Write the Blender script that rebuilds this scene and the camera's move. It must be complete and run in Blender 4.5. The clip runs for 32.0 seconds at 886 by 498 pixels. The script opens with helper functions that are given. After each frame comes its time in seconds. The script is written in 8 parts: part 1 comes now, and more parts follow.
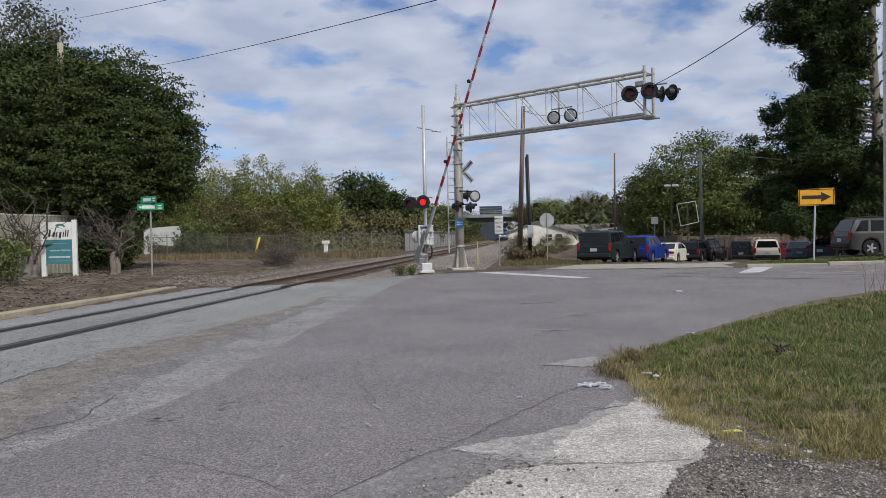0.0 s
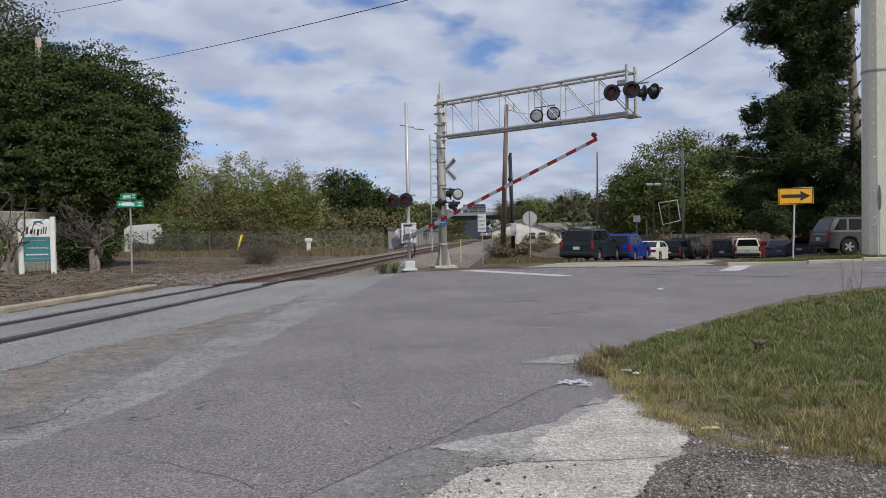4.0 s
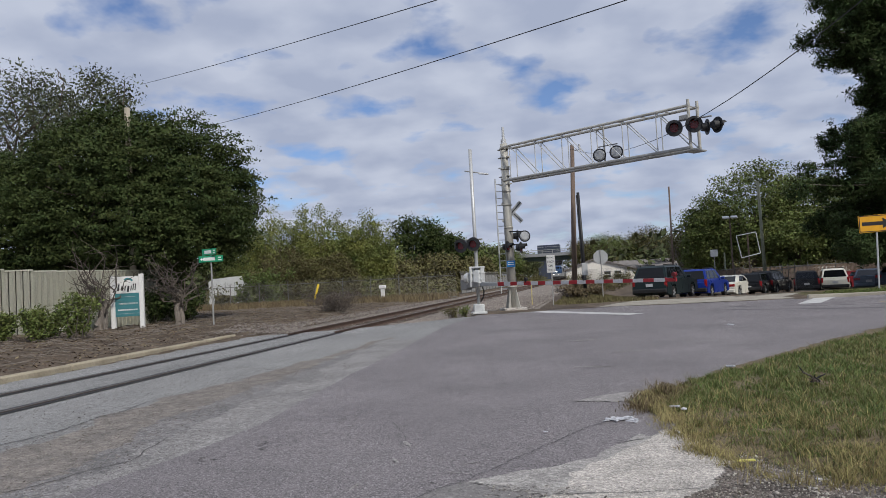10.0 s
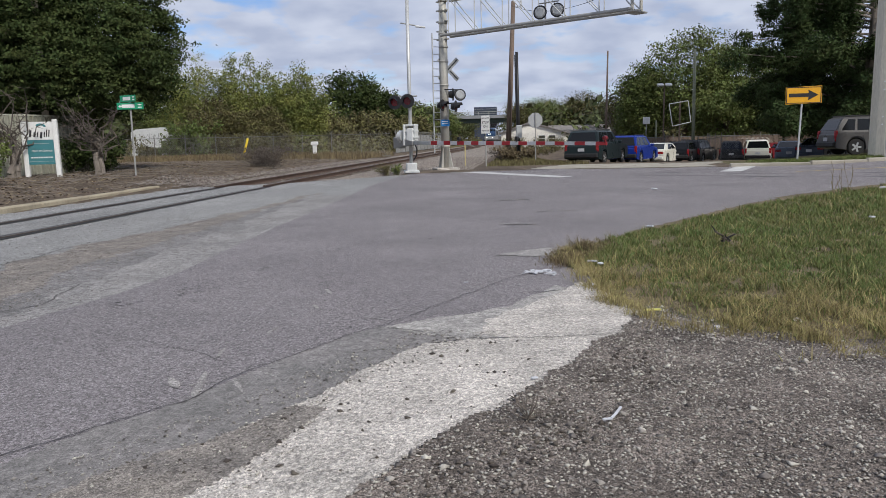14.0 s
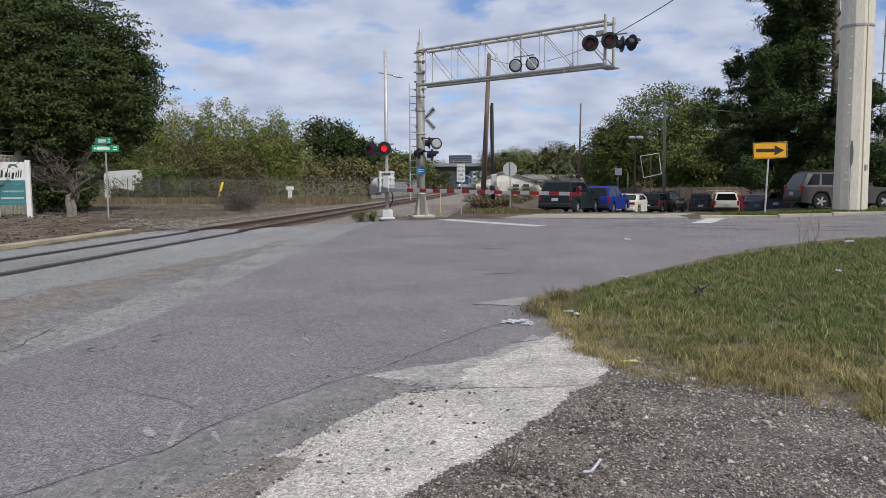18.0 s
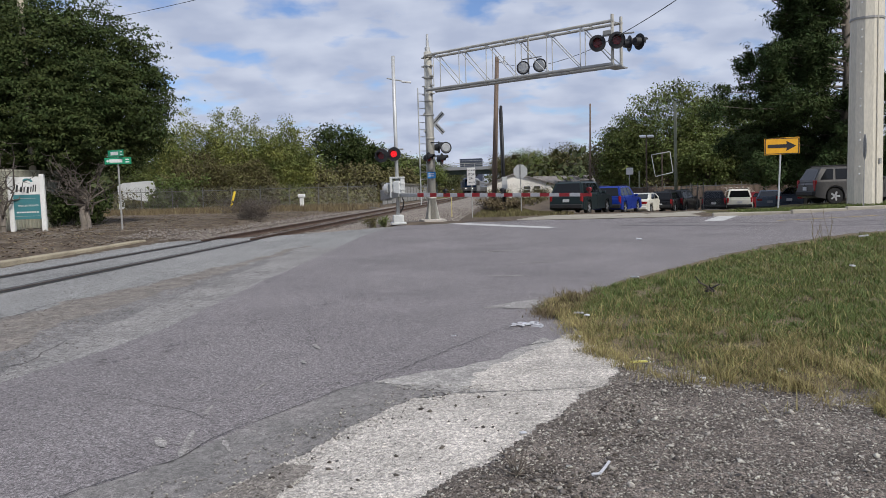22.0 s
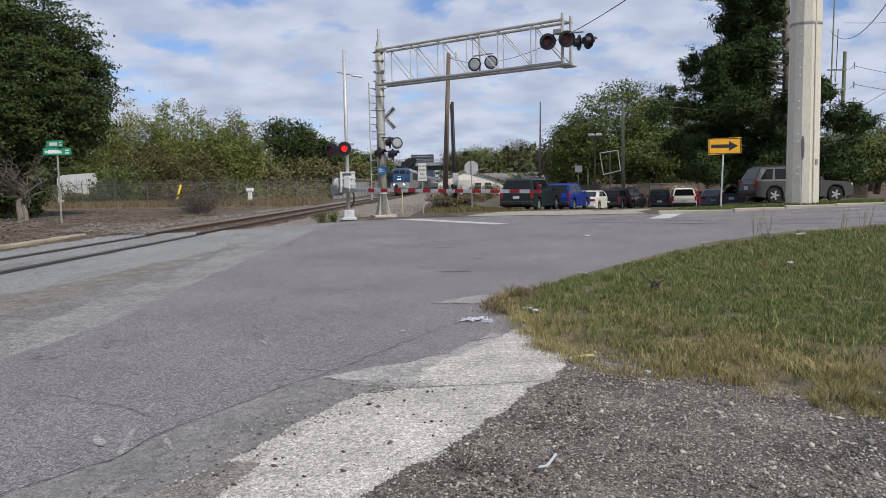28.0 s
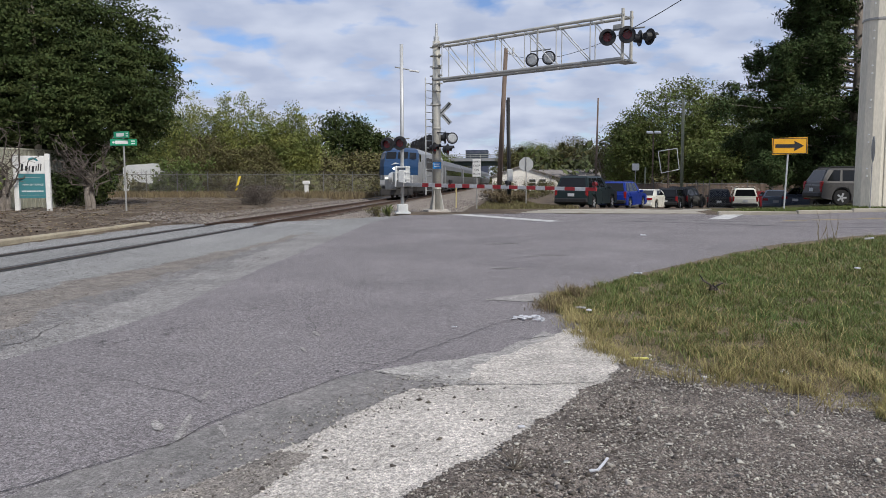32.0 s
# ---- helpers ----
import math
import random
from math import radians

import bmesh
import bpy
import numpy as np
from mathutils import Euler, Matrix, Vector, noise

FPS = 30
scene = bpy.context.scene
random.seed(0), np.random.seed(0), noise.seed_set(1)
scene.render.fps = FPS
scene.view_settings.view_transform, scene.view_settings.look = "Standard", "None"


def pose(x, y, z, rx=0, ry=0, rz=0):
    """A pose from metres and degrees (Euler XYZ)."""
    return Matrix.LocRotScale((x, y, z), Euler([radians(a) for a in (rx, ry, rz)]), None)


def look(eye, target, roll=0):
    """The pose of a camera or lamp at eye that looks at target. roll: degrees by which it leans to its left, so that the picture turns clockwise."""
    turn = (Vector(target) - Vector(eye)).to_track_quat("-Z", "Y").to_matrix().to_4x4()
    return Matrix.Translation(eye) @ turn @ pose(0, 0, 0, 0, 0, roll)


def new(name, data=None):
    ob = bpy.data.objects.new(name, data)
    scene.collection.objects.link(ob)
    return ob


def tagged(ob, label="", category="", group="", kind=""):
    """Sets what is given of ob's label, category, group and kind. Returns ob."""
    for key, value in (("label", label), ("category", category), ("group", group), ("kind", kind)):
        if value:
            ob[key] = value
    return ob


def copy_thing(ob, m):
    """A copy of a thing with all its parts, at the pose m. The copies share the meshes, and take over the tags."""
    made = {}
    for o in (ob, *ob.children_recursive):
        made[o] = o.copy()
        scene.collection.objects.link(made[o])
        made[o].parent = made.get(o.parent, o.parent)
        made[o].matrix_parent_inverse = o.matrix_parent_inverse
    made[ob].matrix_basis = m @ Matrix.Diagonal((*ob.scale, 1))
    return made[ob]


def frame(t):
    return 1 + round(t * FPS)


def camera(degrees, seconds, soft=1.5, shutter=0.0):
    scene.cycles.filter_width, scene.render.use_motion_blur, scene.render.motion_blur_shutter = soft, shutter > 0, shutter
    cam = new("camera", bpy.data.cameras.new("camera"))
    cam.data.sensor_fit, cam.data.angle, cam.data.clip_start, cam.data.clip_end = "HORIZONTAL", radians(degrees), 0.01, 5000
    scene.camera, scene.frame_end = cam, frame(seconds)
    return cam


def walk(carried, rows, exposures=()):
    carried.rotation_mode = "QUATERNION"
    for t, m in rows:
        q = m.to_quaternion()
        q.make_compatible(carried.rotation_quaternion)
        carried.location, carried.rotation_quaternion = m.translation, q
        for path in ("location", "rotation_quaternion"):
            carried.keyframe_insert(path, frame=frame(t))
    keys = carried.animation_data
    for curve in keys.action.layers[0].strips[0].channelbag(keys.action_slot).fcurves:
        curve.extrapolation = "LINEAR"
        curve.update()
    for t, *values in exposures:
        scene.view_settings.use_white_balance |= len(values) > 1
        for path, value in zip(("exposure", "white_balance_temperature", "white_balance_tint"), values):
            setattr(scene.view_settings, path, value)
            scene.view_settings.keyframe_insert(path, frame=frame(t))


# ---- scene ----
cam = camera(62.1, 32.0, soft=0.8)
PATH = [
    (0, (0.859, 0.942, 1.451), (0.626, 2.928, 1.419), -1.2),
    (0.5, (0.858, 0.936, 1.453), (0.649, 2.925, 1.442), -0.3),
    (1, (0.854, 0.95, 1.459), (0.646, 2.939, 1.454), -0.1),
    (1.5, (0.859, 0.933, 1.459), (0.644, 2.921, 1.446), -0.1),
    (2, (0.865, 0.944, 1.454), (0.654, 2.933, 1.437), -0.2),
    (2.5, (0.879, 0.942, 1.448), (0.663, 2.93, 1.419), -0.9),
    (3, (0.875, 0.949, 1.447), (0.66, 2.937, 1.413), -0.8),
    (3.5, (0.877, 0.954, 1.456), (0.673, 2.943, 1.415), -0.9),
    (4, (0.886, 0.97, 1.443), (0.697, 2.961, 1.405), -1.1),
    (4.5, (0.875, 0.951, 1.456), (0.692, 2.942, 1.413), -0.8),
    (6.5, (0.869, 0.899, 1.465), (0.685, 2.89, 1.431), -0.7),
    (7, (0.888, 0.928, 1.455), (0.629, 2.911, 1.408), 0.7),
    (7.5, (0.912, 0.83, 1.47), (0.608, 2.806, 1.482), -1.7),
    (8, (1.017, 0.762, 1.439), (0.724, 2.739, 1.36), -1.3),
    (8.5, (1.157, 0.805, 1.415), (0.81, 2.774, 1.431), -2.9),
    (9, (1.221, 0.848, 1.442), (0.781, 2.798, 1.485), -1.4),
    (9.5, (1.259, 0.818, 1.437), (0.819, 2.769, 1.451), -1.3),
    (10, (1.238, 0.675, 1.443), (0.851, 2.635, 1.53), -3.2),
    (10.5, (1.268, 0.742, 1.417), (0.954, 2.716, 1.484), -2.5),
    (11, (1.267, 0.704, 1.38), (0.957, 2.68, 1.394), -1.5),
    (11.5, (1.277, 0.747, 1.372), (0.91, 2.71, 1.263), -0.6),
    (12, (1.268, 0.683, 1.372), (0.881, 2.639, 1.214), -1.2),
    (12.5, (1.27, 0.697, 1.355), (0.9, 2.653, 1.169), -3.3),
    (13, (1.297, 0.751, 1.346), (1.026, 2.715, 1.076), -0.7),
    (13.5, (1.316, 0.785, 1.341), (1.073, 2.749, 1.047), -0.7),
    (15.5, (1.246, 0.776, 1.359), (1.059, 2.745, 1.064), -2.7),
    (16, (1.244, 0.77, 1.366), (1.073, 2.749, 1.131), -0.6),
    (16.5, (1.25, 0.758, 1.363), (1.106, 2.744, 1.174), 0.1),
    (17, (1.253, 0.753, 1.373), (1.134, 2.743, 1.209), 0.5),
    (17.5, (1.255, 0.741, 1.373), (1.132, 2.73, 1.205), 0.0),
    (18, (1.264, 0.735, 1.372), (1.112, 2.722, 1.201), -0.3),
    (18.5, (1.27, 0.725, 1.375), (1.09, 2.711, 1.225), 0.1),
    (19, (1.268, 0.713, 1.382), (1.092, 2.701, 1.251), -0.5),
    (19.5, (1.266, 0.717, 1.382), (1.079, 2.704, 1.252), -0.5),
    (20, (1.27, 0.725, 1.38), (1.092, 2.714, 1.256), -0.8),
    (20.5, (1.276, 0.729, 1.379), (1.116, 2.718, 1.239), -0.8),
    (21, (1.293, 0.729, 1.379), (1.137, 2.717, 1.225), -0.8),
    (21.5, (1.305, 0.735, 1.371), (1.142, 2.721, 1.203), -1.5),
    (22, (1.311, 0.73, 1.378), (1.124, 2.715, 1.218), -1.7),
    (22.5, (1.317, 0.736, 1.373), (1.13, 2.72, 1.204), -1.5),
    (23, (1.313, 0.733, 1.375), (1.149, 2.72, 1.22), -1.2),
    (23.5, (1.313, 0.742, 1.37), (1.181, 2.73, 1.193), -0.8),
    (24, (1.306, 0.746, 1.373), (1.179, 2.735, 1.207), -0.5),
    (24.5, (1.304, 0.747, 1.372), (1.214, 2.738, 1.206), -0.5),
    (25, (1.3, 0.746, 1.372), (1.222, 2.737, 1.203), -0.2),
    (25.5, (1.302, 0.739, 1.371), (1.218, 2.731, 1.204), 0.0),
    (27.5, (1.31, 0.742, 1.371), (1.249, 2.733, 1.193), -0.4),
    (28, (1.319, 0.747, 1.366), (1.265, 2.739, 1.192), -1.1),
    (28.5, (1.323, 0.747, 1.37), (1.201, 2.736, 1.2), -0.3),
    (29, (1.321, 0.744, 1.367), (1.167, 2.732, 1.203), -0.7),
    (29.5, (1.323, 0.741, 1.373), (1.17, 2.728, 1.202), -0.2),
    (30, (1.319, 0.747, 1.371), (1.164, 2.734, 1.2), 0.1),
    (30.5, (1.312, 0.754, 1.376), (1.134, 2.738, 1.196), 0.4),
    (31, (1.3, 0.764, 1.366), (1.102, 2.745, 1.168), 0.4),
    (31.5, (1.292, 0.764, 1.375), (1.117, 2.746, 1.172), 0.1),
    (32, (1.309, 0.766, 1.374), (1.113, 2.748, 1.189), -0.1),
]
walk(cam, [(t, look(eye, target, roll)) for t, eye, target, roll in PATH], [(0, 0.0), (7, -0.03), (10.5, -0.07), (13.0, 0.09), (16, 0.13), (20, 0.1), (32, 0.17)])

# ---------------------------------------------------------------- world and sun
def sky_world():
    w = bpy.data.worlds.new("sky")
    scene.world = w
    w.use_nodes = True
    nt = w.node_tree
    nt.nodes.clear()
    N = nt.nodes.new
    L = nt.links.new
    out, bg = N("ShaderNodeOutputWorld"), N("ShaderNodeBackground")
    sky = N("ShaderNodeTexSky")
    sky.sky_type, sky.sun_disc = "NISHITA", False
    sky.sun_elevation, sky.sun_rotation = radians(SUN_EL), radians(SUN_AZ)
    sky.air_density, sky.dust_density, sky.ozone_density = 1.0, 0.3, 2.5
    co = N("ShaderNodeTexCoord")
    sep = N("ShaderNodeSeparateXYZ")
    L(co.outputs["Generated"], sep.inputs[0])
    # clouds lie on a flat deck, so that they crowd together towards the horizon
    up = N("ShaderNodeMath"); up.operation = "MAXIMUM"; up.inputs[1].default_value = 0.0
    L(sep.outputs["Z"], up.inputs[0])
    add = N("ShaderNodeMath"); add.operation = "ADD"; add.inputs[1].default_value = 0.24
    L(up.outputs[0], add.inputs[0])
    dx = N("ShaderNodeMath"); dx.operation = "DIVIDE"; L(sep.outputs["X"], dx.inputs[0]); L(add.outputs[0], dx.inputs[1])
    dy = N("ShaderNodeMath"); dy.operation = "DIVIDE"; L(sep.outputs["Y"], dy.inputs[0]); L(add.outputs[0], dy.inputs[1])
    deck = N("ShaderNodeCombineXYZ"); L(dx.outputs[0], deck.inputs[0]); L(dy.outputs[0], deck.inputs[1])
    n1 = N("ShaderNodeTexNoise"); n1.inputs["Scale"].default_value = 4.2; n1.inputs["Detail"].default_value = 5; n1.inputs["Roughness"].default_value = 0.5
    n1.inputs["Distortion"].default_value = 0.1
    L(deck.outputs[0], n1.inputs["Vector"])
    cover = N("ShaderNodeValToRGB")
    cover.color_ramp.elements[0].position, cover.color_ramp.elements[1].position = 0.31, 0.46
    L(n1.outputs["Fac"], cover.inputs[0])
    n2 = N("ShaderNodeTexNoise"); n2.inputs["Scale"].default_value = 5.2; n2.inputs["Detail"].default_value = 5; n2.inputs["Roughness"].default_value = 0.42
    L(deck.outputs[0], n2.inputs["Vector"])
    shade = N("ShaderNodeValToRGB")
    shade.color_ramp.elements[0].position, shade.color_ramp.elements[1].position = 0.36, 0.66
    shade.color_ramp.elements[0].color = (*CLOUD_DARK, 1)
    shade.color_ramp.elements[1].color = (*CLOUD_LIGHT, 1)
    L(n2.outputs["Fac"], shade.inputs[0])
    scale = N("ShaderNodeMix"); scale.data_type = "RGBA"; scale.blend_type = "MULTIPLY"; scale.inputs[0].default_value = 1
    scale.inputs[7].default_value = (SKY_GAIN * 0.95, SKY_GAIN, SKY_GAIN * 1.22, 1)
    L(sky.outputs[0], scale.inputs[6])
    mix = N("ShaderNodeMix"); mix.data_type = "RGBA"
    L(cover.outputs[0], mix.inputs[0]); L(scale.outputs[2], mix.inputs[6]); L(shade.outputs[0], mix.inputs[7])
    L(mix.outputs[2], bg.inputs[0])
    bg.inputs[1].default_value = 1.0
    L(bg.outputs[0], out.inputs[0])


SUN_EL, SUN_AZ = 42, 140            # degrees; azimuth clockwise from the track's far end
SKY_GAIN = 0.088
CLOUD_DARK, CLOUD_LIGHT = (0.40, 0.455, 0.60), (0.55, 0.60, 0.728)
sky_world()
sun = new("sun", bpy.data.lights.new("sun", "SUN"))
sun.data.energy, sun.data.angle, sun.data.color = 2.95, radians(9), (1.0, 0.95, 0.87)
_a, _e = radians(SUN_AZ), radians(SUN_EL)
sun.matrix_world = look((math.sin(_a) * math.cos(_e) * 50, math.cos(_a) * math.cos(_e) * 50, math.sin(_e) * 50), (0, 0, 0))


# ---------------------------------------------------------------- materials
def mat(name, col, rough=0.7, metal=0.0, col2=None, scale=8.0, fine=90.0, bump=0.15, amount=0.6, spec=0.4, rand=0.0, island=0.0,
        emit=0.0, streak=None, dist=0.02, speck=0.0):
    """A surface with two scales of variation: stains of size 1/scale and grain of size 1/fine, in metres."""
    m = bpy.data.materials.new(name)
    m.use_nodes = True
    nt = m.node_tree
    b = nt.nodes["Principled BSDF"]
    N, L = nt.nodes.new, nt.links.new
    co = N("ShaderNodeTexCoord")
    vec = co.outputs["Object"]
    if streak:
        mp = N("ShaderNodeMapping"); mp.inputs["Scale"].default_value = streak
        L(vec, mp.inputs[0]); vec = mp.outputs[0]
    n1 = N("ShaderNodeTexNoise"); n1.inputs["Scale"].default_value = scale; n1.inputs["Detail"].default_value = 6; n1.inputs["Roughness"].default_value = 0.6
    n2 = N("ShaderNodeTexNoise"); n2.inputs["Scale"].default_value = fine; n2.inputs["Detail"].default_value = 3
    L(vec, n1.inputs["Vector"]); L(vec, n2.inputs["Vector"])
    r1 = N("ShaderNodeValToRGB")
    r1.color_ramp.elements[0].position, r1.color_ramp.elements[1].position = 0.32, 0.68
    L(n1.outputs["Fac"], r1.inputs[0])
    c2 = col2 or tuple(c * 0.62 for c in col)
    mix = N("ShaderNodeMix"); mix.data_type = "RGBA"
    mix.inputs[6].default_value, mix.inputs[7].default_value = (*col, 1), (*c2, 1)
    k = N("ShaderNodeMath"); k.operation = "MULTIPLY"; k.inputs[1].default_value = amount
    L(r1.outputs[0], k.inputs[0]); L(k.outputs[0], mix.inputs[0])
    colour = mix.outputs[2]
    g = N("ShaderNodeMapRange"); g.inputs[1].default_value, g.inputs[2].default_value = 0.3, 0.7
    g.inputs[3].default_value, g.inputs[4].default_value = 1 - 0.22 * amount, 1 + 0.22 * amount
    L(n2.outputs["Fac"], g.inputs[0])
    hsv = N("ShaderNodeHueSaturation")
    L(colour, hsv.inputs["Color"]); L(g.outputs[0], hsv.inputs["Value"])
    colour = hsv.outputs[0]
    if speck:
        # aggregate: pale and dark grains of two sizes
        for sc, kk in ((75.0, 0.6), (210.0, 1.0)):
            vo = N("ShaderNodeTexVoronoi"); vo.inputs["Scale"].default_value = sc
            L(co.outputs["Object"], vo.inputs["Vector"])
            bw = N("ShaderNodeRGBToBW"); L(vo.outputs["Color"], bw.inputs[0])
            sr = N("ShaderNodeMapRange"); sr.inputs[1].default_value, sr.inputs[2].default_value = 0.15, 0.85
            sr.inputs[3].default_value, sr.inputs[4].default_value = 1 - speck * kk, 1 + speck * kk
            L(bw.outputs[0], sr.inputs[0])
            h3 = N("ShaderNodeHueSaturation"); L(colour, h3.inputs["Color"]); L(sr.outputs[0], h3.inputs["Value"])
            colour = h3.outputs[0]
    if rand or island:
        src = N("ShaderNodeObjectInfo").outputs["Random"] if rand else N("ShaderNodeNewGeometry").outputs["Random Per Island"]
        k2 = rand or island
        r = N("ShaderNodeMapRange"); r.inputs[3].default_value, r.inputs[4].default_value = 1 - k2, 1 + k2
        L(src, r.inputs[0])
        h2 = N("ShaderNodeHueSaturation"); L(colour, h2.inputs["Color"]); L(r.outputs[0], h2.inputs["Value"])
        r3 = N("ShaderNodeMapRange"); r3.inputs[3].default_value, r3.inputs[4].default_value = 0.5 - 0.04 * k2, 0.5 + 0.05 * k2
        L(src, r3.inputs[0]); L(r3.outputs[0], h2.inputs["Hue"])
        colour = h2.outputs[0]
    L(colour, b.inputs["Base Color"])
    rr = N("ShaderNodeMapRange"); rr.inputs[3].default_value, rr.inputs[4].default_value = max(0.03, rough - 0.12), min(1, rough + 0.12)
    L(n1.outputs["Fac"], rr.inputs[0]); L(rr.outputs[0], b.inputs["Roughness"])
    b.inputs["Metallic"].default_value = metal
    b.inputs["Specular IOR Level"].default_value = spec
    if bump:
        bp = N("ShaderNodeBump"); bp.inputs["Strength"].default_value = bump; bp.inputs["Distance"].default_value = dist
        L(n2.outputs["Fac"], bp.inputs["Height"]); L(bp.outputs[0], b.inputs["Normal"])
    if emit:
        b.inputs["Emission Color"].default_value = (*col, 1)
        b.inputs["Emission Strength"].default_value = emit
    return m


def glass(name, tint=(0.02, 0.025, 0.03), rough=0.06):
    m = bpy.data.materials.new(name)
    m.use_nodes = True
    b = m.node_tree.nodes["Principled BSDF"]
    b.inputs["Base Color"].default_value = (*tint, 1)
    b.inputs["Roughness"].default_value = rough
    b.inputs["Specular IOR Level"].default_value = 0.35
    return m


ASPHALT = mat("asphalt", (0.222, 0.204, 0.206), 0.85, 0, (0.165, 0.152, 0.156), 0.45, 48, 0.7, 0.9, 0.3, speck=0.6)
OLD_ASPHALT = mat("old_asphalt", (0.285, 0.281, 0.272), 0.9, 0, (0.19, 0.19, 0.185), 0.6, 34, 0.6, 1.0, 0.25, streak=(1, 0.4, 1), speck=0.6)
WORN_BAND = mat("worn_gravelly_asphalt", (0.25, 0.225, 0.198), 0.95, 0, (0.16, 0.147, 0.136), 2.6, 10, 0.8, 1.0, 0.2, speck=0.5)
CONCRETE = mat("pale_concrete", (0.535, 0.495, 0.45), 0.9, 0, (0.32, 0.30, 0.27), 1.6, 30, 1.0, 0.9, 0.25, speck=0.5)
DUSTY = mat("dusty_concrete", (0.385, 0.368, 0.342), 0.92, 0, (0.265, 0.253, 0.24), 3.4, 18, 0.6, 1.0, 0.2, speck=0.4)
KERB_PALE = mat("pale_kerb_concrete", (0.40, 0.37, 0.31), 0.9, 0, (0.26, 0.24, 0.20), 1.2, 40, 0.5, 0.9, 0.2)
KERB = mat("kerb_concrete", (0.42, 0.37, 0.27), 0.9, 0, (0.22, 0.19, 0.14), 1.2, 40, 0.5, 0.9, 0.2)
GRAVEL = mat("dark_gravel_ground", (0.195, 0.167, 0.146), 0.95, 0, (0.075, 0.064, 0.056), 2.2, 26, 0.9, 1.0, 0.2, speck=0.75)
GREY_STRIP = mat("grey_speckled_strip", (0.285, 0.273, 0.262), 0.95, 0, (0.195, 0.188, 0.183), 1.1, 12, 0.8, 1.0, 0.2, speck=0.55)
DARK_STRIP = mat("dark_speckled_strip", (0.225, 0.215, 0.21), 0.95, 0, (0.15, 0.145, 0.143), 1.3, 12, 0.8, 1.0, 0.2, speck=0.6)
SOIL = mat("verge_soil", (0.17, 0.135, 0.085), 0.95, 0, (0.10, 0.082, 0.05), 1.2, 14, 0.8, 1.0, 0.15, speck=0.45)
DIRT = mat("leaf_littered_dirt", (0.155, 0.12, 0.088), 0.95, 0, (0.072, 0.057, 0.043), 1.3, 14, 0.8, 1.0, 0.15, speck=0.35)
FIELD = mat("grassy_ground", (0.10, 0.10, 0.042), 0.95, 0, (0.145, 0.112, 0.06), 0.6, 9, 0.8, 1.0, 0.15, speck=0.3)
BALLAST = mat("ballast_bed", (0.29, 0.255, 0.22), 0.95, 0, (0.15, 0.125, 0.105), 2.6, 9, 1.0, 0.9, 0.2, speck=0.45)
STONE = mat("stones", (0.38, 0.35, 0.315), 0.9, 0, (0.16, 0.148, 0.136), 6, 60, 0.4, 0.7, 0.3, island=0.75)
BALLAST_STONE = mat("ballast_stones", (0.27, 0.235, 0.21), 0.9, 0, (0.17, 0.15, 0.135), 6, 60, 0.4, 0.7, 0.3, island=0.45)
RAIL = mat("rusty_rail", (0.13, 0.085, 0.062), 0.7, 0.3, (0.08, 0.052, 0.042), 5, 80, 0.3, 0.8)
RAIL_TOP = mat("rail_head_steel", (0.20, 0.17, 0.15), 0.45, 0.7, (0.10, 0.08, 0.07), 4, 80, 0.1, 0.7)
TAR = mat("tar_filled_flangeway", (0.022, 0.021, 0.021), 0.75, 0, (0.045, 0.042, 0.04), 2, 50, 0.4, 0.8)
SLEEPER = mat("weathered_sleeper", (0.105, 0.078, 0.06), 0.9, 0, (0.06, 0.046, 0.037), 3, 40, 0.5, 0.8, rand=0.25, streak=(1, 8, 8))
GALV = mat("galvanised_steel", (0.55, 0.56, 0.56), 0.48, 0.35, (0.40, 0.41, 0.41), 2.5, 60, 0.08, 0.7)
GALV_OLD = mat("dull_grey_steel", (0.37, 0.37, 0.355), 0.6, 0.25, (0.25, 0.25, 0.24), 2, 50, 0.1, 0.8)
CANT_PAINT = mat("aged_aluminium_paint", (0.54, 0.53, 0.48), 0.55, 0.2, (0.30, 0.285, 0.25), 1.5, 50, 0.1, 0.8, streak=(1, 1, 0.3))
BLACK = mat("black_paint", (0.014, 0.014, 0.016), 0.5, 0, (0.03, 0.03, 0.032), 6, 60, 0.05, 0.5)
RED_LENS = mat("unlit_red_lens", (0.16, 0.008, 0.010), 0.25, 0, (0.10, 0.005, 0.006), 20, 160, 0.2, 0.4, 0.5)
RED_GLOW = mat("lit_red_lamp", (1.0, 0.02, 0.03), 0.4, emit=1.1)
CLEAR_LENS = mat("grey_lens_back", (0.46, 0.47, 0.47), 0.35, 0.2, (0.24, 0.25, 0.26), 6, 90, 0.05, 0.6)
WHITE = mat("white_paint", (0.76, 0.76, 0.74), 0.55, 0, (0.60, 0.59, 0.56), 3, 60, 0.05, 0.6)
ROAD_WHITE = mat("road_marking_white", (0.62, 0.62, 0.60), 0.8, 0, (0.36, 0.355, 0.35), 3, 60, 0.3, 0.9)
ROAD_YELLOW = mat("road_marking_yellow", (0.55, 0.40, 0.10), 0.8, 0, (0.28, 0.22, 0.12), 3, 60, 0.3, 0.9)
RED_BAND = mat("red_reflective_band", (0.42, 0.03, 0.035), 0.45, 0, (0.30, 0.025, 0.03), 8, 90, 0.05, 0.6)
WHITE_BAND = mat("white_reflective_band", (0.62, 0.62, 0.61), 0.45, 0, (0.48, 0.48, 0.47), 8, 90, 0.05, 0.6)
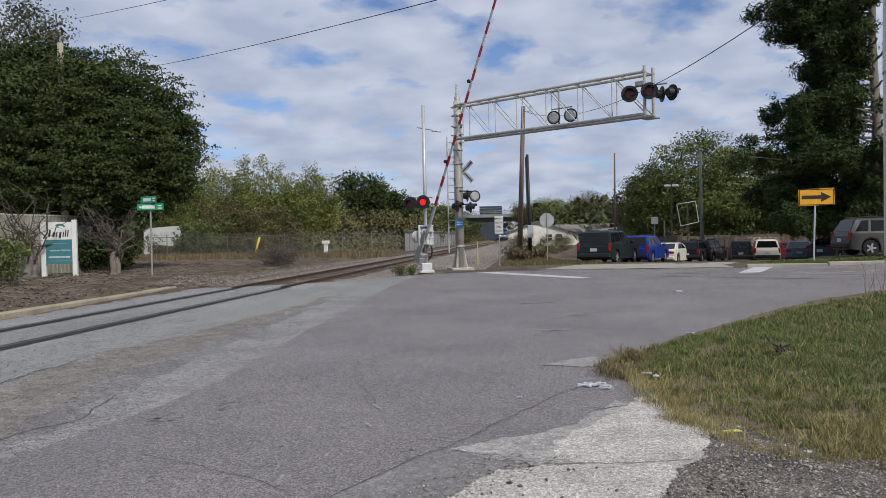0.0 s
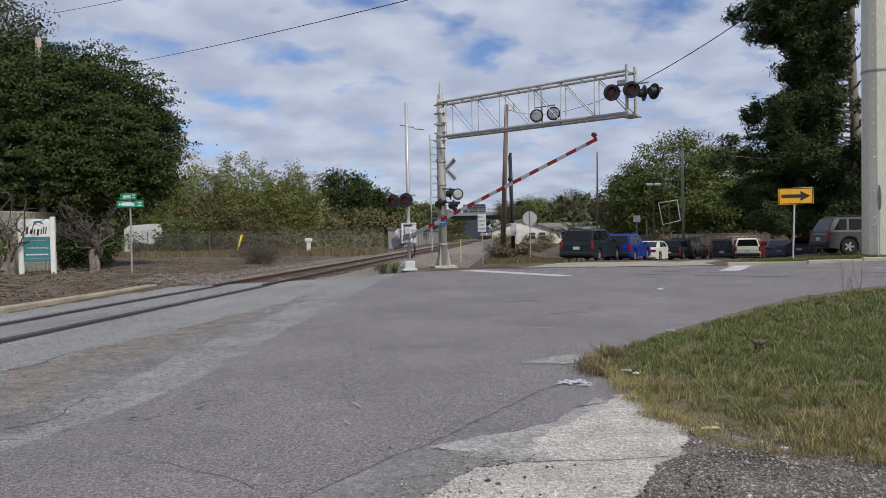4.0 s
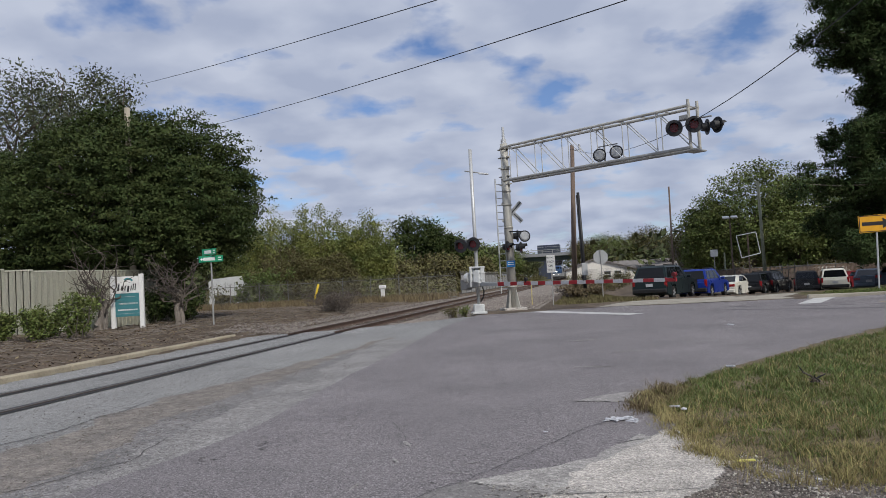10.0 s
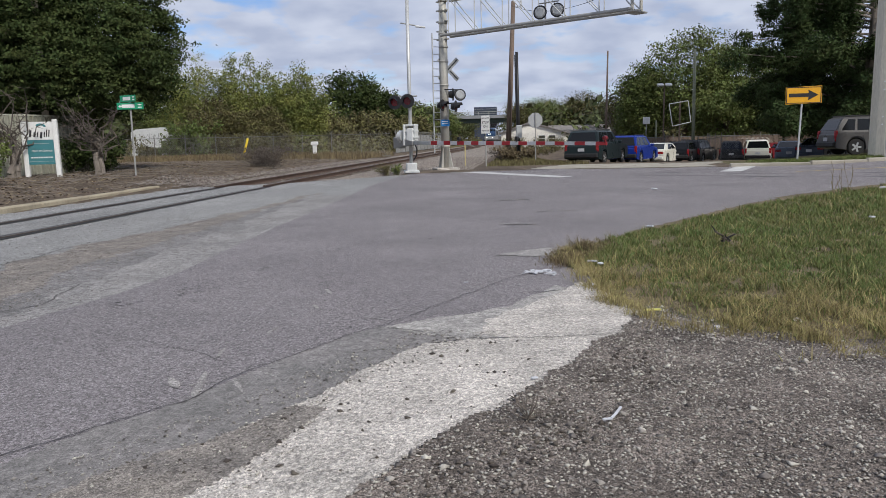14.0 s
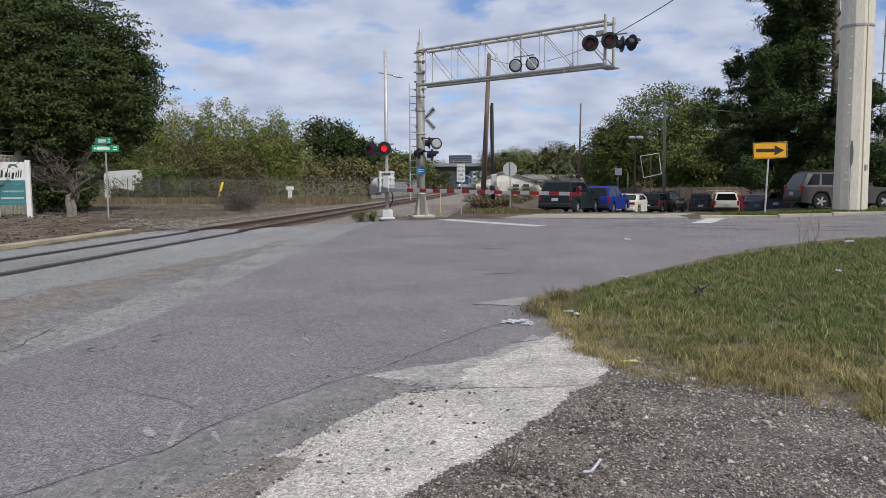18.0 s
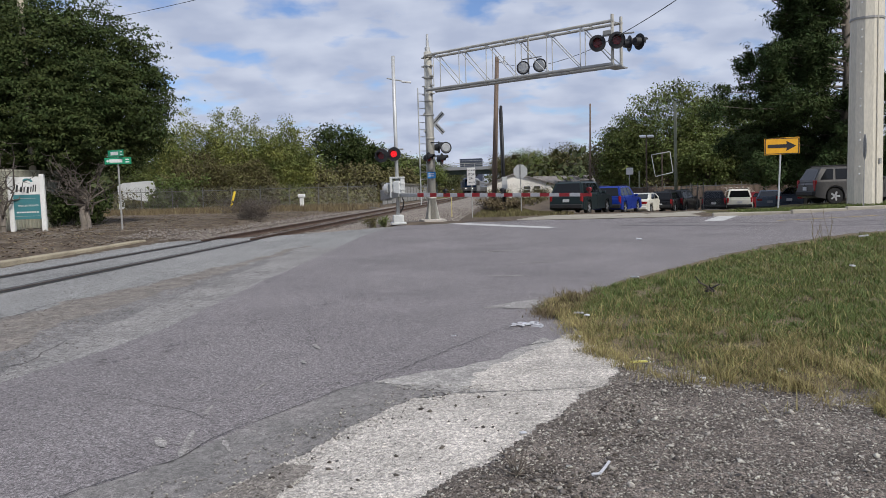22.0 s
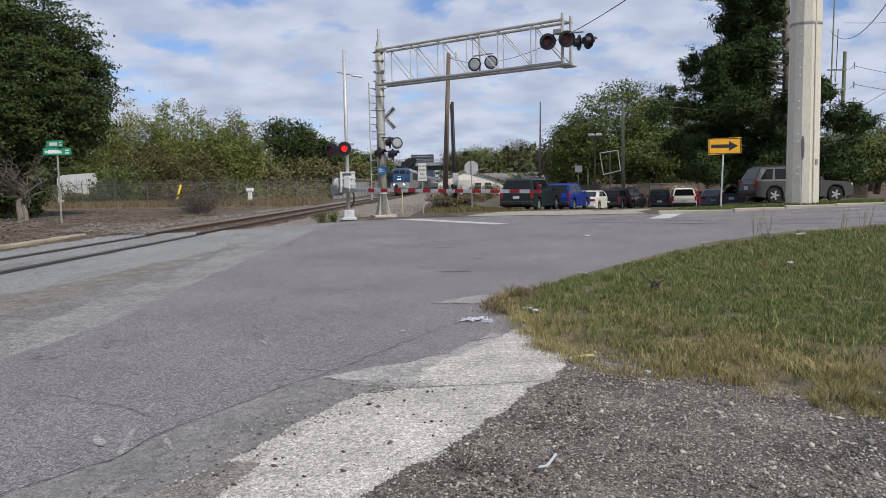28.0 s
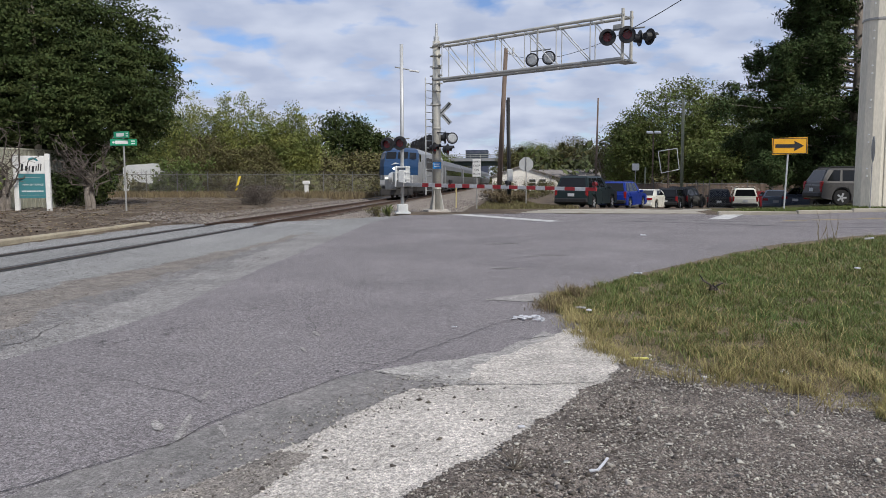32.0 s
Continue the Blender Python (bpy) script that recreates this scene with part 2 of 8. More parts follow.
SIGN_BACK = mat("bare_sign_back", (0.42, 0.43, 0.43), 0.5, 0.3, (0.33, 0.34, 0.34), 4, 70, 0.05, 0.6)
SIGN_YELLOW = mat("sign_yellow", (0.72, 0.36, 0.015), 0.5, 0, (0.60, 0.29, 0.012), 3, 70, 0.03, 0.6)
SIGN_GREEN = mat("sign_green", (0.018, 0.31, 0.16), 0.5, 0, (0.015, 0.24, 0.12), 3, 70, 0.03, 0.6)
SIGN_BLUE = mat("sign_blue", (0.02, 0.20, 0.50), 0.5, 0, (0.02, 0.15, 0.40), 6, 70, 0.03, 0.6)
TEAL = mat("teal_panel", (0.055, 0.205, 0.225), 0.5, 0, (0.045, 0.165, 0.185), 2, 60, 0.04, 0.6)
DARK_INK = mat("dark_ink", (0.03, 0.032, 0.036), 0.6)
YELLOW_PAINT = mat("yellow_paint", (0.66, 0.47, 0.02), 0.55, 0, (0.50, 0.35, 0.02), 5, 60, 0.05, 0.7)
POLE_WOOD = mat("weathered_pole_wood", (0.19, 0.14, 0.11), 0.9, 0, (0.11, 0.082, 0.066), 2, 30, 0.4, 0.8, streak=(6, 6, 0.5))
PALE_WOOD = mat("pale_pole_wood", (0.40, 0.36, 0.28), 0.85, 0, (0.27, 0.24, 0.19), 2, 30, 0.4, 0.8, streak=(6, 6, 0.5))
GREY_POLE = mat("grey_green_pole", (0.24, 0.25, 0.175), 0.85, 0, (0.16, 0.17, 0.12), 2, 30, 0.3, 0.8, streak=(6, 6, 0.5))
STEEL_POLE = mat("cream_steel_pole", (0.61, 0.57, 0.475), 0.55, 0.0, (0.50, 0.47, 0.39), 1.2, 18, 0.02, 0.45, streak=(1, 1, 0.25))
CABLE = mat("black_cable", (0.03, 0.03, 0.032), 0.7)
CREAM_SHEET = mat("cream_corrugated_sheet", (0.55, 0.545, 0.45), 0.5, 0.0, (0.44, 0.43, 0.35), 1.5, 50, 0.05, 0.7, streak=(1, 1, 0.3))
WIRE = mat("fence_wire", (0.17, 0.17, 0.155), 0.5, 0.3, (0.14, 0.13, 0.12), 3, 60, 0.05, 0.7)
BARK = mat("bark", (0.115, 0.09, 0.07), 0.95, 0, (0.06, 0.048, 0.04), 3, 25, 0.8, 0.9, streak=(4, 4, 0.8))
PALE_BARK = mat("pale_bark", (0.27, 0.235, 0.20), 0.95, 0, (0.14, 0.12, 0.10), 2, 20, 0.8, 0.9, streak=(4, 4, 0.8))
LEAF_DARK = mat("dark_glossy_leaves", (0.037, 0.058, 0.02), 0.7, 0, (0.066, 0.080, 0.026), 1.1, 5, 0, 0.9, 0.10, island=0.3)
LEAF_MID = mat("green_leaves", (0.098, 0.13, 0.035), 0.6, 0, (0.14, 0.155, 0.044), 0.5, 5, 0, 0.9, 0.25, island=0.5)
LEAF_YELLOW = mat("yellow_green_leaves", (0.205, 0.205, 0.052), 0.65, 0, (0.10, 0.138, 0.04), 0.5, 5, 0, 0.9, 0.25, island=0.35)
LEAF_OLIVE = mat("olive_brown_leaves", (0.135, 0.122, 0.05), 0.7, 0, (0.080, 0.070, 0.032), 0.4, 5, 0, 0.9, 0.2, island=0.5)
LEAF_PINE = mat("pine_needles", (0.038, 0.060, 0.022), 0.7, 0, (0.058, 0.076, 0.027), 0.6, 5, 0, 0.9, 0.1, island=0.55)
LEAF_FAR = mat("far_leaves", (0.060, 0.078, 0.032), 0.7, 0, (0.095, 0.090, 0.038), 0.15, 3, 0, 0.9, 0.2, island=0.4)
LEAF_GREY = mat("grey_green_leaves", (0.105, 0.118, 0.068), 0.7, 0, (0.068, 0.078, 0.046), 0.5, 5, 0, 0.9, 0.2, island=0.4)
TWIG = mat("dry_twigs", (0.12, 0.10, 0.085), 0.95, 0, (0.07, 0.058, 0.05), 2, 30, 0.2, 0.8, island=0.3)
GRASS = mat("green_grass_blades", (0.092, 0.138, 0.036), 0.65, 0, (0.15, 0.155, 0.055), 1.1, 8, 0, 0.9, 0.25, island=0.45)
STRAW = mat("straw_grass_blades", (0.34, 0.28, 0.135), 0.75, 0, (0.22, 0.185, 0.08), 0.9, 8, 0, 0.9, 0.2, island=0.45)
DRY_GRASS = mat("dead_grass", (0.19, 0.145, 0.085), 0.8, 0, (0.12, 0.095, 0.06), 0.6, 8, 0, 0.9, 0.15, island=0.4)
CAR_GLASS = glass("car_glass", (0.006, 0.007, 0.008), 0.1)
TYRE = mat("tyre_rubber", (0.018, 0.018, 0.018), 0.85)
ALLOY = mat("alloy_wheel", (0.52, 0.53, 0.54), 0.35, 0.6, (0.42, 0.43, 0.44), 8, 60, 0.02, 0.5)
TRIM_BLACK = mat("black_plastic", (0.02, 0.02, 0.021), 0.6)
TAIL_RED = mat("tail_lamp_red", (0.30, 0.012, 0.014), 0.25, spec=0.6)
HEAD_CLEAR = mat("headlamp_clear", (0.62, 0.64, 0.66), 0.15, 0.3, spec=0.7)
PLATE = mat("blank_plate", (0.55, 0.56, 0.58), 0.5)
TRAIN_BLUE = mat("locomotive_blue", (0.012, 0.048, 0.125), 0.45, 0, (0.009, 0.035, 0.09), 1.2, 40, 0.03, 0.7)
TRAIN_SILVER = mat("locomotive_silver", (0.29, 0.30, 0.31), 0.45, 0.2, (0.32, 0.325, 0.33), 0.8, 30, 0.05, 0.8)
STAINLESS = mat("fluted_stainless_steel", (0.17, 0.173, 0.178), 0.55, 0.3, (0.115, 0.118, 0.122), 0.7, 30, 0.05, 0.8)
TRAIN_DARK = mat("grimy_underframe", (0.045, 0.042, 0.040), 0.8, 0, (0.025, 0.024, 0.024), 2, 40, 0.2, 0.8)
HEADLIGHT = mat("lit_headlight", (1.0, 0.96, 0.88), 0.3, emit=5.0)
HOUSE_WHITE = mat("peeling_white_boards", (0.84, 0.82, 0.76), 0.85, 0, (0.58, 0.54, 0.48), 1.6, 20, 0.2, 0.6)
SHINGLE = mat("grey_brown_shingles", (0.24, 0.22, 0.21), 0.9, 0, (0.15, 0.14, 0.13), 1.5, 12, 0.5, 0.8)
BRIDGE = mat("bridge_concrete", (0.26, 0.27, 0.28), 0.85, 0, (0.18, 0.19, 0.20), 0.3, 10, 0.2, 0.8)
BRIDGE_DARK = mat("bridge_girder", (0.06, 0.085, 0.075), 0.7, 0, (0.045, 0.06, 0.055), 0.4, 10, 0.1, 0.7)
DARK_BLUE_CLAD = mat("dark_blue_cladding", (0.05, 0.062, 0.10), 0.8, 0, (0.05, 0.06, 0.09), 0.2, 6, 0.05, 0.6)
BRICK_FAR = mat("far_brick", (0.20, 0.13, 0.11), 0.9)
LIGHT_METAL = mat("pale_roof_metal", (0.66, 0.67, 0.66), 0.5, 0.1, (0.5, 0.51, 0.5), 1, 30, 0.04, 0.7)
PAPER = mat("crumpled_white_paper", (0.55, 0.56, 0.60), 0.8)


# ---------------------------------------------------------------- building helpers
def link(name, bm, material, parent=None, label="", smooth=False):
    me = bpy.data.meshes.new(name)
    bm.normal_update()
    bm.to_mesh(me)
    bm.free()
    for m in material if isinstance(material, (list, tuple)) else [material]:
        me.materials.append(m)
    if smooth:
        me.polygons.foreach_set("use_smooth", [True] * len(me.polygons))
    ob = new(name, me)
    if parent is not None:
        ob.parent = parent
    if label:
        ob["label"] = label
    return ob


def part(name, bm, material, parent, label="", smooth=False):
    return link(name, bm, material, parent, label, smooth)


def thing(name, label, category, m=None, group="", kind=""):
    ob = tagged(new(name), label, category, group, kind)
    if m is not None:
        ob.matrix_world = m
    return ob


def box(bm, size, at=(0, 0, 0), rot=None, bevel=0.0):
    """A box of that size round a place; rot: Euler degrees."""
    g = bmesh.ops.create_cube(bm, size=1)["verts"]
    m = Matrix.Translation(at) @ (pose(0, 0, 0, *rot) if rot else Matrix()) @ Matrix.Diagonal((*size, 1))
    bmesh.ops.transform(bm, matrix=m, verts=g)
    if bevel:
        es = list({e for v in g for e in v.link_edges})
        bmesh.ops.bevel(bm, geom=es, offset=bevel, segments=1, affect="EDGES", clamp_overlap=True)
    return g


def rod(bm, a, b, r, r2=None, n=8, caps=True):
    a, b = Vector(a), Vector(b)
    d = b - a
    if d.length < 1e-6:
        return
    q = d.to_track_quat("Z", "Y").to_matrix().to_4x4()
    m = Matrix.Translation((a + b) / 2) @ q
    bmesh.ops.create_cone(bm, cap_ends=caps, segments=n, radius1=r, radius2=r if r2 is None else r2, depth=d.length, matrix=m)


def disc(bm, c, axis, r, h, n=20, r2=None):
    c, axis = Vector(c), Vector(axis).normalized()
    rod(bm, c - axis * h / 2, c + axis * h / 2, r, r2, n)


def prism(bm, pts, y0, y1, axis="y"):
    """A polygon of (x, z) pulled from y0 to y1."""
    def put(p, d):
        return (p[0], d, p[1]) if axis == "y" else ((d, p[0], p[1]) if axis == "x" else (p[0], p[1], d))
    a = [bm.verts.new(put(p, y0)) for p in pts]
    b = [bm.verts.new(put(p, y1)) for p in pts]
    n = len(pts)
    bm.faces.new(a[::-1]); bm.faces.new(b)
    for i in range(n):
        bm.faces.new((a[i], a[(i + 1) % n], b[(i + 1) % n], b[i]))
    bmesh.ops.recalc_face_normals(bm, faces=bm.faces)


def loft(bm, rings, close=True):
    """Skin over rings of points, all with the same count."""
    vs = [[bm.verts.new(p) for p in r] for r in rings]
    n = len(rings[0])
    for a, b in zip(vs, vs[1:]):
        for i in range(n):
            bm.faces.new((a[i], a[(i + 1) % n], b[(i + 1) % n], b[i]))
    if close:
        bm.faces.new(vs[0][::-1]); bm.faces.new(vs[-1])
    bmesh.ops.recalc_face_normals(bm, faces=bm.faces)


def pydata(name, verts, faces, material, parent=None, label="", smooth=False):
    me = bpy.data.meshes.new(name)
    verts = np.asarray(verts, np.float32).reshape(-1, 3)
    faces = np.asarray(faces, np.int32)
    k = faces.shape[1]
    me.vertices.add(len(verts)); me.vertices.foreach_set("co", verts.ravel())
    me.loops.add(faces.size); me.loops.foreach_set("vertex_index", faces.ravel())
    me.polygons.add(len(faces))
    me.polygons.foreach_set("loop_start", np.arange(0, faces.size, k, dtype=np.int32))
    me.polygons.foreach_set("loop_total", np.full(len(faces), k, np.int32))
    if smooth:
        me.polygons.foreach_set("use_smooth", [True] * len(faces))
    me.update(calc_edges=True)
    for m in material if isinstance(material, (list, tuple)) else [material]:
        me.materials.append(m)
    ob = new(name, me)
    if parent is not None:
        ob.parent = parent
    if label:
        ob["label"] = label
    return ob


def cable(name, a, b, sag, r, label, parent=None):
    """A hanging cable as a thin tube."""
    bm = bmesh.new()
    a, b = Vector(a), Vector(b)
    pts = [a.lerp(b, i / 24) - Vector((0, 0, sag * 4 * (i / 24) * (1 - i / 24))) for i in range(25)]
    side = (b - a).cross(Vector((0, 0, 1))).normalized()
    loft(bm, [[p + side * math.cos(k) * r + Vector((0, 0, math.sin(k) * r)) for k in (0.6, 2.2, 3.7, 5.3)] for p in pts])
    ob = link(name, bm, CABLE, parent)
    return tagged(ob, label, "cable") if parent is None else ob


def smooth01(v, a, b):
    t = min(1.0, max(0.0, (v - a) / (b - a)))
    return t * t * (3 - 2 * t)


def hill(x, y):
    """The lie of the land: the road rises slightly to the right, a low bank lies behind the left kerb."""
    z = 0.20 * smooth01(x, 8, 20) * smooth01(y, 15, 30)
    if x < -9.9:
        z += (0.10 + 0.14 * smooth01(-x, 10, 13)) * smooth01(y, 70, 40)
    return z


def kerb_far(x):
    """The far kerb of the cross road right of the driveway."""
    return 31.0 + (-0.4 * smooth01(x, 9, 12) if x < 12.2 else -0.4 + 0.175 * (x - 12.2))


def lot_level(x, y):
    """The car lot falls gently away from the road, and rises again before the house."""
    return -0.06 - 0.043 * min(24.0, max(0.0, y - 40)) * smooth01(x, 0.5, 4.5) * (1 - smooth01(y, 84, 102))


def land(x, y):
    """The ground between and beyond the paved parts: a low grass bank behind the far kerb, the car lot behind it."""
    z = hill(x, y)
    if x > 9.3 and y > kerb_far(x):
        d = y - kerb_far(x)
        z += 0.09 * smooth01(d, -0.1, 0.6)
        e = 4.2 * smooth01(x, 12, 14.5)
        z += (lot_level(x, y) - z) * smooth01(d, 1.9 + e, 4.2 + e)
    elif y > 36.4 and x > -1:
        z = lot_level(x, y)
    return z


def inside(x, y, poly):
    c = False
    j = len(poly) - 1
    for i in range(len(poly)):
        (xi, yi), (xj, yj) = poly[i], poly[j]
        if (yi > y) != (yj > y) and x < (xj - xi) * (y - yi) / (yj - yi) + xi:
            c = not c
        j = i
    return c


def sheet(name, poly, lift, res, material, label, category, ragged=0.0, height=hill, freq=1.5, rough=0.0):
    """A laid surface inside an outline, with a ragged edge, on the lie of the land."""
    xs, ys = [p[0] for p in poly], [p[1] for p in poly]
    x0, y0 = min(xs) - 0.5, min(ys) - 0.5
    nx, ny = int((max(xs) - x0 + 0.5) / res) + 1, int((max(ys) - y0 + 0.5) / res) + 1
    keep = np.zeros((nx, ny), bool)
    for i in range(nx):
        for j in range(ny):
            x, y = x0 + (i + 0.5) * res, y0 + (j + 0.5) * res
            if ragged:
                v = noise.noise_vector((x * freq, y * freq, 3.1)) * ragged + noise.noise_vector((x * freq * 4, y * freq * 4, 7.7)) * ragged * 0.4
                x, y = x + v.x, y + v.y
            keep[i, j] = inside(x, y, poly)
    ids, verts, faces = {}, [], []

    def vid(i, j):
        if (i, j) not in ids:
            x, y = x0 + i * res, y0 + j * res
            ids[(i, j)] = len(verts)
            z = height(x, y) + lift + (rough * noise.noise((x * 1.7, y * 1.7, 0.3)) if rough else 0)
            verts.append((x, y, z))
        return ids[(i, j)]
    for i, j in zip(*np.nonzero(keep)):
        faces.append((vid(i, j), vid(i + 1, j), vid(i + 1, j + 1), vid(i, j + 1)))
    ob = pydata(name, verts, faces, material, smooth=True)
    return tagged(ob, label, category, kind="structure")


# ---------------------------------------------------------------- ground, road and track
TRACK_X, GAUGE = -7.43, 1.56
CAR_LOT = 36.4


def ground_sheet():
    """One sheet to the horizon: fine near the crossing, coarse far off."""
    def axis(lo, hi, near0, near1, step):
        a = list(np.arange(near0, near1 + 0.01, step))
        v, s = near1, step
        while v < hi:
            s *= 1.5; v += s; a.append(min(v, hi))
        v, s = near0, step
        while v > lo:
            s *= 1.5; v -= s; a.insert(0, max(v, lo))
        return a
    xs, ys = axis(-2500, 2500, -30, 34, 0.5), axis(-400, 3000, -10, 66, 0.5)
    verts, faces = [], []
    for y in ys:
        for x in xs:
            z = land(x, y)
            paved = -9.7 < x < 60 and y < 31.2
            z += -0.05 if paved else 0.035 * noise.noise((x * 0.6, y * 0.6, 1.0)) + 0.02 * noise.noise((x * 2.1, y * 2.1, 5.0))
            if -11.4 < x < -3.5 and y >= 24:
                z = -0.36 if abs(x - TRACK_X) < 3.3 else min(z, -0.12)
            if -3.6 < x < -1.2 and y >= 33.5:
                z = -0.3
            verts.append((x, y, z))
    nx = len(xs)
    for j in range(len(ys) - 1):
        for i in range(nx - 1):
            faces.append((j * nx + i, j * nx + i + 1, (j + 1) * nx + i + 1, (j + 1) * nx + i))
    ob = pydata("ground", verts, faces, [DIRT, FIELD], smooth=True)
    idx = []
    for j in range(len(ys) - 1):
        for i in range(nx - 1):
            x, y = (xs[i] + xs[i + 1]) / 2, (ys[j] + ys[j + 1]) / 2
            g = (x > 9.3 and 31 < y < 36 + 0.3 * x) or (x > 0 and CAR_LOT < y < 46 and x < 3.3) or abs(x) > 60 or y > 120 or y < -6
            idx.append(1 if g else 0)
    ob.data.polygons.foreach_set("material_index", idx)
    tagged(ob, "leaf-littered brown dirt and grassy ground to the horizon", "ground", kind="structure")


ground_sheet()
sheet("road", [(-0.6, -14), (60, -14), (60, 40), (30, 33.3), (18.8, 31.7), (12.2, 30.5), (9.3, 30.9), (9.0, 31.6), (1.2, 31.8), (-0.6, 31.4)],
      0.0, 0.5, ASPHALT, "worn dark grey asphalt road with cracks at the crossing", "road", height=hill)
sheet("old_pavement", [(-9.6, -14), (-0.8, -14), (-0.8, 31.2), (-3.2, 29.6), (-5.2, 26.6), (-7.2, 24.6), (-9.6, 23.0)], -0.004, 0.2, OLD_ASPHALT,
      "pale old asphalt pavement around the embedded rails", "pavement", 0.12)


def road_edge(y):
    """Where the newer dark asphalt meets the old pavement."""
    pts = EDGE
    for (y0, x0), (y1, x1) in zip(pts, pts[1:]):
        if y <= y1:
            return x0 + (x1 - x0) * (y - y0) / (y1 - y0)
    return pts[-1][1]


EDGE = [(-14, -3.6), (4, -3.0), (6, -2.65), (7, -2.47), (8.2, -2.40), (12, -2.72), (15, -2.87), (24, -3.42), (30.2, -3.3)]
verts, faces = [], []
cols = (0.0, 0.06, 0.2, 0.5, 0.8, 1.0)
rows_y = list(np.arange(-14, 0, 0.5)) + list(np.arange(0, 14, 0.035)) + list(np.arange(14, 30.2, 0.15))
for y in rows_y:
    e = road_edge(y) + 0.02 * noise.noise((y * 1.1, 0, 3)) + 0.014 * noise.noise((y * 9, 0, 5)) + 0.012 * noise.noise((y * 27, 0, 8))
    for c in cols:
        x = e + (-0.4 - e) * c
        verts.append((x, y, hill(x, y) + (0.0006 if c == 1 else 0.004 if c > 0 else -0.002)))
for j in range(len(rows_y) - 1):
    for i in range(len(cols) - 1):
        k = j * len(cols) + i
        faces.append((k, k + 1, k + 1 + len(cols), k + len(cols)))
tagged(pydata("road_margin", verts, faces, ASPHALT), "ragged margin of the dark asphalt against the old pavement", "road", kind="structure")
sheet("worn_strip", [(-4.6, -3), (-3.4, -3), (-3.4, 2), (-3.2, 5.7), (-3.25, 6.3), (-3.55, 7.7), (-3.85, 9.7), (-3.88, 11.2), (-3.98, 14), (-4.1, 20), (-4.25, 20), (-4.36, 14.8), (-4.5, 12), (-4.72, 10.5), (-4.74, 9), (-4.5, 7.2), (-4.5, 6.0), (-4.6, 2)],
      0.0, 0.05, WORN_BAND, "tan gravelly worn strip along the old pavement", "pavement", 0.22, freq=1.3)
sheet("grey_strip", [(-3.3, -3), (-1.8, -3), (-1.9, 4), (-1.9, 9.2), (-2.2, 11), (-2.5, 14), (-2.9, 19), (-4.05, 19), (-4.06, 14), (-4.05, 11.2), (-4.12, 9.7), (-3.8, 7.7), (-3.45, 6.3), (-3.4, 5.7), (-3.3, 2)],
      -0.001, 0.05, GREY_STRIP, "dark grey speckled strip beside the road edge", "pavement", 0.18, freq=1.6)
sheet("dark_strip", [(-3.6, -3), (-3.0, -3), (-3.0, 4), (-2.85, 5.7), (-2.9, 6.3), (-3.1, 7.7), (-3.35, 9.7), (-3.45, 11.2), (-3.65, 14), (-3.9, 18), (-4.1, 18), (-4.0, 14), (-4.0, 11), (-3.9, 9), (-3.5, 6), (-3.6, 2)], -0.0004, 0.05, DARK_STRIP,
      "dark gravelly strip in the old pavement", "pavement", 0.2, freq=1.5)
sheet("concrete_apron", [(0.92, 5.57), (1.3, 5.62), (1.91, 5.75), (1.66, 5.29), (1.43, 4.81), (1.25, 4.5), (1.03, 4.13), (0.86, 3.88), (0.6, 3.3), (0.3, 2.2), (0.1, 0.5), (-0.9, 0.5),
      (-0.5, 2.6), (-0.2, 3.5), (-0.07, 3.88), (-0.03, 4.01), (0.2, 4.47), (0.39, 4.99), (0.63, 5.47)], 0.0085, 0.02, CONCRETE, "pale rough concrete apron beside the road", "pavement", 0.035, freq=4)
sheet("dusty_apron", [(0.28, 5.91), (0.62, 6.16), (1.15, 6.54), (1.57, 7.42), (1.88, 6.9), (2.2, 6.6), (2.17, 6.2), (1.91, 5.7), (1.3, 5.6), (0.92, 5.57), (0.6, 5.72)], 0.0075, 0.02,
      DUSTY, "dusty stained concrete behind the joint", "pavement", 0.04, freq=4)
sheet("clean_apron", [(1.03, 6.13), (1.54, 6.98), (1.78, 7.6), (2.1, 7.45), (2.2, 6.9), (2.17, 6.2), (1.91, 5.7), (1.62, 5.54), (1.17, 5.6), (0.98, 5.75)], 0.0088, 0.02, CONCRETE, "pale concrete apron behind the joint", "pavement", 0.05, freq=4)
GRAVEL_EDGE = [(2.3, 6.7), (1.91, 5.75), (1.66, 5.29), (1.43, 4.81), (1.25, 4.5), (1.03, 4.13), (0.86, 3.88), (0.6, 3.3), (0.3, 2.2), (0.1, 0.5)]
sheet("gravel_shoulder", GRAVEL_EDGE + [(5.0, 0.5), (5.0, 5.6), (3.4, 5.7), (2.5, 6.3)], 0.013, 0.025, GRAVEL, "dark gravel shoulder with loose stones", "ground", 0.07, freq=4.0, rough=0.006)
sheet("gravel_lot", [(0.1, 0.6), (0.1, -8), (14, -8), (14, 5.5), (4.9, 5.65), (4.9, 0.6)], 0.009, 0.15, GRAVEL, "dark gravel lot behind the shoulder", "ground")


def verge_height(x, y):
    d = smooth01(x - (1.75 + max(0, y - 9.4) * 0.62), 0, 1.6)
    d *= smooth01(y - (5.5 + 0.9 * smooth01(x, 3.2, 2.1)), -0.1, 1.0)
    return hill(x, y) + 0.0095 + 0.06 * d + 0.03 * noise.noise((x * 0.8, y * 0.8, 2.0)) * d


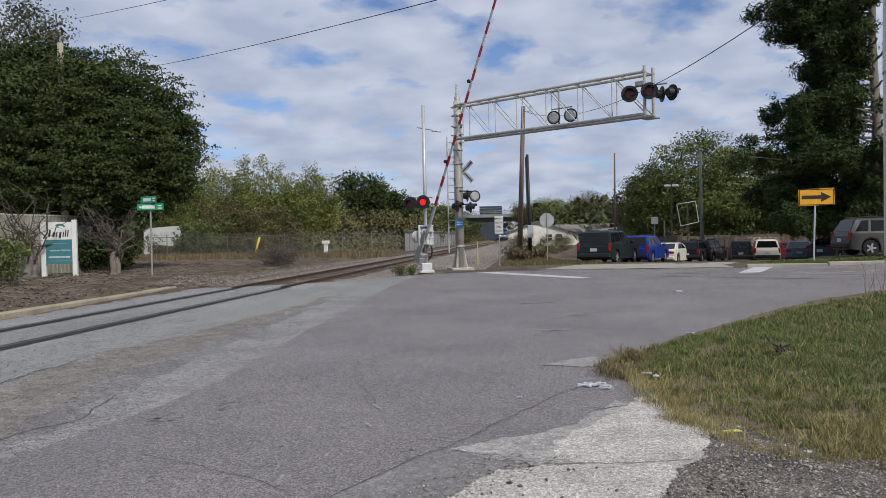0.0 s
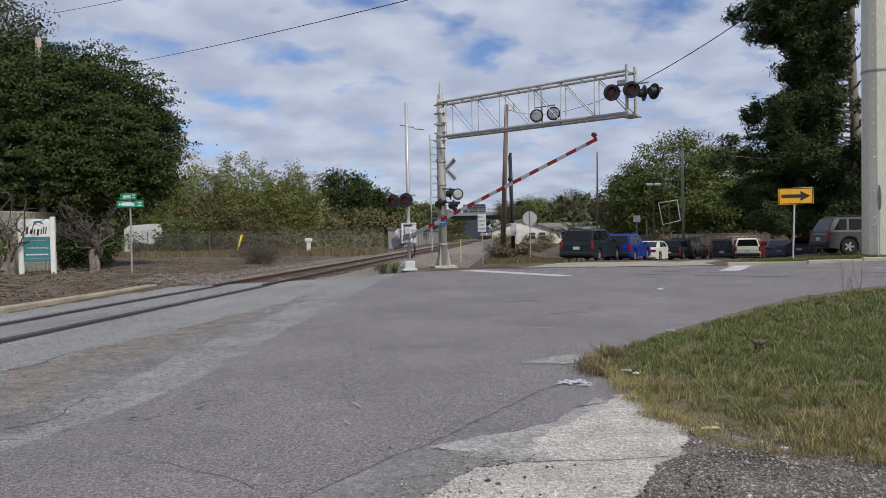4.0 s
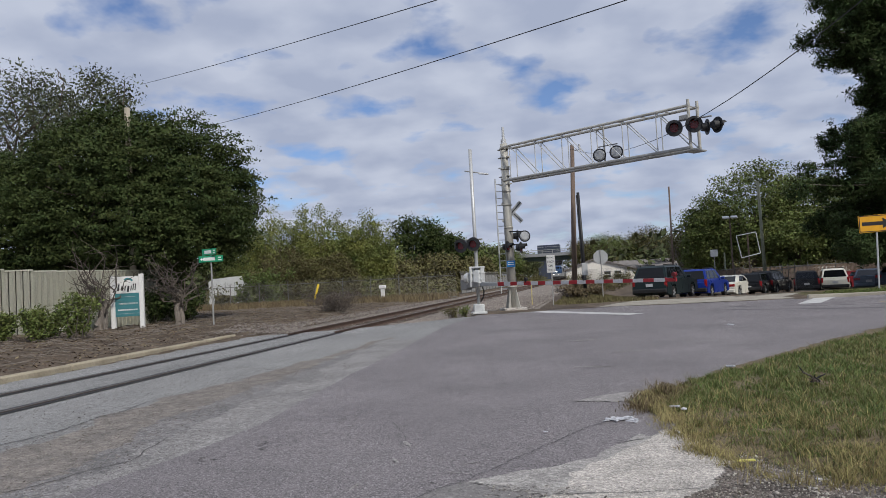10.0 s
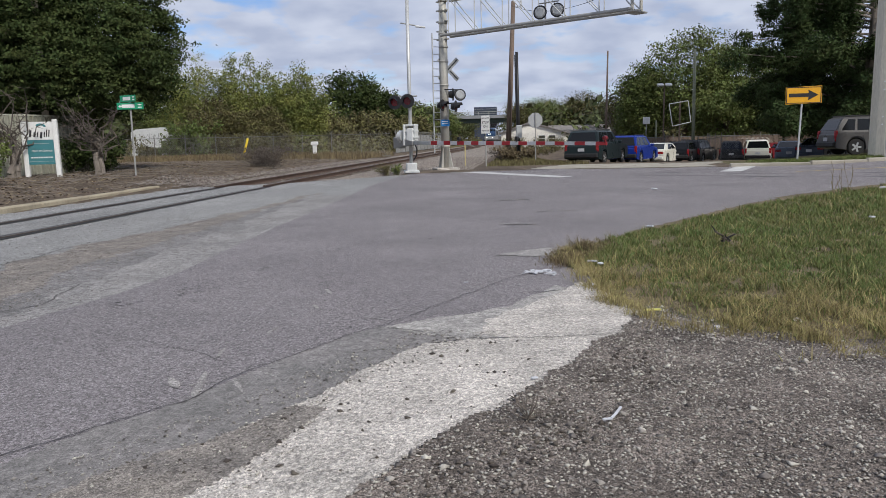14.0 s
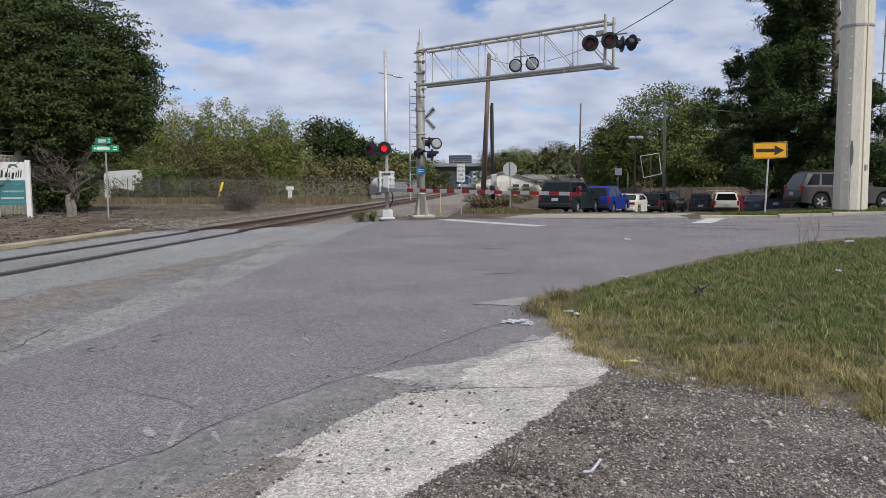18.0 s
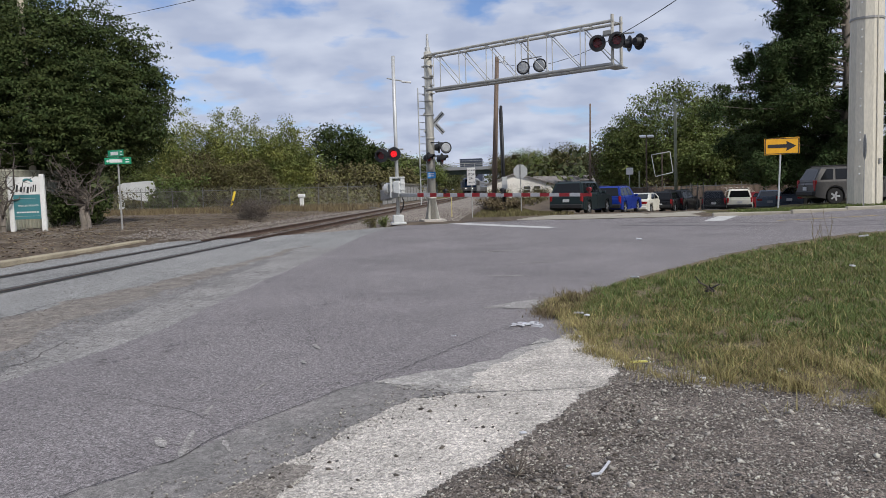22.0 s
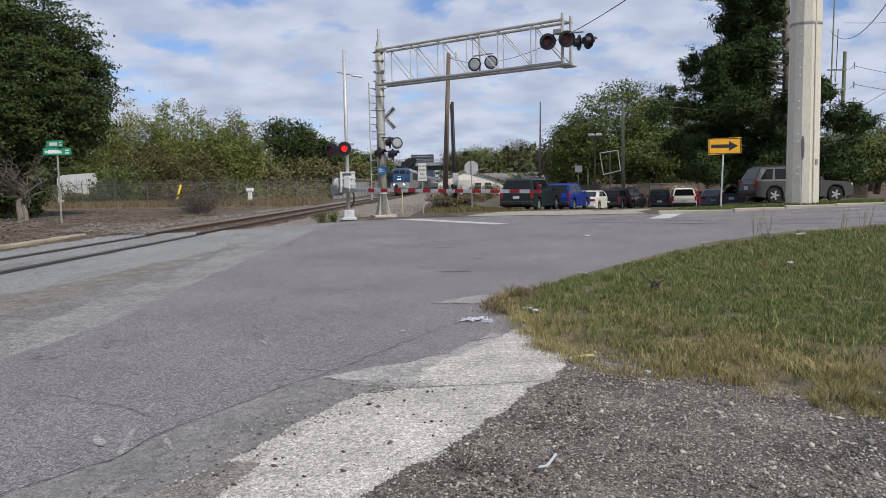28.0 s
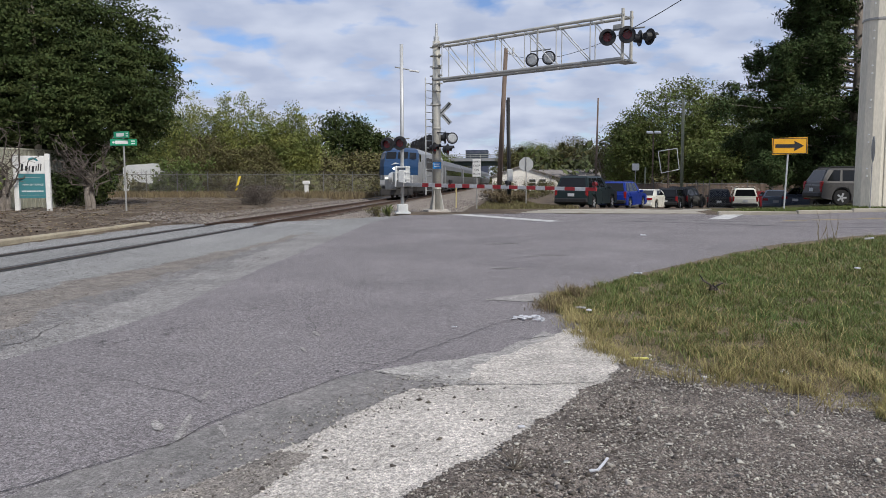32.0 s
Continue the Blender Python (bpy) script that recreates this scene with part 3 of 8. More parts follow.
VERGE = [(1.62, 8.9), (2.18, 10.0), (2.8, 11.0), (3.45, 11.9), (5.55, 14.8), (9.05, 18.0), (14, 21.0), (30, 25.0), (58, 28), (58, 3), (14, 4.2), (3.7, 4.6), (3.4, 4.95), (3.26, 5.4), (2.96, 5.65), (2.66, 5.95), (2.33, 6.15), (2.05, 6.5), (1.85, 8.1)]
NEAR_VERGE = [(1.68, 9.0), (2.2, 10.1), (2.8, 11.2), (3.45, 12.2), (5.55, 15.3), (6.5, 16.2), (6.5, 4.2), (3.7, 4.6), (3.4, 5.02), (3.26, 5.5), (2.96, 5.72), (2.66, 6.04), (2.33, 6.22), (2.1, 6.5), (1.85, 8.1)]
sheet("grass_verge", NEAR_VERGE, 0.0, 0.04, SOIL, "bare brown soil of the grass verge", "ground", 0.07, height=verge_height, freq=4)
sheet("far_verge", [(6.45, 16.5), (9.0, 18.7), (14, 21.5), (30, 25.5), (58, 28), (58, 3), (14, 4.2), (6.45, 4.2)], 0.0, 0.2, SOIL, "soil of the grass verge farther off", "ground", 0.0, height=verge_height)
sheet("driveway_apron", [(1.3, 31.85), (9.0, 31.65), (9.2, 33), (10.4, 36.4), (3.2, 36.3), (2.2, 34.4)], 0.015, 0.25, KERB_PALE,
      "pale concrete driveway apron along the car lot", "pavement", 0.05)


def kerb(name, pts, h, w, material, label):
    """A kerb in cast lengths, each a piece of its own."""
    root = thing(name, label, "kerb", kind="structure")
    for (x0, y0), (x1, y1) in zip(pts, pts[1:]):
        n = max(1, round(math.hypot(x1 - x0, y1 - y0) / 2.0))
        for i in range(n):
            ax, ay = x0 + (x1 - x0) * i / n, y0 + (y1 - y0) * i / n
            bx, by = x0 + (x1 - x0) * (i + 1) / n, y0 + (y1 - y0) * (i + 1) / n
            ln = math.hypot(bx - ax, by - ay)
            bm = bmesh.new()
            box(bm, (ln - 0.015, w, h + 0.15), (0, 0, (h - 0.15) / 2), bevel=0.03)
            ob = part("kerb_stone", bm, material, root)
            mx, my = (ax + bx) / 2, (ay + by) / 2
            ob.matrix_world = pose(mx, my, hill(max(mx, -9.5), my) + random.uniform(-0.008, 0.006), 0, 0, math.degrees(math.atan2(by - ay, bx - ax)))
    return root


kerb("kerb_left", [(-9.75, -12), (-9.72, 14.5), (-10.0, 22.4)], 0.12, 0.22, KERB, "stained concrete kerb at the edge of the dirt bank")
kerb("kerb_far", [(9.3, 31.0), (12.2, 30.65), (18.8, 31.75), (30, 33.4), (60, 40.2)], 0.12, 0.2, KERB_PALE, "pale concrete kerb along the cross road")


def road_mark(name, pts, material, label, lift=0.006):
    bm = bmesh.new()
    (x0, y0), (x1, y1), (x2, y2), (x3, y3) = pts
    n = 12
    lo = [bm.verts.new((x0 + (x1 - x0) * i / n, y0 + (y1 - y0) * i / n, hill(x0 + (x1 - x0) * i / n, y0 + (y1 - y0) * i / n) + lift)) for i in range(n + 1)]
    hi = [bm.verts.new((x3 + (x2 - x3) * i / n, y3 + (y2 - y3) * i / n, hill(x3 + (x2 - x3) * i / n, y3 + (y2 - y3) * i / n) + lift)) for i in range(n + 1)]
    for i in range(n):
        bm.faces.new((lo[i], lo[i + 1], hi[i + 1], hi[i]))
    return tagged(link(name, bm, material), label, "road marking", kind="structure")


road_mark("stop_line", [(-1.2, 30.3), (2.4, 25.5), (2.9, 25.9), (-0.7, 30.9)], ROAD_WHITE, "faded white line across the lane at the crossing")
road_mark("road_bar", [(8.05, 27.5), (8.75, 27.4), (10.6, 31.6), (9.9, 31.8)], ROAD_WHITE, "broad white bar painted by the kerb")
road_mark("edge_line", [(10.2, 26.3), (60, 34.0), (60, 34.15), (10.2, 26.42)], ROAD_YELLOW, "thin worn yellow centre line")
road_mark("lane_line", [(15.5, 29.2), (60, 37.0), (60, 37.2), (15.5, 29.35)], ROAD_WHITE, "thin worn white lane line")


def railway():
    root = thing("railway_track", "single railway track, rusty rails on ballast and set into the pavement", "railway", kind="structure")
    # ballast bed beyond the pavement
    ys = [23.0 + i * 1.0 for i in range(60)] + [83 + i * 8 for i in range(60)]
    prof = [(-3.6, -0.19), (-2.6, -0.14), (-1.6, -0.105), (0, -0.105), (1.6, -0.105), (2.6, -0.13), (3.7, -0.17)]
    verts, faces = [], []
    for y in ys:
        for k, (px, pz) in enumerate(prof):
            s = 1.0 + ((0.75 if px > 0 else 0.2) * smooth01(y, 30, 36) if y < 120 else 0.3)
            verts.append((TRACK_X + px * s, y, pz + 0.03 * noise.noise((px * 2, y * 1.3, 0)) - 0.05 * smooth01(y, 26, 23)))
    k = len(prof)
    for j in range(len(ys) - 1):
        for i in range(k - 1):
            faces.append((j * k + i, j * k + i + 1, (j + 1) * k + i + 1, (j + 1) * k + i))
    pydata("ballast", verts, faces, BALLAST, root, "grey-brown crushed stone ballast", smooth=True)
    # rails: flat-bottom section
    sec = [(-0.07, 0), (0.07, 0), (0.07, 0.012), (0.012, 0.03), (0.012, 0.115), (0.036, 0.122), (0.036, 0.155), (-0.036, 0.155), (-0.036, 0.122), (-0.012, 0.115), (-0.012, 0.03), (-0.07, 0.012)]
    for s in (-1, 1):
        bm = bmesh.new()
        prism(bm, [(TRACK_X + s * GAUGE / 2 + px, pz - 0.085) for px, pz in sec], 22.6, 560)
        part("rail", bm, RAIL, root)
        bm = bmesh.new()
        box(bm, (0.07, 537.4, 0.012), (TRACK_X + s * GAUGE / 2, 291.3, 0.0695))
        bmesh.ops.translate(bm, verts=bm.verts, vec=(0, 0, 0))
        part("rail_head", bm, RAIL_TOP, root)
        # embedded stretch: rail head level with the road, tar in the gap on both sides
        bm = bmesh.new()
        box(bm, (0.075, 37.2, 0.03), (TRACK_X + s * GAUGE / 2, 4.0, 0.006))
        part("rail_embedded", bm, RAIL_TOP, root)
        for o, wd in ((-0.115, 0.13), (0.115, 0.13)):
            bm = bmesh.new()
            n = 120
            v = []
            for i in range(n + 1):
                y = -14 + 37.0 * i / n
                j = 0.025 * noise.noise((y * 1.1, s * 3 + o * 9, 0))
                e = o / abs(o)
                a = TRACK_X + s * GAUGE / 2 + 0.038 * e
                b = a + e * (wd + j)
                v.append((bm.verts.new((min(a, b), y, 0.009)), bm.verts.new((max(a, b), y, 0.009))))
            for p, q in zip(v, v[1:]):
                bm.faces.new((p[0], p[1], q[1], q[0]))
            part("flangeway", bm, TAR, root)
    # sleepers
    bm = bmesh.new()
    box(bm, (2.6, 0.22, 0.16), bevel=0.015)
    first = part("sleeper", bm, SLEEPER, root)
    first.location = (TRACK_X, 23.4, -0.158)
    for i in range(1, 190):
        ob = new("sleeper", first.data)
        ob.parent = root
        ob.location = (TRACK_X + random.uniform(-0.05, 0.05), 23.4 + i * 0.56, -0.158 + random.uniform(-0.015, 0.01))
        ob.rotation_euler = (0, random.uniform(-0.01, 0.01), random.uniform(-0.02, 0.02))
    return root


railway()


# ---------------------------------------------------------------- crossing signals
def flasher(parent, at, facing, lit=False, disc_r=0.27, back=False):
    """One lamp of a crossing signal: dark background disc, hood, red lens. Returns the glowing lamp where there is one."""
    f = Vector((math.sin(radians(facing)), math.cos(radians(facing)), 0))
    at = Vector(at)
    bm = bmesh.new()
    disc(bm, at, f, disc_r, 0.02, 28)
    if not back:
        disc(bm, at - f * 0.10, f, 0.13, 0.2, 20, 0.17)
    lamp = part("signal_lamp", bm, BLACK, parent, "black signal lamp with round background")
    bm = bmesh.new()
    n = 20
    side = f.cross(Vector((0, 0, 1)))
    rows = []
    for i in range(n + 1):
        a = math.pi * (-0.12 + 1.24 * i / n)
        r = 0.165
        ring = []
        for d, rr in ((0.012, r), (0.26, r * 1.0)):
            ln = d if 0.15 < i / n < 0.85 or d < 0.1 else d * 0.55
            p = at + f * ln + side * (math.cos(a) * rr) + Vector((0, 0, math.sin(a) * rr))
            q = at + f * ln + side * (math.cos(a) * (rr - 0.008)) + Vector((0, 0, math.sin(a) * (rr - 0.008)))
            ring += [bm.verts.new(p), bm.verts.new(q)]
        rows.append(ring)
    for a, b in zip(rows, rows[1:]):
        for i, j in ((0, 2), (2, 3), (3, 1), (1, 0)):
            bm.faces.new((a[i], a[j], b[j], b[i]))
    bmesh.ops.recalc_face_normals(bm, faces=bm.faces)
    part("hood", bm, BLACK, lamp)
    bm = bmesh.new()
    disc(bm, at + f * 0.016, f, 0.15, 0.016, 24)
    part("lens", bm, RED_LENS, lamp, "red glass lens")
    if back:
        bm = bmesh.new()
        disc(bm, at - f * 0.03, f, disc_r * 0.62, 0.04, 28, disc_r * 0.80)
        part("back_plate", bm, CLEAR_LENS, lamp, "pale grey rear face")
    return lamp


CP, CT = Vector((-2.15, 33.0, 0)), Vector((5.15, 27.38, 0))
CDIR = (CT - CP).normalized()
CSIDE = Vector((CDIR.y, -CDIR.x, 0))
CLEN = (CT - CP).length


def cantilever():
    root = thing("cantilever_signal", "tall grey steel cantilever crossing signal with a lattice arm", "railway signal")
    P = lambda d, s, z: CP + CDIR * d + CSIDE * s + Vector((0, 0, z - (0.11 * d / CLEN if z > 5.3 else 0)))
    bm = bmesh.new()
    rod(bm, P(0, 0, 0.05), P(0, 0, 7.35), 0.185, 0.165, 20)
    for z in (1.0, 2.7, 3.6, 4.6, 5.2, 5.75, 6.2, 6.7, 7.1):
        rod(bm, P(0, 0, z), P(0, 0, z + 0.07), 0.20, n=20)
    part("post", bm, CANT_PAINT, root, "round grey steel post", True)
    bm = bmesh.new()
    rod(bm, P(0, 0, 7.35), P(0, 0, 7.55), 0.12, n=14); rod(bm, P(0, 0, 7.55), P(0, 0, 8.1), 0.07, 0.05, 12)
    part("finial", bm, GALV, root)
    bm = bmesh.new()
    box(bm, (1.0, 1.0, 0.16), P(0, 0, 0.03), (0, 0, 20), 0.02)
    part("base_plate", bm, CONCRETE, root, "concrete footing")
    for k in range(4):
        a = radians(20 + 90 * k + 45)
        bm = bmesh.new()
        d = Vector((math.cos(a), math.sin(a), 0))
        prism(bm, [(0.16, 0.10), (0.36, 0.10), (0.36, 0.16), (0.19, 0.95)], -0.02, 0.02)
        bmesh.ops.transform(bm, matrix=Matrix.Translation(CP) @ Matrix.Rotation(a, 4, "Z"), verts=bm.verts)
        part("gusset", bm, CANT_PAINT, root)
    # lattice arm of two planes
    zl, zh, w = 5.68, 7.15, 0.30
    for s in (-w, w):
        for z, r in ((zl, 0.062), (zh, 0.055)):
            bm = bmesh.new()
            rod(bm, P(0.15, s, z), P(CLEN, s, z), r, n=10)
            part("chord", bm, GALV_OLD if z == zl else CANT_PAINT, root)
        n = 6
        for i in range(n):
            d0, d1 = 0.45 + (CLEN - 0.5) * i / n, 0.45 + (CLEN - 0.5) * (i + 1) / n
            off = 0.16 if s > 0 else 0
            bm = bmesh.new()
            rod(bm, P(min(d0 + off, CLEN), s, zl), P(min(d0 + off, CLEN), s, zh), 0.024, n=6)
            part("upright", bm, GALV, root)
            bm = bmesh.new()
            rod(bm, P(d0 + off, s, zh), P(min(d1 + off, CLEN), s, zl), 0.022, n=6)
            part("diagonal", bm, GALV, root)
    for z in (zl, zh):
        for i in range(10):
            bm = bmesh.new()
            rod(bm, P(0.3 + i * (CLEN - 0.4) / 9, -w, z), P(0.3 + i * (CLEN - 0.4) / 9, w, z), 0.02, n=6)
            part("cross_tie", bm, GALV_OLD, root)
    for d in (CLEN - 0.05,):
        for s in (-w, w):
            bm = bmesh.new()
            rod(bm, P(d, s, zl - 0.12), P(d, s, zh + 0.22), 0.055, n=10)
            part("end_post", bm, CANT_PAINT, root)
    bm = bmesh.new()
    box(bm, (0.5, 0.8, 0.05), P(CLEN - 0.1, 0, zl - 0.09), (0, 0, math.degrees(math.atan2(CDIR.y, CDIR.x))), 0.008)
    part("end_platform", bm, GALV_OLD, root)
    # clamps and bolts between post and arm
    for z in (5.55, 5.9, 6.3, 6.75, 7.12):
        bm = bmesh.new()
        box(bm, (0.62, 0.16, 0.05), P(-0.02, 0, z), (0, 0, math.degrees(math.atan2(CDIR.y, CDIR.x))), 0.006)
        part("clamp", bm, CANT_PAINT, root)
    # ladder on the far side of the post
    for s in (-0.19, 0.19):
        bm = bmesh.new()
        p = P(-0.45, 0, 0) + Vector((s * 0.75, s * 0.6, 0))
        rod(bm, p + Vector((0, 0, 0.75)), p + Vector((0, 0, 5.85)), 0.03, n=8)
        part("ladder_rail", bm, GALV, root)
    for i in range(16):
        bm = bmesh.new()
        p = P(-0.45, 0, 0.95 + i * 0.31)
        rod(bm, p - Vector((0.14, 0.115, 0)), p + Vector((0.14, 0.115, 0)), 0.017, n=6)
        part("rung", bm, GALV, root)
    # crossbuck
    for r in (45, -45):
        bm = bmesh.new()
        box(bm, (1.25, 0.02, 0.20), (0, 0, 0), None, 0.004)
        ob = part("crossbuck_blade", bm, SIGN_BACK, root)
        bm = bmesh.new()
        box(bm, (1.2, 0.006, 0.05), (0, -0.013, 0))
        stripe = part("dark_gap", bm, DARK_INK, ob)
        ob.matrix_world = Matrix.Translation(P(0.03, -0.25, 4.32) + Vector((0, 0.02 if r > 0 else 0, 0))) @ pose(0, 0, 0, 0, 0, 28) @ pose(0, 0, 0, 0, r, 0)
    bm = bmesh.new()
    box(bm, (0.36, 0.02, 0.28), P(0.20, 0.19, 2.03), (0, 0, 8), 0.006)
    sgn = part("notice", bm, SIGN_BLUE, root, "small blue emergency notice")
    for z in (2.09, 2.0):
        bm = bmesh.new()
        box(bm, (0.26, 0.006, 0.035), P(0.20, 0.205, z), (0, 0, 8))
        part("text_bar", bm, WHITE, sgn)
    # lamps on the post
    bm = bmesh.new()
    rod(bm, P(0.1, 0.1, 3.45), P(0.95, -0.05, 3.38), 0.028, n=8)
    part("lamp_arm", bm, BLACK, root)
    bm = bmesh.new()
    rod(bm, P(0.1, 0.1, 2.85), P(0.75, 0.05, 2.85), 0.03, n=8)
    part("lamp_arm", bm, BLACK, root)
    flasher(root, P(0.92, 0, 3.18), -20, back=True, disc_r=0.25)
    flasher(root, P(0.18, -0.35, 3.25), 75)
    flasher(root, P(0.15, 0.28, 2.78), 110, disc_r=0.25)
    flasher(root, P(0.85, 0.2, 2.70), 100, disc_r=0.25)
    # lamps in mid-arm, seen from behind, and at the end
    dm = 5.35
    bm = bmesh.new()
    rod(bm, P(dm, 0, zl - 0.1), P(dm, 0, zh + 0.12), 0.035, n=8)
    part("lamp_mast", bm, GALV_OLD, root)
    bm = bmesh.new()
    rod(bm, P(dm - 0.22, 0.1, 6.36), P(dm + 0.68, 0.1, 6.36), 0.025, n=8)
    part("lamp_arm", bm, GALV_OLD, root)
    flasher(root, P(dm - 0.16, 0.12, 6.04), 15, back=True, disc_r=0.26)
    flasher(root, P(dm + 0.62, 0.12, 6.04), 15, back=True, disc_r=0.26)
    bm = bmesh.new()
    rod(bm, P(CLEN - 0.55, 0.42, 6.66), P(CLEN + 0.85, 0.42, 6.60), 0.03, n=8)
    part("lamp_arm", bm, GALV_OLD, root)
    bm = bmesh.new()
    box(bm, (0.35, 0.12, 0.16), P(CLEN - 0.15, 0.42, 6.74), (0, 0, -38), 0.01)
    part("terminal_box", bm, GALV_OLD, root)
    for d, fc, s in ((-0.52, 188, 0.5), (0.24, 188, 0.5)):
        flasher(root, P(CLEN + d, s, 6.42), fc, disc_r=0.29)
    flasher(root, P(CLEN + 0.55, 0.2, 6.3), 80, disc_r=0.27)
    flasher(root, P(CLEN + 1.0, 0.35, 6.28), 60, disc_r=0.27)
    return root


cantilever()
MAST = Vector((-3.42, 31.36, 0))
ARM_AZ = -48.8


def gate_mast():
    root = thing("crossing_gate_mast", "silver gate mast with flashing lamps and a side light", "railway signal")
    M = lambda x, y, z: MAST + Vector((x, y, z))
    bm = bmesh.new()
    rod(bm, M(0, 0, 0.1), M(0, 0, 6.95), 0.075, n=16)
    part("mast", bm, GALV, root, "slim bright galvanised mast", True)
    bm = bmesh.new()
    box(bm, (0.44, 0.44, 0.34), M(0, 0, 0.22), (0, 0, 15), 0.03)
    box(bm, (0.62, 0.62, 0.10), M(0, 0, 0.03), (0, 0, 15), 0.02)
    part("junction_box", bm, LIGHT_METAL, root, "pale cast junction box base")
    bm = bmesh.new()
    rod(bm, M(-0.28, 0, 6.05), M(0.35, 0, 5.92), 0.025, n=8)
    part("lamp_bracket", bm, GALV_OLD, root)
    bm = bmesh.new()
    box(bm, (0.42, 0.14, 0.07), M(0.52, 0, 5.87), (0, 8, 0), 0.02)
    part("side_light", bm, LIGHT_METAL, root)
    bm = bmesh.new()
    rod(bm, M(-0.55, -0.05, 3.12), M(0.32, -0.05, 3.12), 0.03, n=8)
    part("crossarm", bm, GALV_OLD, root)
    flasher(root, M(-0.60, -0.14, 2.88), 190, disc_r=0.29)
    # gate mechanism
    bm = bmesh.new()
    box(bm, (0.62, 0.46, 0.52), M(-0.15, 0.12, 1.48), (0, 0, -20), 0.04)
    box(bm, (0.30, 0.30, 0.66), M(0.05, -0.16, 1.48), (0, 0, -20), 0.03)
    part("gate_mechanism", bm, LIGHT_METAL, root, "grey gate motor housing")
    for z in (1.18, 1.44, 1.70, 1.94):
        bm = bmesh.new()
        box(bm, (0.56, 0.36, 0.07), M(0.02, -0.10, z), (0, 0, -20), 0.01)
        part("clamp", bm, LIGHT_METAL, root)
    for x in (-0.2, 0.24):
        bm = bmesh.new()
        box(bm, (0.07, 0.30, 0.86), M(x, -0.12 - 0.08 * x, 1.55), (0, 0, -20), 0.012)
        part("side_plate", bm, LIGHT_METAL, root)
    bm = bmesh.new()
    disc(bm, M(-0.42, -0.05, 1.5), (0.94, -0.34, 0), 0.20, 0.16, 18)
    part("motor_cover", bm, GALV, root)
    bm = bmesh.new()
    pts = [M(0.2, -0.1, 1.15), M(0.27, -0.12, 0.95), M(0.24, -0.1, 0.7), M(0.1, -0.05, 0.5)]
    for a, b in zip(pts, pts[1:]):
        rod(bm, a, b, 0.03, n=8)
    part("cable_loop", bm, BLACK, root)
    lamp = flasher(root, M(-0.06, -0.20, 2.92), 182, disc_r=0.29)
    # the flashing lamp slides out to the lens when lit and back into the housing when dark
    f = Vector((math.sin(radians(182)), math.cos(radians(182)), 0))
    bm = bmesh.new()
    side = f.cross(Vector((0, 0, 1)))
    for ring, rr in ((1, 0.0), (6, 0.04), (12, 0.08), (17, 0.115)):
        for i in range(ring):
            a = 2 * math.pi * i / ring + rr * 9
            disc(bm, M(-0.06, -0.20, 2.92) + f * 0.012 + side * (rr * math.cos(a)) + Vector((0, 0, rr * math.sin(a))), f, 0.017, 0.02, 8)
    bulb = part("led_cluster", bm, RED_GLOW, lamp, "glowing red lamp")
    return root, bulb, f


mast_root, mast_bulb, bulb_dir = gate_mast()
ARM_LEN = 10.75
PIVOT = MAST + Vector((0.03, -0.29, 1.41))


def gate_arm():
    """The striped arm with its counterweights, built lying along +x from its pivot."""
    root = thing("barrier_gate", "red and white striped crossing barrier coming down across the road", "barrier")
    n = 0
    d = 1.52
    bands = 21
    ln = (ARM_LEN - d) / bands
    for i in range(bands):
        bm = bmesh.new()
        h = 0.150 - 0.05 * i / bands
        box(bm, (ln - 0.001, 0.035, h), (d + ln * (i + 0.5), 0, 0), None, 0.004)
        part("band", bm, WHITE_BAND if i % 2 else RED_BAND, root)
    bm = bmesh.new()
    box(bm, (1.6, 0.06, 0.15), (0.72, 0, 0), None, 0.01)
    part("arm_root", bm, GALV, root)
    for y in (-0.14, 0.16):
        bm = bmesh.new()
        prism(bm, [(0.35, 0.08), (0.35, -0.08), (-0.5, -0.14), (-0.95, -0.20), (-0.95, 0.22), (-0.5, 0.16)], y - 0.02, y + 0.02)
        part("counterweight_arm", bm, GALV_OLD, root)
    for x in (-0.72, -0.9, -1.05):
        bm = bmesh.new()
        box(bm, (0.15, 0.30, 0.46), (x, 0.0, 0.0), None, 0.02)
        part("counterweight", bm, GALV_OLD, root)
    for dd, nm in ((ARM_LEN - 0.08, "tip_lamp"), (6.7, "arm_lamp"), (3.4, "arm_lamp")):
        bm = bmesh.new()
        disc(bm, (dd, 0, 0.16), (0, 1, 0), 0.07, 0.1, 12)
        box(bm, (0.06, 0.05, 0.1), (dd, 0, 0.08))
        part(nm, bm, RED_LENS if nm == "tip_lamp" else BLACK, root)
    return root


arm_root = gate_arm()


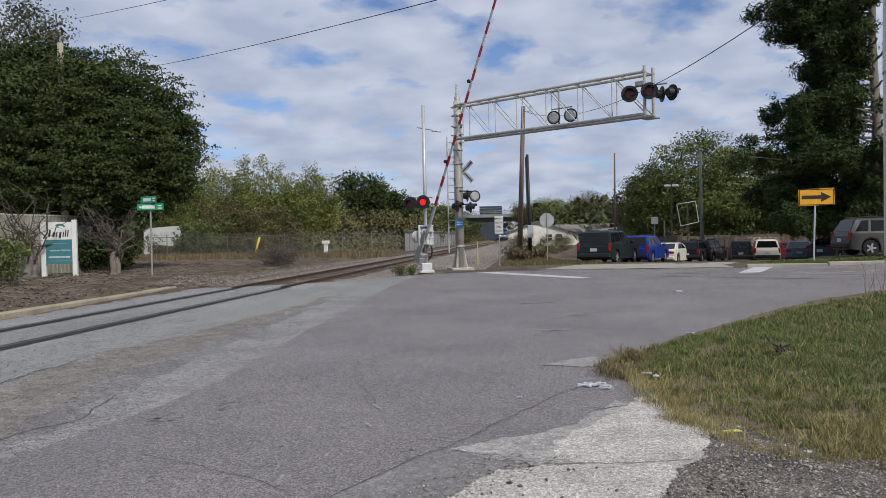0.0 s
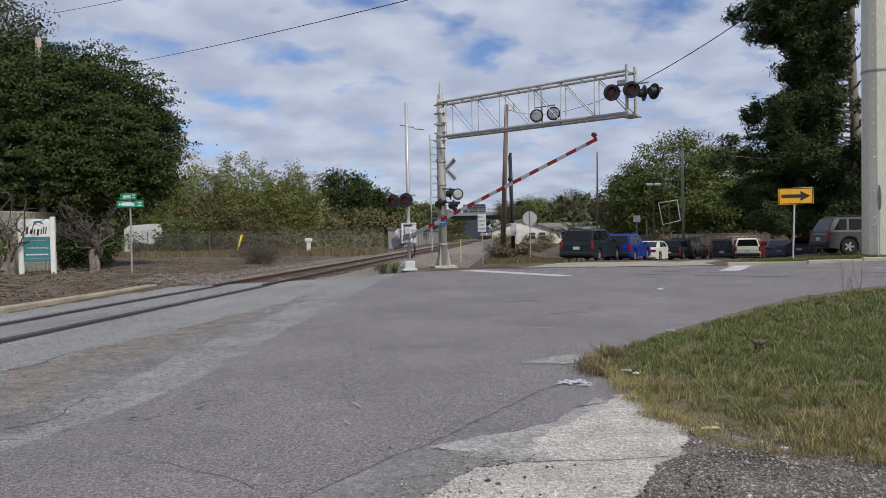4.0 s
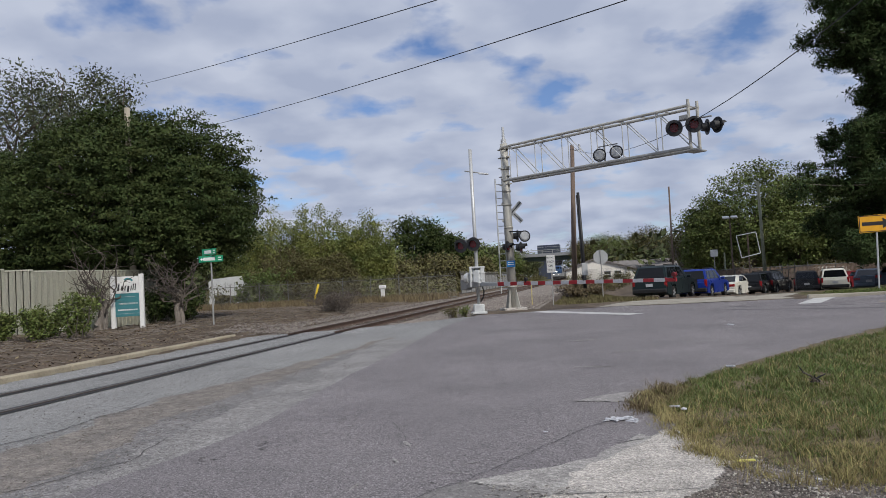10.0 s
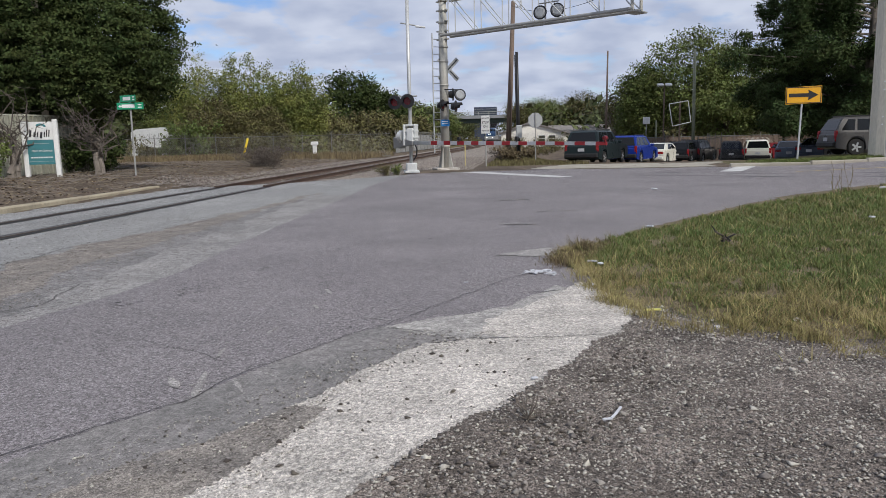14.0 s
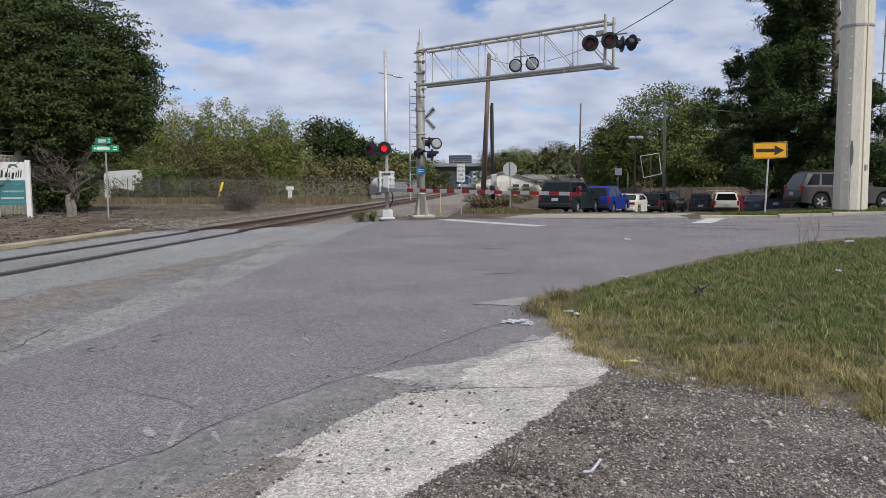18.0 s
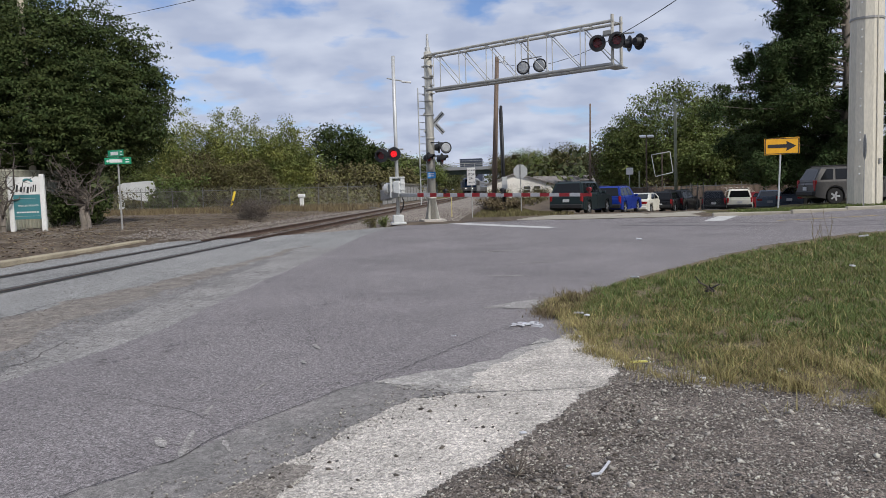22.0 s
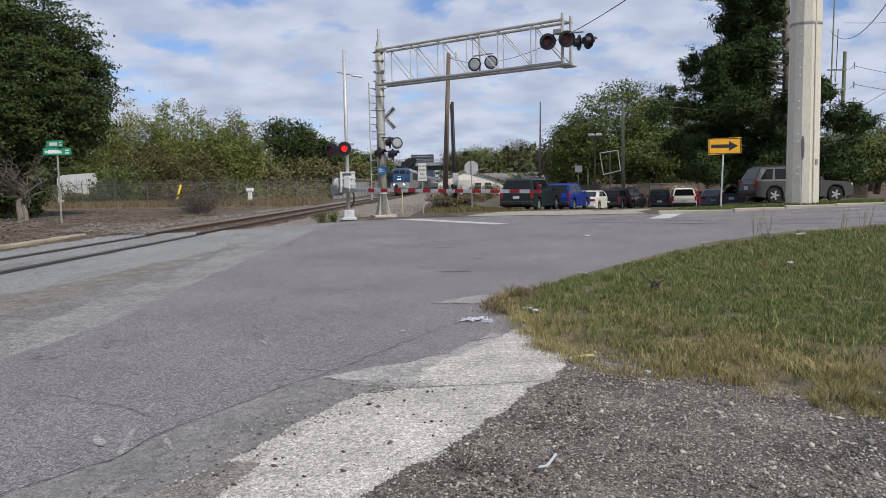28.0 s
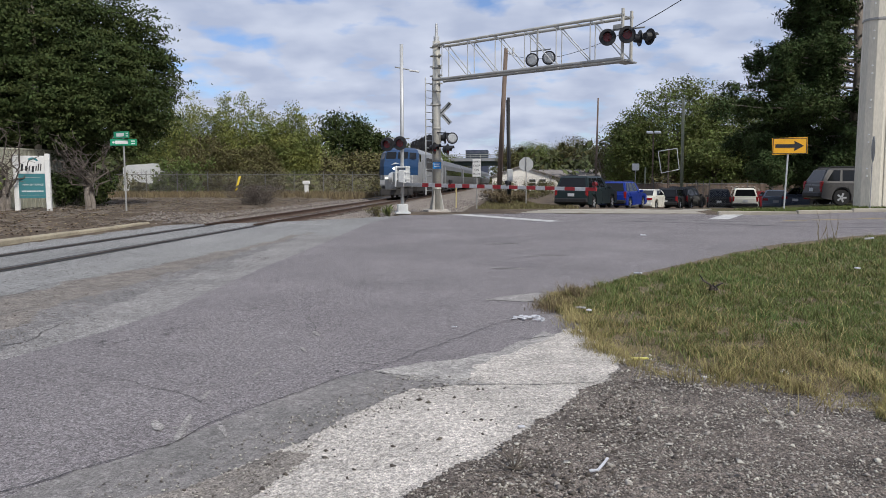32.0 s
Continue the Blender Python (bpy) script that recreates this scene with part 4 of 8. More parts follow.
# ---------------------------------------------------------------- trees and bushes
def leaf_cloud(blobs, count, size, seed, clump=0.5, per=14, flat=0.5, shell=0.55, low=-1.0, long=1.0):
    """Leaf clusters on the shells of the blobs (cx, cy, cz, rx, ry, rz), gathered in clumps with gaps between them."""
    rng = np.random.default_rng(seed)
    bl = np.array(blobs, float)
    wt = (bl[:, 3] * bl[:, 4] + bl[:, 3] * bl[:, 5] + bl[:, 4] * bl[:, 5]); wt /= wt.sum()
    nc = max(1, count // per)
    which = rng.choice(len(bl), nc * 2, p=wt)
    d = rng.normal(size=(nc * 2, 3)); d /= np.linalg.norm(d, axis=1)[:, None]
    ok = d[:, 2] > low
    d, which = d[ok][:nc], which[ok][:nc]
    rad = shell + (1 - shell) * rng.random(len(d)) ** 0.6
    wob = 1 + 0.16 * np.sin(d[:, 0] * 7 + seed) * np.cos(d[:, 2] * 6 + d[:, 1] * 5) + 0.06 * rng.normal(size=len(d))
    c = bl[which, :3] + bl[which, 3:] * d * (rad * wob)[:, None]
    base = np.repeat(c, per, axis=0)
    out = np.repeat(d, per, axis=0)
    n = len(base)
    off = rng.normal(size=(n, 3)) * clump * np.array([1, 1, flat])
    p = base + off
    s = size * (0.6 + 0.8 * rng.random(n))
    nrm = out * 0.6 + rng.normal(size=(n, 3)) * 0.75 + np.array([0, 0, 0.45]); nrm /= np.linalg.norm(nrm, axis=1)[:, None]
    t = np.cross(nrm, rng.normal(size=(n, 3))); t /= np.linalg.norm(t, axis=1)[:, None]
    b = np.cross(nrm, t)
    sl = (s * long)[:, None]
    s = s[:, None]
    v = np.stack([p - t * sl, p + b * s * 0.5 + nrm * s * 0.12, p + t * sl, p - b * s * 0.5 + nrm * s * 0.12], axis=1).reshape(-1, 3)
    f = np.arange(n * 4).reshape(-1, 4)
    return v, f


def limb(bm, a, b, r0, r1, rng, bend=0.12, seg=4, n=7):
    a, b = Vector(a), Vector(b)
    ln = (b - a).length
    pts = [a.lerp(b, i / seg) + (Vector((rng.uniform(-1, 1), rng.uniform(-1, 1), rng.uniform(-0.5, 0.5))) * ln * bend * (0 < i < seg)) for i in range(seg + 1)]
    for i in range(seg):
        rod(bm, pts[i], pts[i + 1], r0 + (r1 - r0) * i / seg, r0 + (r1 - r0) * (i + 1) / seg, n, caps=False)
    return pts


def tree(name, at, blobs, count, size, leaf, bark, label, seed, trunk_r=0.25, trunk_h=3.0, clump=0.5, per=14, flat=0.5, shell=0.55, limbs=9, low=-1.0, long=1.0, category="tree"):
    rng = random.Random(seed)
    root = thing(name, label, category, pose(*at))
    bm = bmesh.new()
    top = Vector((rng.uniform(-0.3, 0.3), rng.uniform(-0.3, 0.3), trunk_h))
    limb(bm, (0, 0, -0.15), top, trunk_r * 1.25, trunk_r * 0.8, rng, 0.04, 5, 10)
    part("trunk", bm, bark, root, smooth=True)
    for i in range(limbs):
        c = blobs[i % len(blobs)]
        bm = bmesh.new()
        e = Vector((c[0] + rng.uniform(-0.6, 0.6) * c[3], c[1] + rng.uniform(-0.6, 0.6) * c[4], c[2] + rng.uniform(-0.2, 0.7) * c[5]))
        pts = limb(bm, top * rng.uniform(0.6, 1.0), e, trunk_r * 0.45, trunk_r * 0.1, rng)
        for _ in range(3):
            q = pts[rng.randint(1, 4)]
            limb(bm, q, q + Vector((rng.uniform(-1, 1), rng.uniform(-1, 1), rng.uniform(0, 1))) * c[3] * 0.5, trunk_r * 0.16, trunk_r * 0.04, rng, 0.15, 3, 5)
        part("limb", bm, bark, root)
    v, f = leaf_cloud(blobs, count, size, seed, clump, per, flat, shell, low, long)
    pydata("crown", v, f, leaf, root)
    return root


def ball_blobs(w, d, z0, z1, seed, n=9):
    """An uneven crown of blobs that fills a width, a depth and a span of heights."""
    rng = random.Random(seed)
    zc, hz = (z0 + z1) / 2, (z1 - z0) / 2
    out = [(0, 0, zc, w * 0.36, d * 0.36, hz * 0.78)]
    for i in range(n):
        a = 2 * math.pi * i / n + rng.uniform(-0.3, 0.3)
        h = rng.uniform(-0.6, 0.75)
        k = math.sqrt(max(0.1, 1 - h * h)) * 0.62
        s = rng.uniform(0.28, 0.42)
        out.append((math.cos(a) * w / 2 * k, math.sin(a) * d / 2 * k, zc + h * hz * 0.75, w / 2 * s * 1.05, d / 2 * s * 1.05, hz * s * 0.95))
    return out


def plume_blobs(w, d, h, seed, n=16):
    """A feathery crown: many upright sprays that fan out of the base, each a row of small blobs."""
    rng = random.Random(seed)
    out = []
    for i in range(n):
        a = 2 * math.pi * i * 0.381 + rng.uniform(-0.3, 0.3)
        k = math.sqrt((i + 0.5) / n)
        hx = h * (1 - 0.42 * k * k) * rng.uniform(0.8, 1.03)
        for t in (0.22, 0.4, 0.56, 0.7, 0.83, 0.94):
            q = 0.5 * k * (0.45 + 0.55 * t)
            s = (0.15 - 0.075 * t) * rng.uniform(0.8, 1.25)
            out.append((math.cos(a) * w * q, math.sin(a) * d * q, hx * t, w * s, d * s, h * s * 1.05))
    return out


def bigtree():
    b = [(0.2, 0, 6.2, 5.2, 4.5, 4.1), (-4.2, 0.5, 5.4, 4.2, 4.0, 3.5), (2.7, 0.2, 5.4, 3.1, 3.4, 2.9), (3.9, 0.5, 5.3, 1.9, 2.4, 2.0), (-1.0, 0, 8.0, 3.6, 3.2, 2.3),
         (1.9, -0.5, 7.0, 2.9, 2.6, 2.2), (-6.4, 0.3, 5.8, 3.0, 3.2, 3.0), (0.5, -2.6, 4.5, 4.0, 1.8, 1.9), (-4.5, -2.2, 4.6, 3.6, 1.8, 2.0), (2.4, -1.6, 4.5, 2.0, 1.6, 1.2)]
    tree("dark_tree", (-20.2, 32.8, 0.2), b, 250000, 0.074, LEAF_DARK, BARK, "large dark green broadleaf tree with a dense rounded crown", 11, 0.4, 2.6, clump=0.25, per=44,
         flat=0.3, shell=0.78, limbs=10)


bigtree()
tree("tall_tree", (-39.0, 47, 0), ball_blobs(10.0, 8, 6, 20.6, 5, 12), 12000, 0.12, LEAF_GREY, BARK, "tall loose-crowned tree behind the dark tree", 21, 0.35, 9, clump=0.55, per=18, shell=0.4, limbs=14)
tree("tall_tree", (-31.7, 46, 0), ball_blobs(6.0, 5, 9, 18.8, 6, 9), 5200, 0.12, LEAF_GREY, BARK, "tall loose-crowned tree behind the dark tree", 22, 0.25, 9, clump=0.5, per=16, shell=0.35, limbs=12)
tree("tall_tree", (-46.5, 44, 0), ball_blobs(10, 8, 4, 16.0, 8, 9), 10000, 0.16, LEAF_GREY, BARK, "tall loose-crowned tree behind the dark tree", 23, 0.3, 8, clump=0.55, per=18, shell=0.4, limbs=12)
# yellow-green thicket behind the fence
for i, (x, y, w, h, lf, sd) in enumerate(((-29.5, 70, 9.5, 9.6, LEAF_YELLOW, 31), (-24.5, 72, 9.5, 9.9, LEAF_YELLOW, 32), (-34, 74, 9, 8.0, LEAF_MID, 33), (-20.6, 71, 6, 8.4, LEAF_YELLOW, 34),
                                          (-27, 66, 7, 5.0, LEAF_OLIVE, 35), (-22.5, 67, 5, 4.2, LEAF_OLIVE, 36))):
    tree("thicket_tree", (x, y, 0), plume_blobs(w * 1.1, w * 0.9, h * 1.1, sd, 17), 32000, 0.10, lf, PALE_BARK, "bushy yellow-green tree behind the chain-link fence", sd, 0.14, h * 0.4, clump=0.26, per=16, flat=0.6, shell=0.25, limbs=16)
for i, (x, y, w, h, lf, sd) in enumerate(((-36, 108, 13, 9.6, LEAF_MID, 41), (-29.5, 104, 10, 8.6, LEAF_MID, 42), (-24.4, 112, 8.6, 13.0, LEAF_DARK, 43), (-20.5, 116, 7, 9.8, LEAF_DARK, 44),
                                          (-17.0, 120, 8, 7.6, LEAF_MID, 45), (-24, 90, 9, 5.4, LEAF_OLIVE, 46), (-18.5, 96, 8, 5.6, LEAF_OLIVE, 47), (-15.5, 108, 7, 5.0, LEAF_OLIVE, 48), (-45, 105, 14, 9, LEAF_MID, 49))):
    tree("woodland_tree", (x, y, 0), ball_blobs(w, w * 0.8, 0.3, h, sd, 8), 11000, 0.20, lf, BARK, "tree in the woods along the railway", sd, 0.25, h * 0.45, clump=0.7, per=14, shell=0.5, limbs=7)
for i in range(26):
    sd = 60 + i
    r = random.Random(sd)
    left = i % 2 == 0
    y = 140 + i * 7.5 + (24 if i in (1, 2) else 0)
    x = (-18 - r.uniform(0, 9)) if left else ((10 if y < 235 else 3) + r.uniform(0, 10))
    h = r.uniform(8, 11)
    tree("woodland_tree", (x, y, 0), ball_blobs(12, 10, 0.3, h, sd, 9), 6500, 0.21, (LEAF_FAR, LEAF_MID, LEAF_OLIVE)[i % 3], BARK, "far tree along the railway", sd, 0.25, 4, clump=0.9, per=12, shell=0.5, limbs=4)
for x, y, h, sd in ((-16.6, 137, 9.2, 131), (-14.6, 145, 8.6, 132), (-20.5, 142, 10.0, 133)):
    tree("woodland_tree", (x, y, 0), ball_blobs(6.5, 6, 0.2, h, sd, 9), 6500, 0.16, LEAF_MID if sd == 132 else LEAF_FAR, BARK, "tree in front of the bridge abutment", sd, 0.2, 3.5, clump=0.6, per=14, shell=0.5, limbs=5)
# trees right of the track, behind the house
for i, (x, y, w, h, lf, sd) in enumerate(((0.6, 122, 6, 7.4, LEAF_OLIVE, 91), (4.5, 122, 8, 8.2, LEAF_MID, 92), (10.5, 124, 9, 8.8, LEAF_OLIVE, 93), (15, 120, 8, 7.4, LEAF_OLIVE, 94), (18.5, 116, 7, 8.0, LEAF_YELLOW, 95))):
    tree("yard_tree", (x, y, 0), ball_blobs(w, w * 0.8, 1.0, h, sd, 8), 15000, 0.10, lf, BARK, "tree behind the white house", sd, 0.2, h * 0.45, clump=0.55, per=14, shell=0.45, limbs=9)
tree("bare_tree", (10.8, 80, land(10.8, 80)), ball_blobs(5, 4, 2.0, 7.4, 96, 8), 3200, 0.075, LEAF_OLIVE, PALE_BARK, "half-bare small tree behind the house", 96, 0.14, 3, clump=0.4, per=8, shell=0.3, limbs=18)
for i, (x, y, w, h, lf, sd) in enumerate(((16.8, 76, 10.5, 13.7, LEAF_MID, 101), (13.2, 77, 5.8, 10.2, LEAF_MID, 102), (22.4, 78, 10, 12.4, LEAF_MID, 103), (20, 74, 8, 8.0, LEAF_MID, 104), (26, 74, 8, 9.6, LEAF_DARK, 105))):
    tree("green_tree", (x, y, land(x, y)), ball_blobs(w, w * 0.8, 0.8, h, sd, 10), 26000, 0.12, lf, BARK, "green leafy tree behind the car lot", sd, 0.25, h * 0.45, clump=0.42, per=40, shell=0.7, limbs=9)


def pine():
    root = thing("pine_tree", "tall dark pine with heavy one-sided boughs and a pale trunk", "tree", pose(22.8, 50, 0.1))
    rng = random.Random(7)
    bm = bmesh.new()
    limb(bm, (0, 0, -0.2), (-0.5, 0, 21.5), 0.40, 0.12, rng, 0.006, 8, 12)
    part("trunk", bm, PALE_BARK, root, smooth=True)
    west = ((0, 8.6), (5.4, 8.8), (7.1, 7.9), (8.5, 6.4), (9.7, 4.8), (11.0, 3.6), (12.2, 5.2), (14, 6.7), (15.5, 7.0), (17, 6.0), (18.5, 5.6), (20, 3.6), (23, 0.8))
    east = ((0, 3.5), (4, 5.0), (5.2, 3.2), (6.4, 1.0), (8, 0.4), (23, 0.4))

    def reach(pts, z):
        for (z0, r0), (z1, r1) in zip(pts, pts[1:]):
            if z <= z1:
                return r0 + (r1 - r0) * (z - z0) / (z1 - z0)
        return 0.6
    blobs = []
    z = 1.2
    i = 0
    while z < 21.6:
        i += 1
        a = i * 2.4 + rng.uniform(-0.35, 0.35)
        ca, sa = math.cos(a), math.sin(a)
        if z > 7.5:
            ca = -abs(ca)
        rx = reach(west, z) if ca < 0 else reach(east, z)
        ry = 0.62 * max(reach(west, z), reach(east, z))
        k = rng.uniform(0.72, 1.06)
        e = Vector((-0.023 * z + ca * rx * k, sa * ry * k, z + rng.uniform(-0.3, 0.5) + 0.05 * rx))
        s0 = Vector((-0.023 * z, 0, z - 0.3))
        bm = bmesh.new()
        limb(bm, s0, e, 0.085, 0.02, rng, 0.05, 4, 6)
        part("bough", bm, PALE_BARK, root)
        ln = (e - s0).length
        n = max(2, int(ln / 0.85))
        for q in range(n):
            t = 0.2 + 0.8 * (q + 0.7) / n
            c = s0.lerp(e, min(t, 1.0)) + Vector((rng.uniform(-0.6, 0.6), rng.uniform(-0.6, 0.6), rng.uniform(-0.5, 0.5)))
            sz = 0.45 + 0.4 * rng.random() + 0.025 * ln
            if z > 6.5 and c.x > -0.023 * z - 0.75 - 0.3 * (c.y < 0):
                continue
            blobs.append((c.x, c.y, c.z, sz, sz, sz * 0.85))
        z += 0.19 if z < 9 else 0.21
    v, f = leaf_cloud(blobs, 270000, 0.065, 7, 0.17, 24, 0.7, 0.35, long=2.2)
    pydata("crown", v, f, LEAF_PINE, root)


pine()
for x, y, w, h, lf, sd in ((32, 64, 9, 5.2, LEAF_MID, 111), (38, 68, 12, 6.5, LEAF_MID, 112), (48, 75, 14, 9, LEAF_MID, 113), (62, 80, 16, 10, LEAF_MID, 114), (33, 58, 6, 4.2, LEAF_MID, 115)):
    tree("roadside_tree", (x, y, 0.2), ball_blobs(w, w * 0.8, 0.3, h, sd, 9), 15000, 0.10, lf, BARK, "dark green tree beyond the car lot", sd, 0.2, h * 0.4, clump=0.5, per=16, shell=0.5, limbs=7)


# ---------------------------------------------------------------- poles, signs and cables
def pole(name, at, h, r0, r1, material, label, lean=(0, 0), n=14):
    root = thing(name, label, "pole", pose(at[0], at[1], land(at[0], at[1])))
    bm = bmesh.new()
    rod(bm, (0, 0, -0.3), (lean[0], lean[1], h), r0, r1, n)
    part("shaft", bm, material, root, smooth=True)
    return root


wood_pole = pole("utility_pole", (0.24, 46.0), 9.35, 0.17, 0.12, POLE_WOOD, "tall brown wooden utility pole beside the tracks", (0.42, 0))
dark_pole = pole("utility_pole", (0.95, 45.3), 6.35, 0.10, 0.085, BLACK, "short dark pole with a meter box", (-0.12, 0))
pole("utility_pole", (-19.0, 30.6), 9.9, 0.15, 0.12, PALE_WOOD, "pale wooden pole rising out of the dark tree")
pole("lot_pole", (14.2, 60.0), 8.6, 0.14, 0.10, GREY_POLE, "bare greenish wooden pole in the car lot", (-0.05, 0))
pole("far_pole", (7.75, 62.0), 9.0, 0.10, 0.06, POLE_WOOD, "thin far wooden pole", (0.12, 0))


def words(txt, size, m, material, parent, name="lettering"):
    """Raised lettering in the built-in font."""
    cu = bpy.data.curves.new(name, "FONT")
    cu.body, cu.size, cu.align_x, cu.align_y, cu.extrude = txt, size, "CENTER", "CENTER", 0.002
    tmp = bpy.data.objects.new(name, cu)
    me = bpy.data.meshes.new_from_object(tmp)
    bpy.data.objects.remove(tmp)
    me.materials.append(material)
    ob = new(name, me)
    ob.parent = parent
    ob.matrix_basis = m
    return ob


def sign_post(root, h, r=0.03, material=GALV_OLD, lean=0.0):
    bm = bmesh.new()
    rod(bm, (0, 0, -0.3), (lean, 0, h), r, n=8)
    return part("post", bm, material, root)


def stop_sign():
    root = thing("stop_sign", "bare grey back of an octagonal stop sign on a post", "road sign", pose(1.9, 44.0, land(1.9, 44), 0, 0, 6))
    sign_post(root, 2.85)
    bm = bmesh.new()
    rod(bm, (0, 0.05, 2.42), (0, 0.075, 2.42), 0.435, n=8)
    bmesh.ops.rotate(bm, cent=(0, 0, 2.42), matrix=Matrix.Rotation(radians(22.5), 3, "Y"), verts=bm.verts)
    part("plate", bm, SIGN_BACK, root, "octagonal bare aluminium plate")
    for z in (2.2, 2.62):
        bm = bmesh.new()
        disc(bm, (0, -0.035, z), (0, 1, 0), 0.02, 0.012, 8)
        part("bolt", bm, GALV, root)


stop_sign()


def track_sign():
    root = thing("track_sign", "narrow white sign with black words about the tracks", "road sign", pose(-0.55, 36.1, 0, 0, 0, -16))
    sign_post(root, 2.38, 0.028)
    bm = bmesh.new()
    box(bm, (0.42, 0.012, 0.84), (0, -0.04, 1.98), None, 0.004)
    pl = part("plate", bm, WHITE, root)
    for z, t in ((2.27, "DO NOT"), (2.07, "STOP"), (1.88, "ON"), (1.69, "TRACKS")):
        words(t, 0.145 if len(t) < 6 else 0.098, pose(0, -0.052, z, 90, 0, 0), DARK_INK, pl)


track_sign()


def arrow_sign():
    root = thing("arrow_sign", "yellow sign with a black arrow on a metal post", "road sign", pose(12.0, 31.5, land(12, 31.5) + 0.16, 0, 0, -4))
    sign_post(root, 2.74, 0.035, GALV, 0.10)
    bm = bmesh.new()
    box(bm, (1.32, 0.014, 0.66), (0.12, -0.045, 2.42), (0, -1.5, 0), 0.006)
    pl = part("plate", bm, SIGN_YELLOW, root, "yellow plate")
    bm = bmesh.new()
    for sx in (-1, 1):
        box(bm, (0.03, 0.004, 0.62), (0.12 + sx * 0.625, -0.0535, 2.42), None)
    for sz in (-1, 1):
        box(bm, (1.24, 0.004, 0.03), (0.12, -0.0535, 2.42 + sz * 0.30), None)
    part("border", bm, BLACK, pl)
    bm = bmesh.new()
    prism(bm, [(-0.42, 2.35), (0.30, 2.35), (0.28, 2.22), (0.66, 2.42), (0.28, 2.62), (0.30, 2.49), (-0.42, 2.49)], -0.058, -0.053)
    part("arrow", bm, BLACK, pl, "black arrow")


arrow_sign()


def street_signs():
    root = thing("street_name_signs", "green street name plates with white bars on a steel post", "road sign", pose(-12.9, 26.5, 0.25))
    sign_post(root, 2.86, 0.032)
    for z, w, h, turn, y in ((2.80, 0.86, 0.24, -24, 0.0), (2.53, 0.98, 0.24, 4, -0.02)):
        bm = bmesh.new()
        box(bm, (w, 0.012, h), (0, 0, 0), None, 0.006)
        pl = part("name_plate", bm, SIGN_GREEN, root)
        pl.matrix_basis = pose(0.03 if w > 0.9 else -0.05, y - 0.045, z, 0, 0, turn)
        bm = bmesh.new()
        box(bm, (w * 0.48, 0.004, h * 0.5), (-w * 0.07, -0.009, 0), None)
        part("text_bar", bm, WHITE, pl)
        for dz in (0.18, -0.2):
            bm = bmesh.new()
            box(bm, (w * 0.14, 0.004, h * 0.16), (w * 0.36, -0.009, h * dz), None)
            part("text_bar", bm, WHITE, pl)
        if w > 0.9:
            bm = bmesh.new()
            prism(bm, [(-0.43, 0), (-0.36, 0.06), (-0.36, 0.022), (-0.31, 0.022), (-0.31, -0.022), (-0.36, -0.022), (-0.36, -0.06)], -0.011, -0.007)
            part("arrow", bm, WHITE, pl)


street_signs()


def entrance_board():
    root = thing("entrance_board", "white timber board with a teal entrance panel on two posts", "sign", pose(-17.2, 27.5, 0.15, 0, 0, 14))
    for x in (-0.57, 0.57):
        bm = bmesh.new()
        box(bm, (0.17, 0.15, 2.45), (x, 0, 1.055 if x > 0 else 1.02), None, 0.012)
        part("post", bm, WHITE, root, "white square timber post")
    bm = bmesh.new()
    box(bm, (0.97, 0.06, 0.68), (0, 0, 1.86), None, 0.004)
    up = part("name_panel", bm, WHITE, root)
    bm = bmesh.new()
    box(bm, (0.97, 0.06, 0.94), (0, 0, 1.045), None, 0.004)
    low = part("teal_panel", bm, TEAL, root, "teal direction panel")
    # the maker's mark as plain shapes
    bm = bmesh.new()
    for i, x in enumerate((-0.40, -0.26, -0.15, -0.03, 0.08, 0.16, 0.24)):
        box(bm, (0.075 if i in (0, 1, 3) else 0.042, 0.006, (0.27, 0.18, 0.18, 0.24, 0.2, 0.27, 0.27)[i]), ((x + 0.08) * 1.05, -0.034, 1.72 + (0.04, 0, 0, -0.03, 0, 0.04, 0.04)[i]), (0, 8, 0))
    part("mark", bm, DARK_INK, up)
    bm = bmesh.new()
    pts = [(0.05 + 0.20 * math.cos(a), 1.99 + 0.15 * math.sin(a)) for a in np.linspace(0.15, 2.6, 12)] + [(0.05 + 0.13 * math.cos(a), 1.98 + 0.08 * math.sin(a)) for a in np.linspace(2.6, 0.15, 12)]
    prism(bm, pts, -0.037, -0.031)
    part("swoosh", bm, TEAL, up)
    words("MAIN ENTRANCE", 0.095, pose(0.03, -0.034, 1.095, 90, 0, 0), WHITE, low)
    for z, w in ((1.375, 0.62), (0.845, 0.8)):
        bm = bmesh.new()
        n = 9
        for i in range(n):
            box(bm, (w / n * 0.7, 0.006, 0.055 if z < 1 else 0.022), (-w / 2 + w * (i + 0.5) / n, -0.033, z))
        part("text_bar", bm, WHITE if z < 1 else SIGN_BACK, low)
    bm = bmesh.new()
    box(bm, (0.94, 0.006, 0.012), (0, -0.033, 0.695))
    part("rule", bm, SIGN_BACK, low)


entrance_board()


